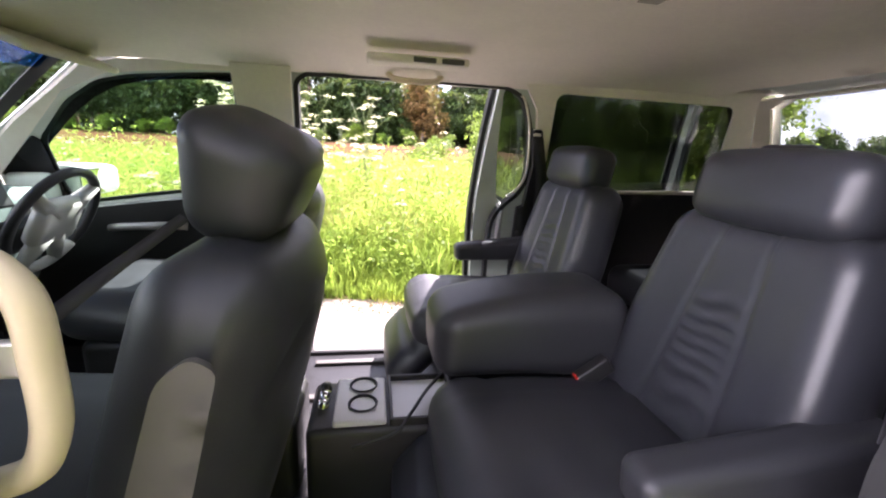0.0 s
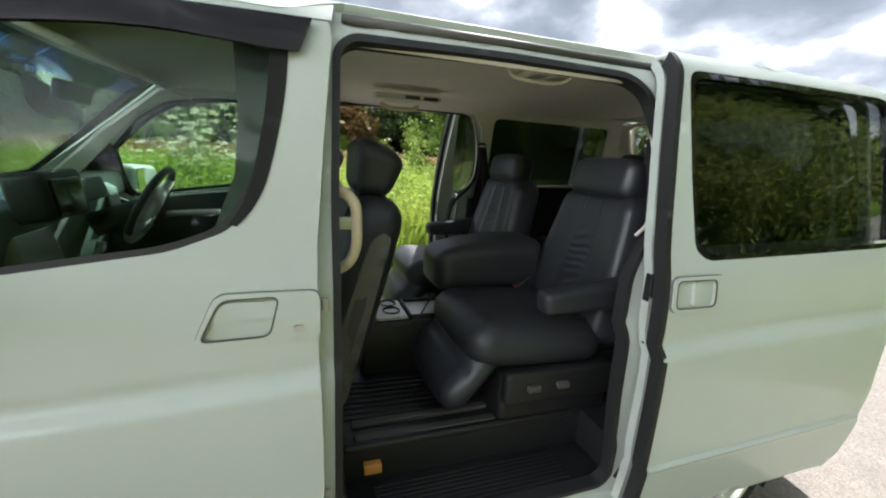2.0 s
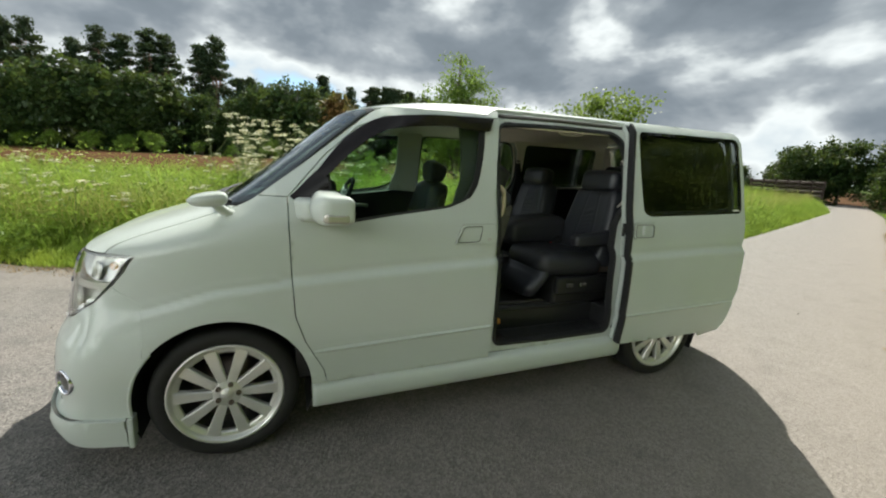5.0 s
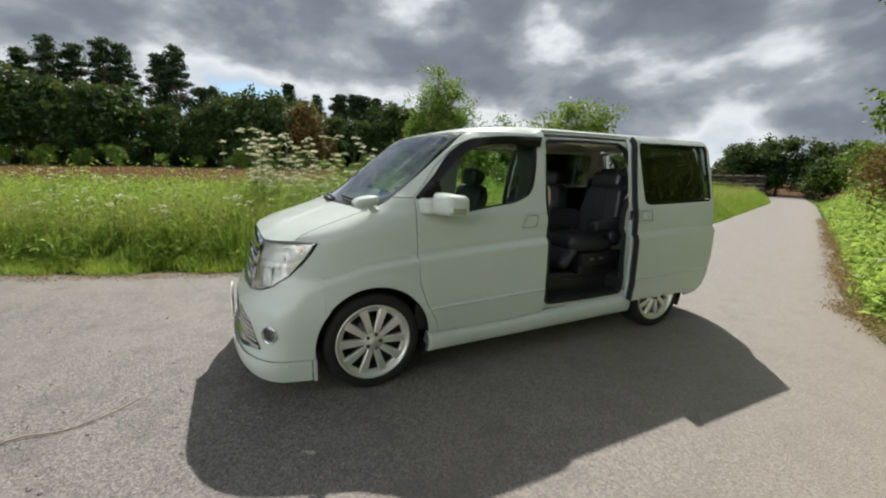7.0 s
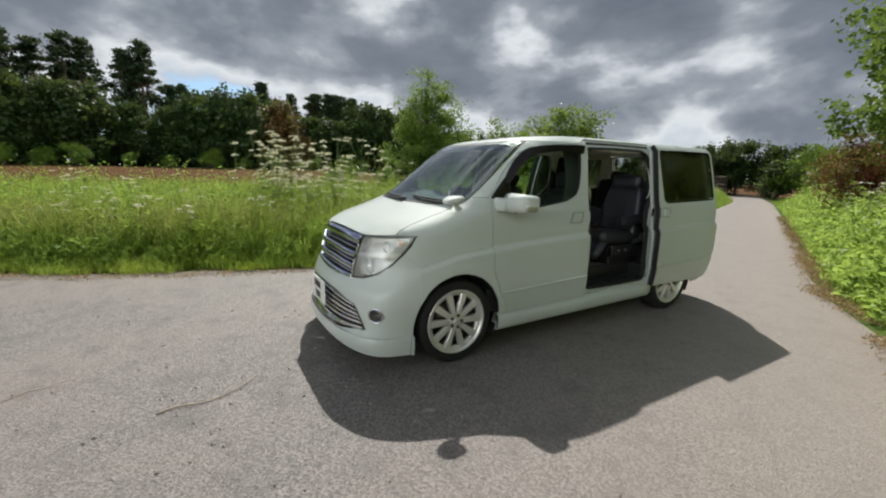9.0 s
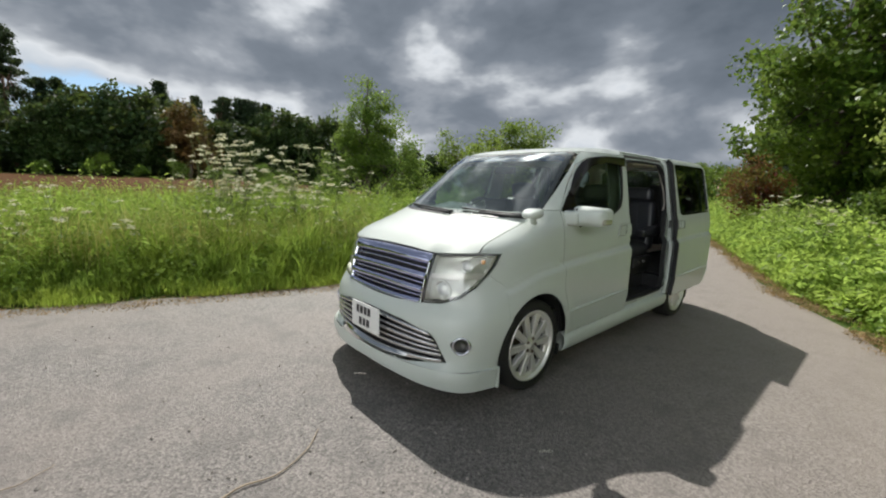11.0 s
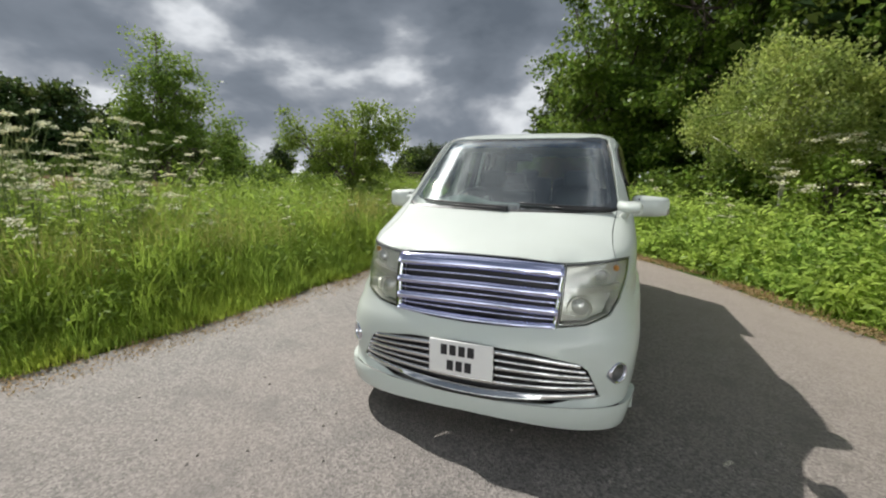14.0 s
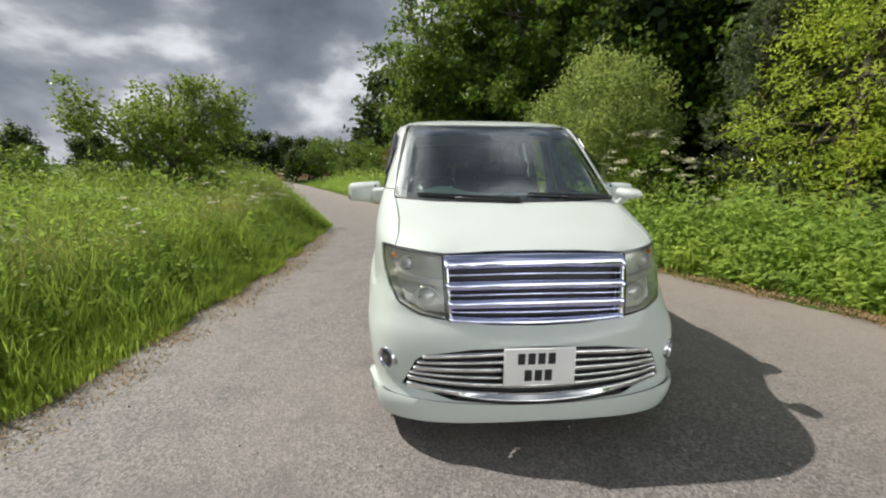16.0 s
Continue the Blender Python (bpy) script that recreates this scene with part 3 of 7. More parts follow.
NOSE_POWER = pchip([0.12, 0.5, 0.72, 0.85, 1.05, 1.2, 1.3, 1.8, 1.925], [6.4, 6.2, 4.5, 3.8, 3.5, 3.1, 3.4, 3.4, 3.0])
WIDTH = pchip([0.12, 0.22, 0.32, 0.5, 0.7, 0.9, 1.1, 1.2, 1.27, 1.5, 1.7, 1.80, 1.85, 1.88, 1.90, 1.915, 1.925],
              [0.855, 0.87, 0.885, 0.893, 0.897, 0.90, 0.897, 0.888, 0.872, 0.828, 0.785, 0.760, 0.72, 0.67, 0.60, 0.46, 0.15])
TAIL = pchip([0.12, 0.3, 0.45, 0.65, 0.9, 1.15, 1.3, 1.7, 1.80, 1.85, 1.88, 1.90, 1.915, 1.925], [2.37, 2.43, 2.47, 2.48, 2.45, 2.42, 2.38, 2.24, 2.18, 2.10, 2.00, 1.87, 1.45, 0.9])
TAIL_BASE = 1.56


def crease(x, z):
    """Shoulder line, lower moulding line and the flares over the wheels."""
    zc = float(np.interp(x, [-1.8, -1.5, -1.16, -0.7, 0.0, 0.6, 2.3], [0.82, 0.905, 0.936, 0.966, 1.0, 1.02, 1.04]))
    s = max(0.0, min(1.0, (zc - z) / 0.042))
    o = 0.026 * s * s * (3 - 2 * s) * max(0.0, min(1.0, (z - 0.3) / 0.3))
    o -= 0.005 * math.exp(-((z - zc - 0.010) / 0.014) ** 2)
    zl = float(np.interp(x, [-1.2, 0.0, 1.6], [0.536, 0.578, 0.612]))
    if x > -1.15:
        s = max(0.0, min(1.0, (zl - z) / 0.012))
        o += 0.009 * s * max(0.0, min(1.0, (x + 1.15) / 0.08))
    for cx in (-1.475, 1.475):
        d = math.hypot(x - cx, z - 0.345)
        o += 0.012 * math.exp(-((d - 0.43) / 0.06) ** 2)
    return o if z < 1.25 else 0.0


def base_width(x, z):
    """Half the body's width, before the pressed lines."""
    w = WIDTH(z)
    xb = NOSE_BASE(z)
    if x < xb:
        n = NOSE_POWER(z)
        c = min(0.9999, (xb - x) / (xb - NOSE(z)))
        y = w * (1 - c ** n) ** (1 / n)
    elif x > TAIL_BASE:
        c = min(0.9999, (x - TAIL_BASE) / (TAIL(z) - TAIL_BASE))
        y = w * (1 - c ** 4.5) ** (1 / 4.5)
    else:
        y = w
    return y


def half_width(x, z):
    y = base_width(x, z)
    return y + crease(x, z) * min(1.0, y / WIDTH(z)) ** 6


def side(sg, out=0.0):
    return lambda x, z: (x, sg * (half_width(x, z) + out), z)


def nose_at(t, z, out=0.0):
    """The front of the body: t is the turn round the nose, 0 in the middle."""
    n, w, xb = NOSE_POWER(z), WIDTH(z), NOSE_BASE(z)
    c, s = math.cos(t), math.sin(t)
    r = (abs(c) ** n + abs(s) ** n) ** (-1 / n)
    x, y = xb - (xb - NOSE(z)) * c * r, w * s * r
    y += math.copysign(crease(x, z) * min(1.0, abs(y) / w) ** 6, y)
    # the bumper's face is swept back towards its corners
    x += 0.13 * min(1.0, y * y / (w * w)) * max(0.0, (c * r - 0.65) / 0.35) ** 1.5 * max(0.0, min(1.0, (0.78 - z) / 0.2))
    return (x - out * c, y + out * s, z)


def turn_of(y, z):
    """The turn round the nose at which the body is y wide."""
    n, k = NOSE_POWER(z), min(0.9995, abs(y) / WIDTH(z))
    return math.copysign(math.atan2(k, (1 - k ** n) ** (1 / n)), y)


def turn_x(x, z):
    """The turn that belongs to a place x along the side; behind the nose it runs on straight."""
    xb = NOSE_BASE(z)
    if x >= xb:
        return math.pi / 2 + (x - xb)
    n, c = NOSE_POWER(z), min(1.0, (xb - x) / (xb - NOSE(z)))
    return math.atan2((1 - c ** n) ** (1 / n), c)


def wrap(sg, out=0.0):
    """The nose carried on along the side behind it."""
    def place(t, z):
        if t <= math.pi / 2:
            p = nose_at(t, z, out)
        else:
            x = NOSE_BASE(z) + t - math.pi / 2
            p = (x, WIDTH(z) + crease(x, z) + out, z)
        return (p[0], sg * p[1], p[2])
    return place


def nose_pts(pts):
    return [(turn_of(y, z), z) for y, z in close_steps(pts)]


def close_steps(pts, step=0.025):
    """The open line of points with more points between them."""
    out = [pts[0]]
    for a, b in zip(pts, pts[1:]):
        k = max(1, math.ceil(math.hypot(b[0] - a[0], b[1] - a[1]) / step))
        out += [(a[0] + (b[0] - a[0]) * s / k, a[1] + (b[1] - a[1]) * s / k) for s in range(1, k + 1)]
    return out


def tail_at(t, z):
    w, n = WIDTH(z), 4.5
    c, s = math.cos(t), math.sin(t)
    r = (abs(c) ** n + abs(s) ** n) ** (-1 / n)
    return (TAIL_BASE + (TAIL(z) - TAIL_BASE) * c * r, w * s * r, z)


def roof_at(x, y):
    lo, hi = 1.70, 1.9249
    for _ in range(26):
        m = (lo + hi) / 2
        ok = NOSE(m) < x < TAIL(m) and abs(y) < half_width(x, m)
        lo, hi = (m, hi) if ok else (lo, m)
    return (x, y, lo)


van = new("van")
tagged(van, "pearl white people carrier with both side doors slid open", "van")


def mirrored(points):
    """A full outline from its half: points go from the middle round to the middle again, y positive."""
    return points + [(-y, z) for y, z in reversed(points) if y > 1e-6]


# ---- nose ----
GRILLE = [(0.0, 1.053), (0.25, 1.050), (0.49, 1.035), (0.484, 0.86), (0.465, 0.715), (0.25, 0.695), (0.0, 0.690)]
LOWER = [(0.0, 0.590), (0.35, 0.575), (0.60, 0.535), (0.645, 0.50), (0.72, 0.345), (0.45, 0.300), (0.0, 0.285)]
LAMP_OUT = [(0.828, 1.052), (0.825, 0.985), (0.812, 0.92), (0.782, 0.84), (0.725, 0.77), (0.62, 0.724), (0.478, 0.708)]
LAMP = [(0.495, 1.038), (0.66, 1.050), (0.78, 1.056)] + LAMP_OUT + [(0.488, 0.86)]
SEAM_Y = [(0.752, 1.060), (0.744, 1.085), (0.735, 1.12), (0.735, 1.18), (0.75, 1.24), (0.772, 1.298)]

bonnet_line = [(0.0, 1.062), (0.25, 1.059), (0.495, 1.044), (0.66, 1.056), (0.746, 1.060), (0.738, 1.085), (0.729, 1.12), (0.728, 1.18), (0.743, 1.24), (0.760, 1.282), (0.5, 1.268), (0.0, 1.262)]
part("bonnet", sheet(nose_pts(mirrored(bonnet_line)), [], nose_at, 0.012, 0.05), PAINT, van)

bumper_top = [(0.0, 0.684), (0.25, 0.689), (0.478, 0.706), (0.62, 0.722), (0.727, 0.768), (0.784, 0.838), (0.8145, 0.917)]


def arch_x(z, back=False):
    d = math.sqrt(max(0.0, 0.405 ** 2 - (z - 0.345) ** 2))
    return -1.475 + (d if back else -d)


bumper_side = []
for z in (0.84, 0.78, 0.72, 0.66, 0.60, 0.55, 0.50, 0.45, 0.40, 0.35, 0.300):
    bumper_side.append((turn_x(min(-1.8012, arch_x(z)), z), z))
bumper_half = nose_pts(bumper_top) + bumper_side
fog_hole = [(turn_of(0.795, 0.475) + 0.062 * math.cos(a), 0.475 + 0.050 * math.sin(a)) for a in [2 * math.pi * k / 24 for k in range(24)]]
fog_hole_r = [(-u, v) for u, v in fog_hole]
bumper_poly = bumper_half + nose_pts([(0.45, 0.292), (0.0, 0.290), (-0.45, 0.292)]) + [(-t, z) for t, z in reversed(bumper_half) if t > 1e-6]
bumper = part("bumper", sheet(bumper_poly, [nose_pts(mirrored(LOWER)), fog_hole, fog_hole_r], nose_at, 0.014, 0.05, 0.025), PAINT, van)
lip_half = [(turn_x(-1.879, 0.300), 0.300), (turn_x(-1.879, 0.23), 0.23), (turn_x(-1.879, 0.155), 0.155)] + nose_pts([(0.80, 0.155), (0.6, 0.168), (0.3, 0.190), (0.0, 0.197)])
lip_poly = lip_half + [(-t, z) for t, z in reversed(lip_half) if t > 1e-6] + nose_pts([(-0.75, 0.304), (-0.45, 0.298), (0.0, 0.292), (0.45, 0.298), (0.75, 0.304)])
part("chin_spoiler", sheet(lip_poly, [], lambda t, z: nose_at(t, z, 0.012 + 0.022 * min(1.0, abs(t) / 1.2)), 0.030, 0.05, 0.02), PAINT, van)


def nose_bar(y_left, y_right, z_of, tall, out, deep, parent, material, name="bar", label="", n=40):
    """A slat that follows the nose from side to side."""
    verts, faces = [], []
    prof = [(-deep, -0.5), (-0.2 * deep, -0.5), (0, -0.25), (0, 0.25), (-0.2 * deep, 0.5), (-deep, 0.5)]
    for i in range(n + 1):
        y = y_left + (y_right - y_left) * i / n
        z = z_of(y)
        for d, k in prof:
            verts.append(nose_at(turn_of(y, z), z + k * tall, out + d))
    m = len(prof)
    for i in range(n):
        for k in range(m):
            faces.append((i * m + k, i * m + (k + 1) % m, (i + 1) * m + (k + 1) % m, (i + 1) * m + k))
    faces += [tuple(range(m)), tuple(range(n * m + m - 1, n * m - 1, -1))]
    return part(name, (verts, faces), material, parent, label)


def droop(z0, sag):
    return lambda y: z0 - sag * (abs(y) / 0.5) ** 2


grille = part("grille", sheet(nose_pts(mirrored(GRILLE)), [], lambda t, z: nose_at(t, z, -0.055), 0.01, 0.06), BLACK_TRIM, van, "chrome slatted grille on a black backing")
for z0, tall, hw, sag in ((1.012, 0.068, 0.486, 0.013), (0.890, 0.046, 0.478, 0.010), (0.793, 0.046, 0.470, 0.006), (0.705, 0.028, 0.462, -0.010)):
    nose_bar(-hw, hw, droop(z0, sag), tall, 0.012, 0.05, grille, GRILLE_CHROME, "chrome_bar", "chrome bar")
for z0, hw, sag in ((0.945, 0.478, 0.012), (0.841, 0.474, 0.008), (0.745, 0.464, -0.002)):
    nose_bar(-hw, hw, droop(z0, sag), 0.012, -0.004, 0.02, grille, GRILLE_CHROME, "thin_slat", "thin chrome slat")
for sg in (-1, 1):
    v = []
    for k in range(13):
        z = 0.70 + 0.335 * k / 12
        y0 = float(np.interp(z, [0.70, 1.04], [0.452, 0.474]))
        for yy, o in ((y0, 0.004), (y0 + 0.014, 0.008), (y0 + 0.014, -0.03), (y0, -0.03)):
            v.append(nose_at(turn_of(sg * yy, z), z, o))
    f = [(4 * i + k, 4 * i + (k + 1) % 4, 4 * i + 4 + (k + 1) % 4, 4 * i + 4 + k) for i in range(12) for k in range(4)]
    part("side_trim", (v, f), CHROME, grille)

intake = part("lower_intake", sheet(nose_pts(mirrored(LOWER)), [], lambda t, z: nose_at(t, z, -0.06), 0.01, 0.06), BLACK_TRIM, van, "lower intake with bright metal slats")
for z0, tall, sag, hw in ((0.556, 0.024, 0.024, 0.608), (0.512, 0.017, 0.016, 0.636), (0.466, 0.026, 0.008, 0.656), (0.420, 0.017, -0.003, 0.676), (0.372, 0.026, -0.012, 0.686), (0.312, 0.034, -0.020, 0.690)):
    nose_bar(-hw, hw, droop(z0, sag), tall, 0.002, 0.026, intake, BRIGHT_BAR, "slat")


def fog_lamp(sg):
    t, z = sg * turn_of(0.795, 0.475), 0.475
    c = Vector(nose_at(t, z))
    out = (Vector(nose_at(t, z, 0.1)) - c).normalized()
    m = Matrix.Translation(c) @ out.to_track_quat("Y", "Z").to_matrix().to_4x4()
    lamp = part("fog_lamp", moved(lathe([(0.060, -0.05), (0.060, 0.004), (0.053, 0.007), (0.047, 0.0), (0.045, -0.03)], 32), m), CHROME, van)
    part("bowl", moved(lathe([(0.046, -0.008), (0.035, -0.03), (0.012, -0.045), (0.0, -0.047)], 28), m), ALLOY_DARK, lamp)
    part("lens", moved(lathe([(0.047, -0.004), (0.030, 0.002), (0.0, 0.004)], 28), m), LENS, lamp)


def headlamp(sg):
    pts = [(sg * y, z) for y, z in shrunk(LAMP, 0.004)]
    poly = nose_pts(pts)
    lamp = part("headlamp", sheet(poly, [], lambda t, z: nose_at(t, z, -0.10), 0.01, 0.05), REFLECTOR, van, "clear headlamp unit with silver reflectors")
    cx = sum(p[0] for p in poly) / len(poly)
    cz = sum(p[1] for p in poly) / len(poly)
    small = [(cx + (u - cx) * 0.965, cz + (v - cz) * 0.965) for u, v in poly]
    smaller = [(cx + (u - cx) * 0.95, cz + (v - cz) * 0.95) for u, v in poly]
    part("bezel", sheet(poly, [small], lambda t, z: nose_at(t, z, -0.010), 0.09, 0.05, 0.02), REFLECTOR, lamp)
    part("gasket", sheet(poly, [small], lambda t, z: nose_at(t, z, -0.003), 0.005, 0.05, 0.02), BLACK_TRIM, lamp)
    part("reflector", sheet(smaller, [], lambda t, z: nose_at(t, z, -0.062 + 0.014 * math.sin(26 * z) * math.cos(9 * t)), 0.006, 0.03), REFLECTOR, lamp)
    shelf = [p for p in nose_pts([(sg * 0.50, 0.905), (sg * 0.80, 0.925), (sg * 0.80, 0.895), (sg * 0.50, 0.872)])]
    part("divider", sheet(shelf, [], lambda t, z: nose_at(t, z, -0.02), 0.05, 0.05), SILVER_TRIM, lamp)
    for y, z, r in ((0.60, 0.80, 0.060), (0.705, 0.965, 0.040)):
        t = sg * turn_of(y, z)
        c = Vector(nose_at(t, z, -0.03))
        m = Matrix.Translation(c) @ Vector((-1, sg * 0.18, 0)).to_track_quat("Y", "Z").to_matrix().to_4x4()
        part("bowl", moved(lathe([(r * 1.16, -0.03), (r * 1.14, -0.014), (r * 1.05, -0.012), (r, -0.018), (r * 0.8, -0.035)], 28), m), REFLECTOR, lamp)
        part("projector", moved(lathe([(r * 0.85, -0.03), (r * 0.7, -0.018), (r * 0.35, -0.008), (0.0, -0.005)], 28), m), BULB_RING, lamp)
    c = Vector(nose_at(sg * turn_of(0.785, 1.0), 1.0, -0.035))
    v, f = rounded(0.03, 0.03, 0.034, 0.014, 3)
    part("indicator_bulb", ([p + c for p in v], f), AMBER, lamp)
    part("lens", sheet(poly, [], lambda t, z: nose_at(t, z, 0.002), 0.004, 0.04), LENS, lamp)


for sg in (-1, 1):
    fog_lamp(sg)
    headlamp(sg)

plate = part("number_plate", block(-2.352, -2.338, -0.165, 0.205, 0.402, 0.602, 0.006), PLATE_WHITE, van, "white number plate with dark bars")
for y0, y1, z0, z1 in ((0.135, -0.085, 0.518, 0.578), (0.11, -0.07, 0.428, 0.488)):
    for k in range(4 if z0 > 0.5 else 3):
        a = y0 - 0.052 * k - (0.0 if z0 > 0.5 else 0.012)
        part("bar", block(-2.3545, -2.3518, a - 0.038, a, z0, z1, 0.001), INK, plate)

# ---- windscreen ----
SCREEN = [(0.0, 1.275), (0.45, 1.280), (0.70, 1.290), (0.772, 1.312), (0.735, 1.50), (0.66, 1.795), (0.60, 1.812), (0.3, 1.822), (0.0, 1.824)]


def screen_pts(grow):
    return nose_pts(mirrored([(y * (1 + grow) if y > 0.5 else y, z + (0.012 if z > 1.7 else -0.012) * (1 if grow > 0 else 0)) for y, z in SCREEN]))


screen = part("windscreen", sheet(screen_pts(0.0), [], lambda t, z: nose_at(t, z, -0.004), 0.005, 0.06), SCREEN_GLASS, van, "tilted windscreen reflecting clouds")
inner = nose_pts(mirrored([(y * 0.965 if y > 0.5 else y, z + (-0.025 if z > 1.7 else 0.03 if z < 1.4 else 0)) for y, z in SCREEN]))
part("black_edge", sheet(screen_pts(0.012), [inner], lambda t, z: nose_at(t, z, -0.010), 0.006, 0.06, 0.03), BLACK_TRIM, screen)
band = nose_pts(mirrored([(0.0, 1.735), (0.4, 1.735), (0.665, 1.725), (0.648, 1.785), (0.58, 1.80), (0.0, 1.81)]))
shade_band = part("sun_band", sheet(band, [], lambda t, z: nose_at(t, z, -0.018), 0.002, 0.06), BAND_GLASS, screen, "blue tinted sun band")
part("sticker", block(-0.905, -0.895, -0.02, 0.02, 1.715, 1.735, 0.002), PLATE_WHITE, screen)


def wiper(y0, y1, z0, z1):
    pts = []
    for k in range(15):
        y, z = y0 + (y1 - y0) * k / 14, z0 + (z1 - z0) * k / 14
        pts.append(nose_at(turn_of(y, z), z, 0.022))
    w = part("wiper", tube(pts, 0.009, 6), BLACK_TRIM, van)
    arm = [nose_at(turn_of(y0 + (y1 - y0) * k / 8, z0 - 0.012 + (z1 - z0) * k / 10), z0 - 0.012 + (z1 - z0) * k / 10, 0.036) for k in range(6)]
    part("arm", tube(arm, [0.016, 0.014, 0.012, 0.011, 0.010, 0.009], 6), BLACK_TRIM, w)


wiper(-0.70, -0.12, 1.300, 1.318)
wiper(-0.05, 0.60, 1.290, 1.318)
cowl = nose_pts(mirrored([(0.0, 1.258), (0.5, 1.264), (0.77, 1.288), (0.772, 1.312), (0.70, 1.292), (0.45, 1.283), (0.0, 1.278)]))
part("cowl", sheet(cowl, [], lambda t, z: nose_at(t, z, -0.014), 0.02, 0.05, 0.03), BLACK_TRIM, van)

# ---- roof and pillars ----
def roof_outline():
    half = []
    for x in np.linspace(-0.70, 2.09, 71):
        x = float(x)
        z = float(np.interp(x, [-0.08, 0.05, 1.08, 1.12], [1.824, 1.876, 1.876, 1.822]))
        half.append((x, half_width(x, z) - 0.001))
    top = [(-0.795, 0.45), (-0.815, 0.22), (-0.82, 0.0)]
    tail = [(2.125, 0.5), (2.145, 0.25), (2.15, 0.0)]
    full = [p for p in reversed(top)] + half + tail
    return full + [(x, -y) for x, y in reversed(full) if y > 1e-6]


part("roof", sheet(roof_outline(), [], roof_at, 0.02, 0.08, 0.04), PAINT, van)
part("aerial_fin", block(1.75, 1.83, -0.012, 0.012, 1.88, 1.93, 0.01), PAINT, van)

DOOR_OPEN = {-1: 0.965, 1: 0.85}
ARCH_R = 0.405


def arch(cx, a0, a1, n=22, r=ARCH_R):
    return [(cx + r * math.cos(radians(a0 + (a1 - a0) * k / n)), 0.345 + r * math.sin(radians(a0 + (a1 - a0) * k / n))) for k in range(n + 1)]


# outlines seen from the side, x and z
FENDER_X = [(-1.30, 1.335), (-1.17, 1.335), (-1.166, 1.18), (-1.16, 0.95), (-1.147, 0.74), (-1.10, 0.60), (-1.010, 0.43), (-0.995, 0.352)] + arch(-1.475, 1, 143, 30) + [(-1.8004, 0.60), (-1.8004, 0.72), (-1.8004, 0.84)]
FENDER = nose_pts(SEAM_Y) + [(turn_x(x, z), z) for x, z in close_steps(FENDER_X)] + nose_pts([(0.8155, 0.9175), (0.830, 0.985), (0.833, 1.057), (0.78, 1.061)])
DOOR_F = [(-1.1635, 1.335), (-1.1605, 1.18), (-1.1545, 0.95), (-1.1415, 0.74), (-1.0945, 0.60), (-1.005, 0.43), (-0.990, 0.350), (-0.5, 0.352), (-0.012, 0.362), (-0.012, 0.8), (-0.022, 1.1), (-0.020, 1.30), (0.0, 1.55), (0.022, 1.775), (0.015, 1.808), (-0.10, 1.806), (-0.4, 1.795), (-0.66, 1.765), (-0.80, 1.705), (-0.98, 1.545)]
WIN_F = [(-0.985, 1.475), (-0.84, 1.635), (-0.72, 1.715), (-0.60, 1.742), (-0.35, 1.765), (-0.090, 1.780), (-0.105, 1.62), (-0.14, 1.44), (-0.20, 1.335), (-0.32, 1.290), (-0.62, 1.250), (-0.935, 1.200), (-0.965, 1.27)]
DOOR_S = [(-0.004, 0.365), (0.5, 0.362), (0.985, 0.365), (1.03, 0.43), (1.075, 0.60), (1.118, 0.70), (1.118, 1.25), (1.105, 1.60), (1.09, 1.80), (1.08, 1.868), (0.5, 1.872), (0.045, 1.868), (0.034, 1.775), (0.008, 1.55), (-0.012, 1.30), (-0.014, 1.1), (-0.004, 0.8)]
WIN_S = [(0.068, 1.808), (0.076, 1.50), (0.098, 1.285), (0.15, 1.252), (0.6, 1.262), (1.085, 1.276), (1.075, 1.50), (1.058, 1.818), (0.5, 1.816)]
QUARTER_P = [(1.105, 1.805), (1.118, 1.55), (1.126, 1.25), (1.126, 0.71)] + list(reversed(arch(1.475, -8, 128))) + [(1.90, 0.285), (2.20, 0.29), (2.35, 0.32), (2.37, 0.45), (2.38, 0.65), (2.36, 0.9), (2.335, 1.15), (2.29, 1.35), (2.19, 1.65), (2.125, 1.80), (1.9, 1.815), (1.5, 1.818)]
WIN_Q = [(1.128, 1.80), (1.146, 1.50), (1.150, 1.275), (1.6, 1.287), (2.13, 1.302), (2.17, 1.34), (2.12, 1.60), (2.05, 1.80), (1.5, 1.804)]
APERTURE = [(0.034, 0.43), (0.032, 1.0), (0.030, 1.4), (0.040, 1.755), (0.075, 1.785), (0.5, 1.795), (0.92, 1.79), (1.0, 1.745), (1.05, 1.62), (1.070, 1.5), (1.068, 1.39), (1.040, 1.325), (0.968, 1.262), (0.924, 1.19), (0.914, 1.10), (0.918, 0.80), (0.945, 0.46), (0.92, 0.425), (0.5, 0.42)]
JAMB = [(-0.05, 0.375), (-0.05, 0.8), (-0.06, 1.1), (-0.055, 1.30), (-0.036, 1.55), (-0.014, 1.775), (0.036, 1.866), (0.6, 1.872), (1.09, 1.868), (1.115, 1.80), (1.120, 1.55), (1.124, 1.25), (1.124, 0.71), (1.075, 0.62), (0.99, 0.375), (0.5, 0.372)]
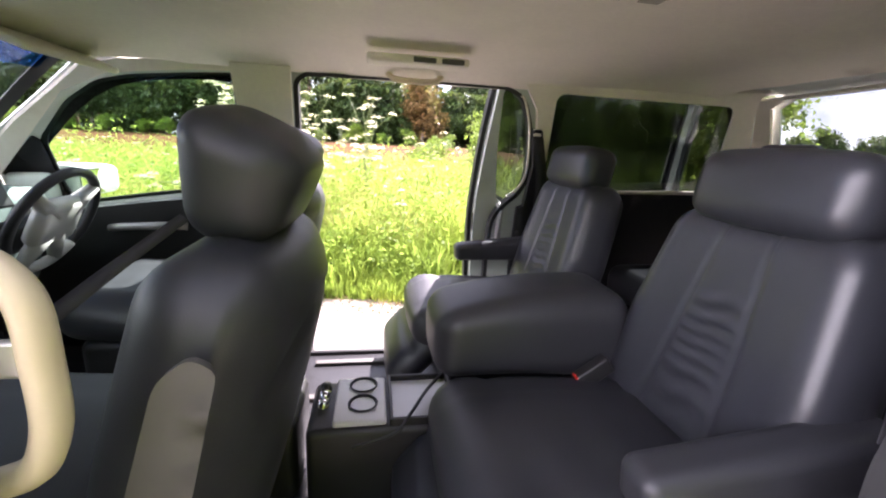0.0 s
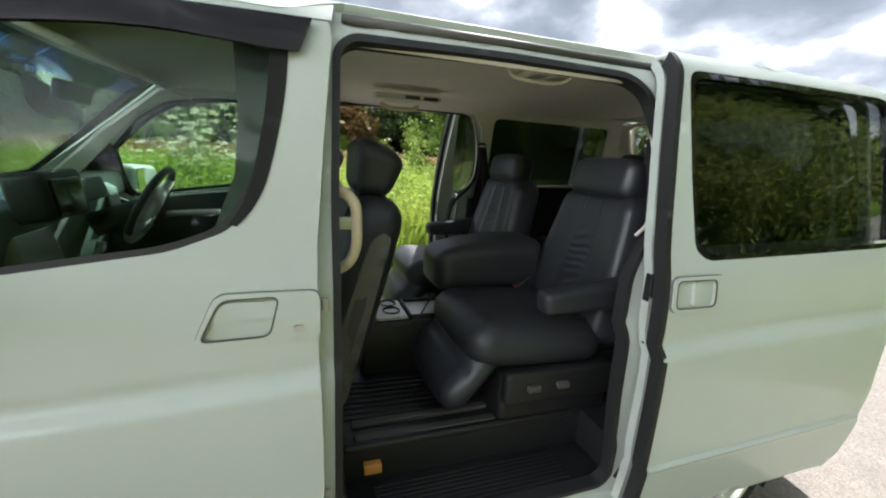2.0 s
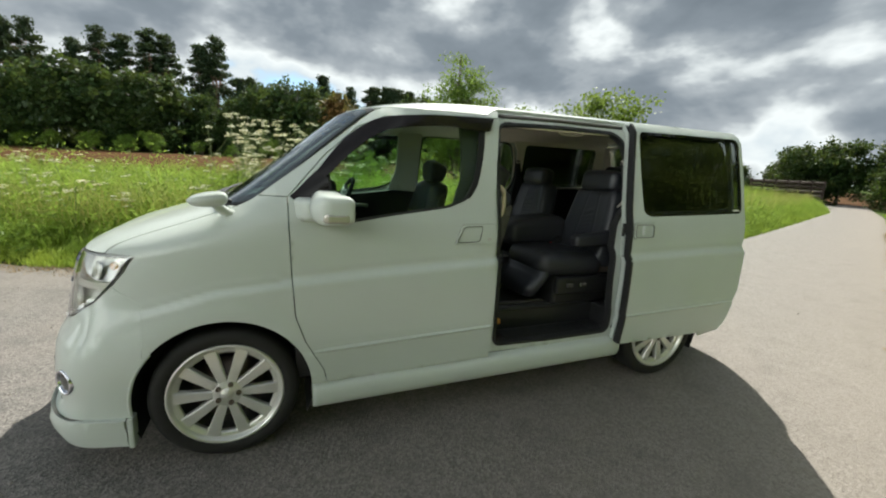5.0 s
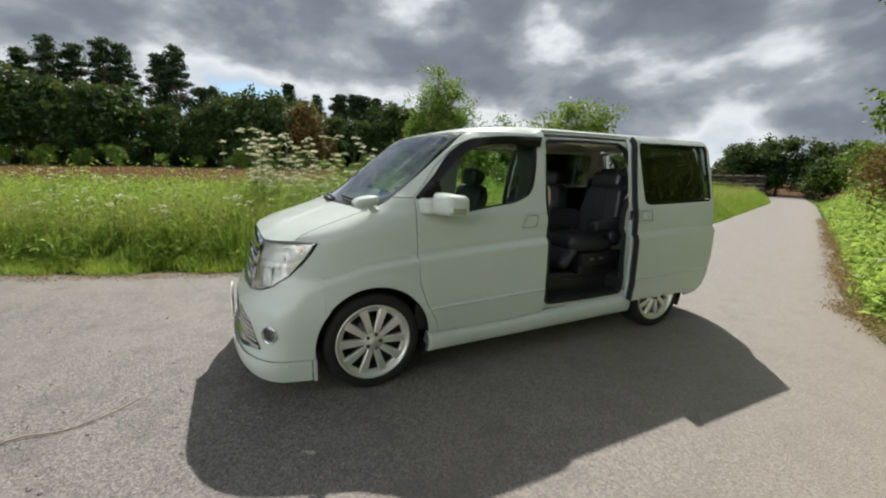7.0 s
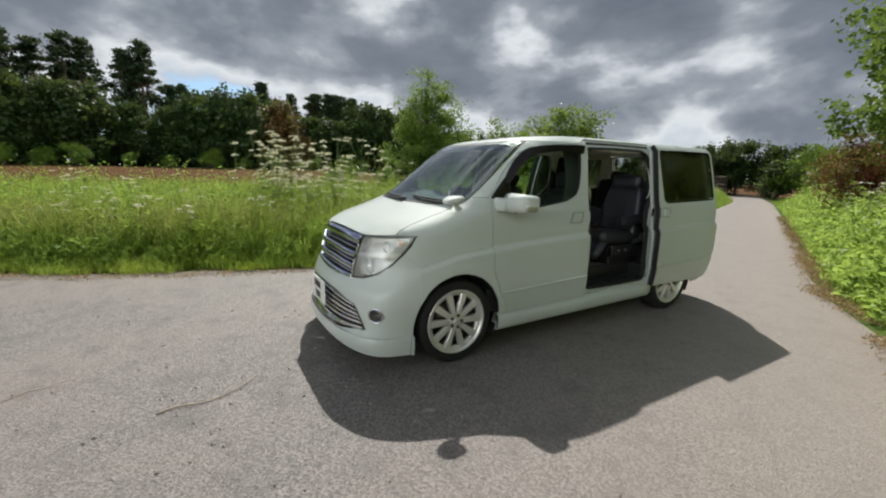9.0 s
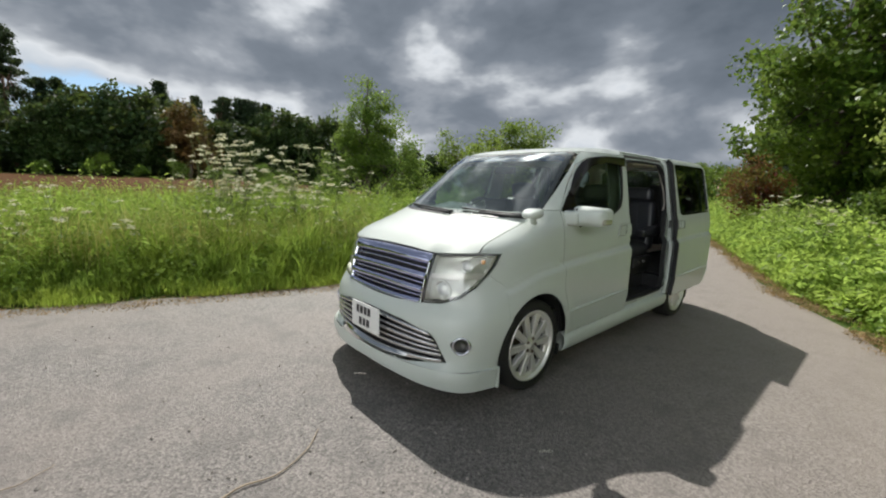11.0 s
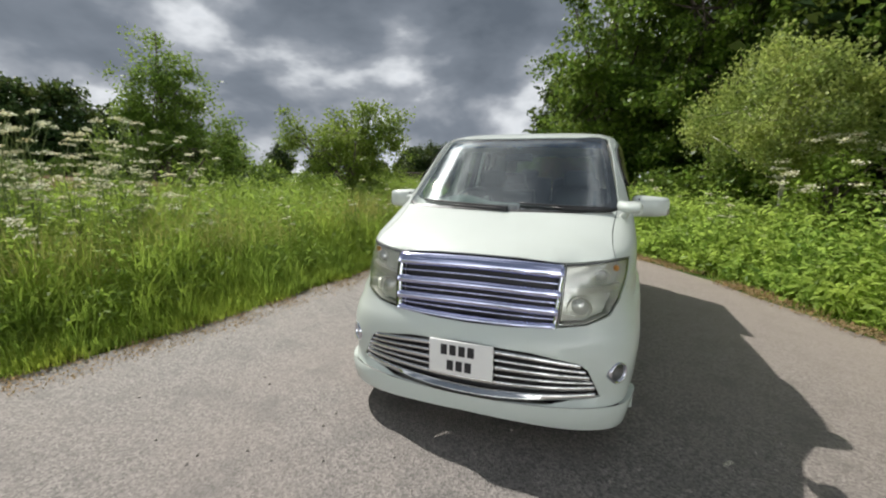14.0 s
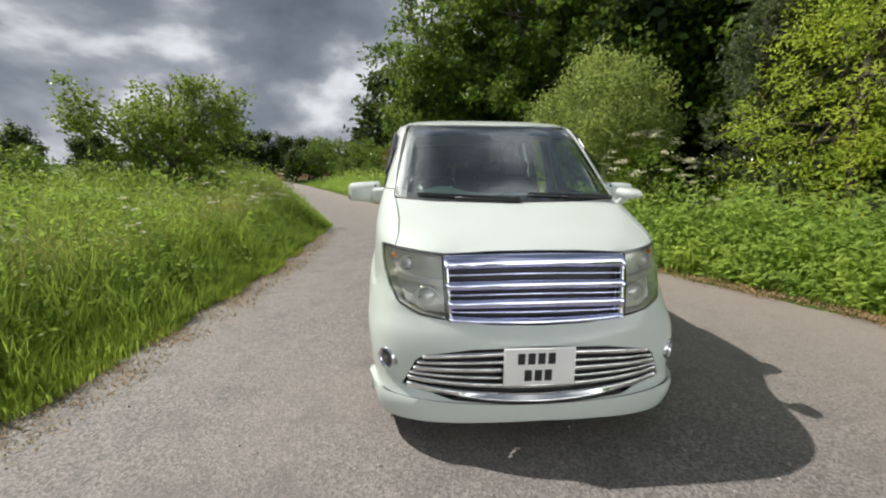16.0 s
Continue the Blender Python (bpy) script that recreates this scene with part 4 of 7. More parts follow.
PILLAR_A = [(-1.300, 1.341), (nose_at(turn_of(0.772, 1.312), 1.312)[0] + 0.015, 1.318), (nose_at(turn_of(0.735, 1.5), 1.5)[0] + 0.015, 1.50), (nose_at(turn_of(0.67, 1.79), 1.79)[0] + 0.02, 1.79), (-0.66, 1.818), (-0.4, 1.822), (-0.1, 1.822), (0.03, 1.86), (0.022, 1.813), (-0.10, 1.811), (-0.4, 1.800), (-0.665, 1.770), (-0.806, 1.709), (-0.985, 1.549), (-1.165, 1.341)]


def window(outline, sg, out, parent, glass, depth=0.004, frame=0.022):
    """A pane with its black surround."""
    rim = round_corners(outline, 0.05)
    cx, cz = sum(p.x for p in rim) / len(rim), sum(p.y for p in rim) / len(rim)
    lx = max(p.x for p in rim) - min(p.x for p in rim)
    lz = max(p.y for p in rim) - min(p.y for p in rim)
    small = [(cx + (p.x - cx) * (1 - 2 * frame / lx), cz + (p.y - cz) * (1 - 2 * frame / lz)) for p in rim]
    pane = part("window", sheet(rim, [], side(sg, out - 0.008), 0.004, 0.08, 0.04), glass, parent)
    part("surround", sheet(rim, [small], side(sg, out - 0.001), 0.006, 0.06, 0.03), FRIT if glass is DARK_GLASS else RUBBER, pane)
    return pane


def grip_plate(sg, parent, out, x0, x1, z0, z1, front):
    """A raised handle plate with a scooped grip."""
    rim = round_corners([(x0, z0), (x1, z0), (x1, z1), (x0 + (0.05 if front else 0), z1)], 0.025)
    cup = round_corners(shrunk([(x0, z0), (x1 - (0.10 if front else 0.02), z0), (x1 - (0.075 if front else 0.02), z1), (x0 + (0.05 if front else 0), z1)], 0.014), 0.022)
    h = part("handle_plate", sheet(rim, [cup], side(sg, out + 0.009), 0.045, 0.03, 0.015), PAINT, parent)
    part("recess", sheet(cup, [], side(sg, out - 0.034), 0.004, 0.03, 0.015), PAINT, h)
    lip = [(p[0], p[1]) for p in shrunk([(p.x, p.y) for p in cup], 0.004)]
    part("recess_rim", sheet(cup, [lip], side(sg, out + 0.0095), 0.003, 0.03, 0.01), GREY_TRIM, h)
    line = [(p[0], p[1]) for p in shrunk([(p.x, p.y) for p in rim], -0.0015)]
    part("gap", sheet(line, [[(p.x, p.y) for p in rim]], side(sg, out + 0.002), 0.004, 0.03, 0.015), GREY_TRIM, h)
    mx = sum(p.x for p in cup) / len(cup)
    mz = sum(p.y for p in cup) / len(cup)
    if front:
        bar_pts = [(mx - 0.062, mz - 0.002), (mx + 0.070, mz - 0.002), (mx + 0.077, mz + 0.038), (mx - 0.040, mz + 0.038)]
    else:
        bar_pts = [(mx - 0.008, z0 + 0.016), (mx + 0.026, z0 + 0.016), (mx + 0.026, z1 - 0.016), (mx - 0.008, z1 - 0.016)]
    part("grip", sheet(round_corners(bar_pts, 0.012), [], side(sg, out + 0.008), 0.014, 0.02, 0.012), PAINT, h)
    if front:
        part("keyhole", sheet(round_corners([(x1 - 0.06, z0 + 0.018), (x1 - 0.035, z0 + 0.018), (x1 - 0.035, z0 + 0.036), (x1 - 0.06, z0 + 0.036)], 0.008), [], side(sg, out + 0.013), 0.004, 0.02, 0.01), SILVER_TRIM, h)


def door_mirror(sg, door):
    c = Vector((-0.992, sg * 1.005, 1.294))
    def shape(p, n):
        q = p.copy()
        q.z *= 1 - 0.10 * (q.y * sg / 0.12)
        if q.z < 0:
            q.z *= 0.92
        q.x += 0.045 * max(0.0, q.y * sg / 0.12) ** 2
        if q.x < 0:
            q.x *= 1.0 - 0.35 * (q.z / 0.08) ** 2
        return q
    v, f = rounded(0.15, 0.25, 0.150, 0.032, 6, 0.004, shape)
    housing = part("mirror", ([p + c for p in v], f), PAINT, door, "white door mirror with a clear indicator strip")
    lamp = rounded(0.112, 0.112, 0.046, 0.016, 4, 0.0, lambda p, n: Vector((p.x + 0.045 * max(0.0, (p.y * sg + 0.05) / 0.125) ** 2, p.y, p.z)))
    part("repeater", ([p + c + Vector((0.004, sg * 0.076, -0.030)) for p in lamp[0]], lamp[1]), INDICATOR, housing)
    gap = rounded(0.012, 0.012, 0.125, 0.004, 2)
    part("fold_gap", ([p + c + Vector((-0.062, -sg * 0.085, 0.0)) for p in gap[0]], gap[1]), BLACK_TRIM, housing)
    glass = rounded(0.01, 0.20, 0.115, 0.005, 2)
    part("mirror_glass", ([p + c + Vector((0.075, 0, 0)) for p in glass[0]], glass[1]), MIRROR, housing)
    def foot_shape(p, n):
        t = (p.y * sg + 0.06) / 0.12
        return Vector((p.x * (1.25 - 0.35 * t) - 0.03 * (1 - t), p.y, p.z * (1.0 - 0.2 * t)))
    v, f = rounded(0.15, 0.13, 0.125, 0.03, 4, 0.0, foot_shape)
    part("mirror_foot", ([p + Vector((-1.03, sg * 0.885, 1.278)) for p in v], f), PAINT, housing)


def sill(sg):
    """The flared skirt below the doors."""
    prof = [(0.86, 0.366), (0.888, 0.356), (0.908, 0.343), (0.917, 0.325), (0.919, 0.30), (0.915, 0.262), (0.902, 0.228), (0.885, 0.212), (0.80, 0.215)]
    xs = [-1.068, -1.062, -1.05] + [-1.0 + 2.04 * k / 24 for k in range(25)] + [1.052, 1.06]
    verts, faces, m = [], [], len(prof)
    for i, x in enumerate(xs):
        pull = (0.012, 0.003, 0.0)[min(i, len(xs) - 1 - i, 2)]
        for y, z in prof:
            verts.append((x, sg * (y - pull), z - 0.012 * max(0.0, -x) + 0.012 * max(0.0, x)))
    for i in range(len(xs) - 1):
        for k in range(m - 1):
            q = (i * m + k, i * m + k + 1, (i + 1) * m + k + 1, (i + 1) * m + k)
            faces.append(q if sg < 0 else tuple(reversed(q)))
    faces += [tuple(range(m)), tuple(range((len(xs) - 1) * m, len(xs) * m))]
    return verts, faces


def moulding(sg, door, x0, x1):
    """The fine raised line along the lower door."""
    pts = []
    for k in range(25):
        x = x0 + (x1 - x0) * k / 24
        z = float(np.interp(x, [-1.2, 0.0, 1.6], [0.536, 0.578, 0.612]))
        w = base_width(x, z) + 0.026
        for dy, dz in ((-0.004, 0.008), (0.012, 0.001), (0.0125, -0.003), (0.006, -0.016)):
            pts.append((x, sg * (w + dy), z + dz))
    f = [(4 * i + k, 4 * i + k + 1, 4 * i + 5 + k, 4 * i + 4 + k) for i in range(24) for k in range(3)]
    part("side_moulding", (pts, f), PAINT, door, smooth=False)


def side_body(sg):
    part("wing", sheet(FENDER, [], wrap(sg), 0.012, 0.04, 0.02, step_v=0.012), PAINT, van)
    part("pillar", sheet(PILLAR_A, [], side(sg), 0.014, 0.05, 0.03), PAINT, van)
    part("sill", sill(sg), PAINT, van)
    # front door
    door = part("front_door", sheet(DOOR_F, [round_corners(WIN_F, 0.03)], side(sg), 0.014, 0.05, 0.025, step_v=0.011), PAINT, van)
    moulding(sg, door, -1.06, -0.02)
    window(shrunk(WIN_F, -0.004), sg, 0.0, door, CLEAR_GLASS)
    outer = curve_through([(-0.070, 1.78), (-0.085, 1.62), (-0.120, 1.46), (-0.151, 1.388), (-0.188, 1.343)], 5)
    inner = curve_through([(-0.206, 1.346), (-0.176, 1.392), (-0.150, 1.47), (-0.122, 1.62), (-0.110, 1.78)], 5)
    part("window_edge", sheet([(p.x, p.y) for p in list(outer) + list(inner)], [], side(sg, 0.002), 0.006, 0.05, 0.03), SHADOW_GAP, door, "black rear edge of the door window")
    part("corner_trim", sheet(round_corners([(-1.158, 1.338), (-0.998, 1.497), (-0.978, 1.485), (-0.955, 1.28), (-0.925, 1.196)], 0.01), [], side(sg, 0.003), 0.02, 0.04, 0.02), SMOKE, door, "black triangular corner trim")
    vis = [(p.x, p.y) for p in curve_through([(-1.02, 1.475), (-0.93, 1.585), (-0.84, 1.672), (-0.69, 1.757), (-0.4, 1.795), (-0.022, 1.806)], 5)]
    vis += [(p.x, p.y) for p in curve_through([(-0.050, 1.732), (-0.10, 1.728), (-0.35, 1.740), (-0.60, 1.712), (-0.72, 1.668), (-0.84, 1.582), (-0.985, 1.44)], 5)]
    part("rain_visor", sheet(vis, [], side(sg, 0.020), 0.012, 0.033, 0.017), SMOKE, door, "smoked acrylic rain visor")
    grip_plate(sg, door, 0.0, -0.283, -0.016, 1.086, 1.200, True)
    door_mirror(sg, door)
    trim = sheet(shrunk([(-1.10, 0.45), (-0.05, 0.45), (-0.05, 1.29), (-0.30, 1.272), (-0.62, 1.235), (-0.93, 1.188), (-1.10, 1.26)], 0.0), [], side(sg, -0.085), 0.02, 0.08, 0.05)
    part("inner_trim", trim, BLACK_TRIM, door)
    pull = [(-0.75, sg * 0.775, 1.12), (-0.70, sg * 0.755, 1.13), (-0.5, sg * 0.75, 1.14), (-0.45, sg * 0.775, 1.13)]
    part("inner_handle", tube(pull, 0.016, 8), SILVER_TRIM, door)
    # quarter panel
    quarter = part("rear_quarter", sheet(QUARTER_P, [round_corners(WIN_Q, 0.05)], side(sg), 0.014, 0.05, 0.03, step_v=0.012), PAINT, van)
    window(shrunk(WIN_Q, -0.004), sg, 0.0, quarter, DARK_GLASS)
    slot = [(1.20, 1.045), (2.05, 1.075), (2.05, 1.088), (1.20, 1.060)]
    part("door_rail", sheet(slot, [], side(sg, 0.003), 0.006, 0.05, 0.03), RUBBER, quarter)
    # door frame with its rubber seal
    frame = part("door_frame", sheet(JAMB, [round_corners(APERTURE, 0.05)], side(sg, -0.036), 0.03, 0.05, 0.03), PAINT, van, "white painted door aperture")
    seal = round_corners(APERTURE, 0.05)
    big = [(p[0], p[1]) for p in shrunk([(p.x, p.y) for p in seal], 0.004)]
    part("seal", sheet([(p[0], p[1]) for p in shrunk([(p.x, p.y) for p in seal], -0.015)], [big], side(sg, -0.028), 0.044, 0.05, 0.03), RUBBER, frame)
    welt = [(0.985, 1.752), (1.004, 1.735), (1.044, 1.63), (1.062, 1.51), (1.062, 1.40), (1.030, 1.335), (0.985, 1.30)]
    welt = [(p.x, sg * (half_width(p.x, p.y) - 0.072), p.y) for p in curve_through(welt, 5)]
    part("welt", tube(welt, 0.0065, 6), HEADLINER, frame, "beige edge piping of the door opening")
    for x, z, r in ((1.085, 1.28, 0.010), (1.065, 1.13, 0.012), (1.05, 0.92, 0.014), (1.06, 0.76, 0.010)):
        y = sg * (half_width(x, z) - 0.034)
        part("jamb_plug", moved(lathe([(r, -0.003), (r, 0.002), (r * 0.6, 0.004), (0.0, 0.004)], 12), pose(x, y, z, 0 if sg > 0 else 180)), GREY_TRIM, frame)
    y = sg * (half_width(1.05, 1.02) - 0.030)
    part("latch", block(1.035, 1.075, y - 0.012, y + 0.012, 0.995, 1.06, 0.006), BLACK_TRIM, frame)
    rail = [(0.05, sg * 0.70, 1.835), (0.5, sg * 0.70, 1.84), (1.05, sg * 0.70, 1.835)]
    part("upper_rail", tube(rail, 0.012, 6), GREY_TRIM, frame)
    for z, s in ((1.63, 0.030), (1.15, 0.016), (0.62, 0.022)):
        x = -0.002
        y = half_width(x, z) - 0.035
        part("striker", block(x - 0.009, x + 0.010, sg * y - 0.012, sg * y + 0.012, z - s, z + s, 0.006), RUBBER if z > 1.5 else SILVER_TRIM, frame)
    # sliding door, pushed back and out
    slide = new("sliding_door")
    slide.parent = van
    slide.matrix_local = pose(DOOR_OPEN[sg], sg * 0.085, 0)
    tagged(slide, "white sliding door slid open along the side")
    part("skin", sheet(DOOR_S, [round_corners(WIN_S, 0.05)], side(sg), 0.030, 0.05, 0.025, step_v=0.011), PAINT, slide)
    moulding(sg, slide, 0.005, 1.07)
    window(shrunk(WIN_S, -0.004), sg, 0.0, slide, DARK_GLASS)
    part("window_sticker", sheet([(0.985, 1.292), (1.055, 1.294), (1.055, 1.304), (0.985, 1.302)], [], side(sg, 0.001), 0.002, 0.03), PLATE_WHITE, slide)
    grip_plate(sg, slide, 0.004, 0.004, 0.205, 1.105, 1.212, False)
    edge = [(p.x, p.y) for p in curve_through([(-0.014, 0.368), (-0.012, 0.7), (-0.018, 1.0), (-0.020, 1.28), (-0.002, 1.55), (0.024, 1.775), (0.037, 1.862)], 4)]
    wide = [(x + 0.020, z) for x, z in edge]
    part("edge_seal", sheet(edge + list(reversed(wide)), [], side(sg, 0.002), 0.044, 0.03, 0.03), RUBBER, slide)
    flange = part("inner_skin", sheet(shrunk(DOOR_S, 0.012), [round_corners(WIN_S, 0.05)], side(sg, -0.070), 0.03, 0.07, 0.04), PAINT, slide, "white painted inner door edge")
    for z in (0.62, 0.98, 1.06, 1.42, 1.68):
        x = float(np.interp(z, [0.8, 1.1, 1.3, 1.775], [0.012, 0.002, 0.004, 0.05]))
        y = sg * (half_width(x, z) - 0.085)
        part("bolt", block(x - 0.004, x + 0.006, y - 0.008, y + 0.008, z - 0.009, z + 0.009, 0.003), BLACK_TRIM if z < 1.0 else SILVER_TRIM, flange)
    y = sg * (half_width(0.0, 1.15) - 0.082)
    part("latch", block(-0.004, 0.012, y - 0.014, y + 0.014, 1.11, 1.20, 0.005), BLACK_TRIM, flange)
    part("inner_trim", sheet(shrunk([(0.04, 0.45), (1.08, 0.66), (1.10, 1.24), (0.10, 1.24)], 0.02), [], side(sg, -0.108), 0.02, 0.07, 0.04), BLACK_TRIM, slide)
    pull = [(0.10, sg * 0.755, 1.04), (0.11, sg * 0.735, 1.08), (0.12, sg * 0.735, 1.22), (0.11, sg * 0.755, 1.26)]
    part("inner_handle", tube(pull, 0.014, 8), SILVER_TRIM, slide)
    # added block, stops sun leaking between the door top and the roof edge
    part("sun_gap_block", block(0.05, 1.08, min(sg * 0.635, sg * 0.705), max(sg * 0.635, sg * 0.705), 1.848, 1.862, 0.005), PAINT, slide)
    low = [(0.02, sg * 0.80, 0.47), (0.10, sg * 0.72, 0.45)]
    part("roller_arm", tube(low, 0.03, 8), BLACK_TRIM, slide)


for sg in (-1, 1):
    side_body(sg)


# ---- tail ----
def tail_turn(y, z):
    k = min(0.9995, abs(y) / WIDTH(z))
    return math.copysign(math.atan2(k, (1 - k ** 4.5) ** (1 / 4.5)), y)


def tail_pts(pts):
    return [(tail_turn(y, z), z) for y, z in pts]


def tail_half():
    pts = [(0.0, 0.30)]
    for x, z in ((2.345, 0.31), (2.375, 0.45), (2.385, 0.65), (2.365, 0.9), (2.34, 1.15), (2.295, 1.35), (2.195, 1.65), (2.13, 1.80)):
        pts.append((base_width(x, z), z))
    return pts + [(0.45, 1.845), (0.0, 1.850)]


REAR_WIN = [(0.0, 1.30), (0.54, 1.31), (0.62, 1.36), (0.56, 1.76), (0.48, 1.80), (0.0, 1.812)]
tailgate = part("tailgate", sheet(tail_pts(mirrored(tail_half())), [tail_pts(mirrored(REAR_WIN))], tail_at, 0.014, 0.06, 0.04), PAINT, van)
rear_glass = part("window", sheet(tail_pts(mirrored(REAR_WIN)), [], tail_at, 0.005, 0.08, 0.05, 0.004), thin_glass("rear_glass", (0.75, 0.77, 0.77)), tailgate)
for sg in (-1, 1):
    part("tail_lamp", sheet(tail_pts([(sg * 0.70, 0.78), (sg * 0.80, 0.78), (sg * 0.80, 1.22), (sg * 0.72, 1.22)]), [], lambda t, z: tuple(Vector(tail_at(t, z)) + Vector((0.012, 0, 0))), 0.02, 0.05), plain("tail_red", (0.35, 0.02, 0.015), 0.15, coat=0.6), van)

# ---- underside and wheel wells ----
under = part("underbody", block(-2.15, 2.25, -0.60, 0.60, 0.22, 0.34, 0.02), SHADOW_GAP, van)
part("floor_pan", block(-1.05, 1.05, -0.84, 0.84, 0.26, 0.34, 0.02), SHADOW_GAP, van)
for sg in (-1, 1):
    for cx in (-1.475, 1.475):
        v, f = [], []
        for k in range(25):
            a = radians(-25 + 230 * k / 24)
            for yy in (0.55, 0.80, 0.868):
                v.append((cx + 0.418 * math.cos(a), sg * yy, 0.345 + 0.418 * math.sin(a)))
        for k in range(24):
            for j in range(2):
                f.append((3 * k + j, 3 * k + j + 1, 3 * k + 4 + j, 3 * k + 3 + j))
        part("wheel_well", (v, f), SHADOW_GAP, van)
        w = block(cx - 0.42, cx + 0.42, sg * 0.56 - 0.01, sg * 0.56 + 0.01, 0.25, 0.76, 0.005)
        part("well_wall", w, SHADOW_GAP, van)


# rolled edge of the front arch and the ends of the chin
for sg in (-1, 1):
    roll = []
    for k in range(25):
        a = radians(138 + 50 * k / 24)
        x, z = -1.475 + 0.404 * math.cos(a), 0.345 + 0.404 * math.sin(a)
        roll.append((x, sg * (half_width(x, z) - 0.006), z))
    part("arch_edge", tube(roll, 0.0085, 8), PAINT, van)
    w = half_width(-1.879, 0.25)
    part("chin_end", block(-1.890, -1.866, min(sg * (w - 0.04), sg * (w + 0.030)), max(sg * (w - 0.04), sg * (w + 0.030)), 0.154, 0.302, 0.006), PAINT, van)


# ---- wheels ----
def wheel_geo():
    R = 0.345
    tyre = [(0.262, 0.100), (0.275, 0.112), (0.305, 0.116), (0.328, 0.108), (0.341, 0.092), (R, 0.06), (R, -0.06), (0.341, -0.095), (0.31, -0.11), (0.262, -0.105)]
    rim = [(0.268, 0.104), (0.266, 0.113), (0.258, 0.115), (0.250, 0.108), (0.240, 0.080), (0.232, 0.055), (0.225, -0.09), (0.26, -0.10), (0.268, 0.104)]
    return tyre, rim


def spoke(ang, sides):
    """One flat tapering spoke, from hub to rim."""
    v, f = [], []
    rows = [(0.050, 0.022, 0.096, 0.060), (0.080, 0.022, 0.099, 0.062), (0.15, 0.025, 0.099, 0.064), (0.205, 0.029, 0.097, 0.064), (0.236, 0.032, 0.095, 0.062)]
    ca, sa = math.cos(ang), math.sin(ang)
    for r, h, top, low in rows:
        for t, y in ((-h, low), (-h, top - 0.006), (-h + 0.005, top), (h - 0.005, top), (h, top - 0.006), (h, low)):
            v.append((r * ca - t * sa, y, r * sa + t * ca))
    m = 6
    for i in range(len(rows) - 1):
        for k in range(m):
            f.append((i * m + k, i * m + (k + 1) % m, (i + 1) * m + (k + 1) % m, (i + 1) * m + k))
    f += [tuple(range(m)), tuple(range(len(v) - 1, len(v) - m - 1, -1))]
    return v, f


def wheel(cx, sg, spin):
    w = new("wheel")
    w.parent = van
    w.matrix_local = Matrix.Translation((cx, sg * 0.775, 0.345)) @ Matrix.Rotation(0 if sg > 0 else math.pi, 4, "Z")
    tyre, rim = wheel_geo()
    part("tyre", lathe(tyre, 64), TYRE, w, "black low-profile tyre")
    hub = part("rim", join(lathe(rim, 64), lathe([(0.0, 0.098), (0.066, 0.098), (0.072, 0.092), (0.072, 0.05), (0.0, 0.05)], 40)), ALLOY, w, "bright ten-spoke alloy rim")
    part("lip", lathe([(0.255, 0.110), (0.247, 0.094), (0.232, 0.089), (0.219, 0.087), (0.216, 0.072)], 64), ALLOY, hub)
    part("barrel", lathe([(0.228, 0.04), (0.20, -0.04), (0.0, -0.05)], 40), ALLOY_DARK, w)
    part("brake_disc", lathe([(0.165, 0.0), (0.165, 0.014), (0.09, 0.016), (0.085, 0.03), (0.0, 0.03)], 40), DISC, w)
    for k in range(10):
        part("spoke", spoke(spin + 2 * math.pi * k / 10, 4), ALLOY, hub, smooth=False)
    part("cap", lathe([(0.0, 0.106), (0.026, 0.105), (0.030, 0.098)], 24), ALLOY, hub)
    for k in range(5):
        a = spin + 2 * math.pi * (k + 0.5) / 5
        v, f = lathe([(0.0, 0.103), (0.006, 0.104), (0.008, 0.109), (0.0125, 0.107), (0.0135, 0.096)], 12)
        part("nut", ([(p[0] + 0.051 * math.cos(a), p[1], p[2] + 0.051 * math.sin(a)) for p in v], f), DISC, hub)
    for k in range(20):
        a = spin + 2 * math.pi * (k + 0.5 + (0.22 if k % 2 else -0.22)) / 20
        v, f = lathe([(0.0, 0.100), (0.0045, 0.0995), (0.0055, 0.094)], 8)
        part("rivet", ([(p[0] + 0.233 * math.cos(a), p[1] - 0.006, p[2] + 0.233 * math.sin(a)) for p in v], f), ALLOY_DARK, hub)


for cx in (-1.475, 1.475):
    for sg in (-1, 1):
        wheel(cx, sg, 0.02 if cx < 0 else 0.1)

# small view mirror on the wing
mini = part("wing_mirror", tube([(-1.40, -0.785, 1.225), (-1.44, -0.800, 1.252), (-1.475, -0.822, 1.285), (-1.50, -0.832, 1.31)], [0.034, 0.024, 0.020, 0.018], 10), PAINT, van, "small white wing mirror on a stalk")
v, f = rounded(0.165, 0.14, 0.064, 0.031, 6, 0.0, lambda p, n: Vector((p.x, p.y * (1 - 0.5 * max(0.0, -p.x / 0.083) ** 1.5), p.z * (1 - 0.55 * max(0.0, -p.x / 0.083) ** 1.5) + 0.10 * p.x)))
part("mirror_head", ([Matrix.Rotation(0.25, 3, "Z") @ p + Vector((-1.515, -0.835, 1.318)) for p in v], f), PAINT, mini)

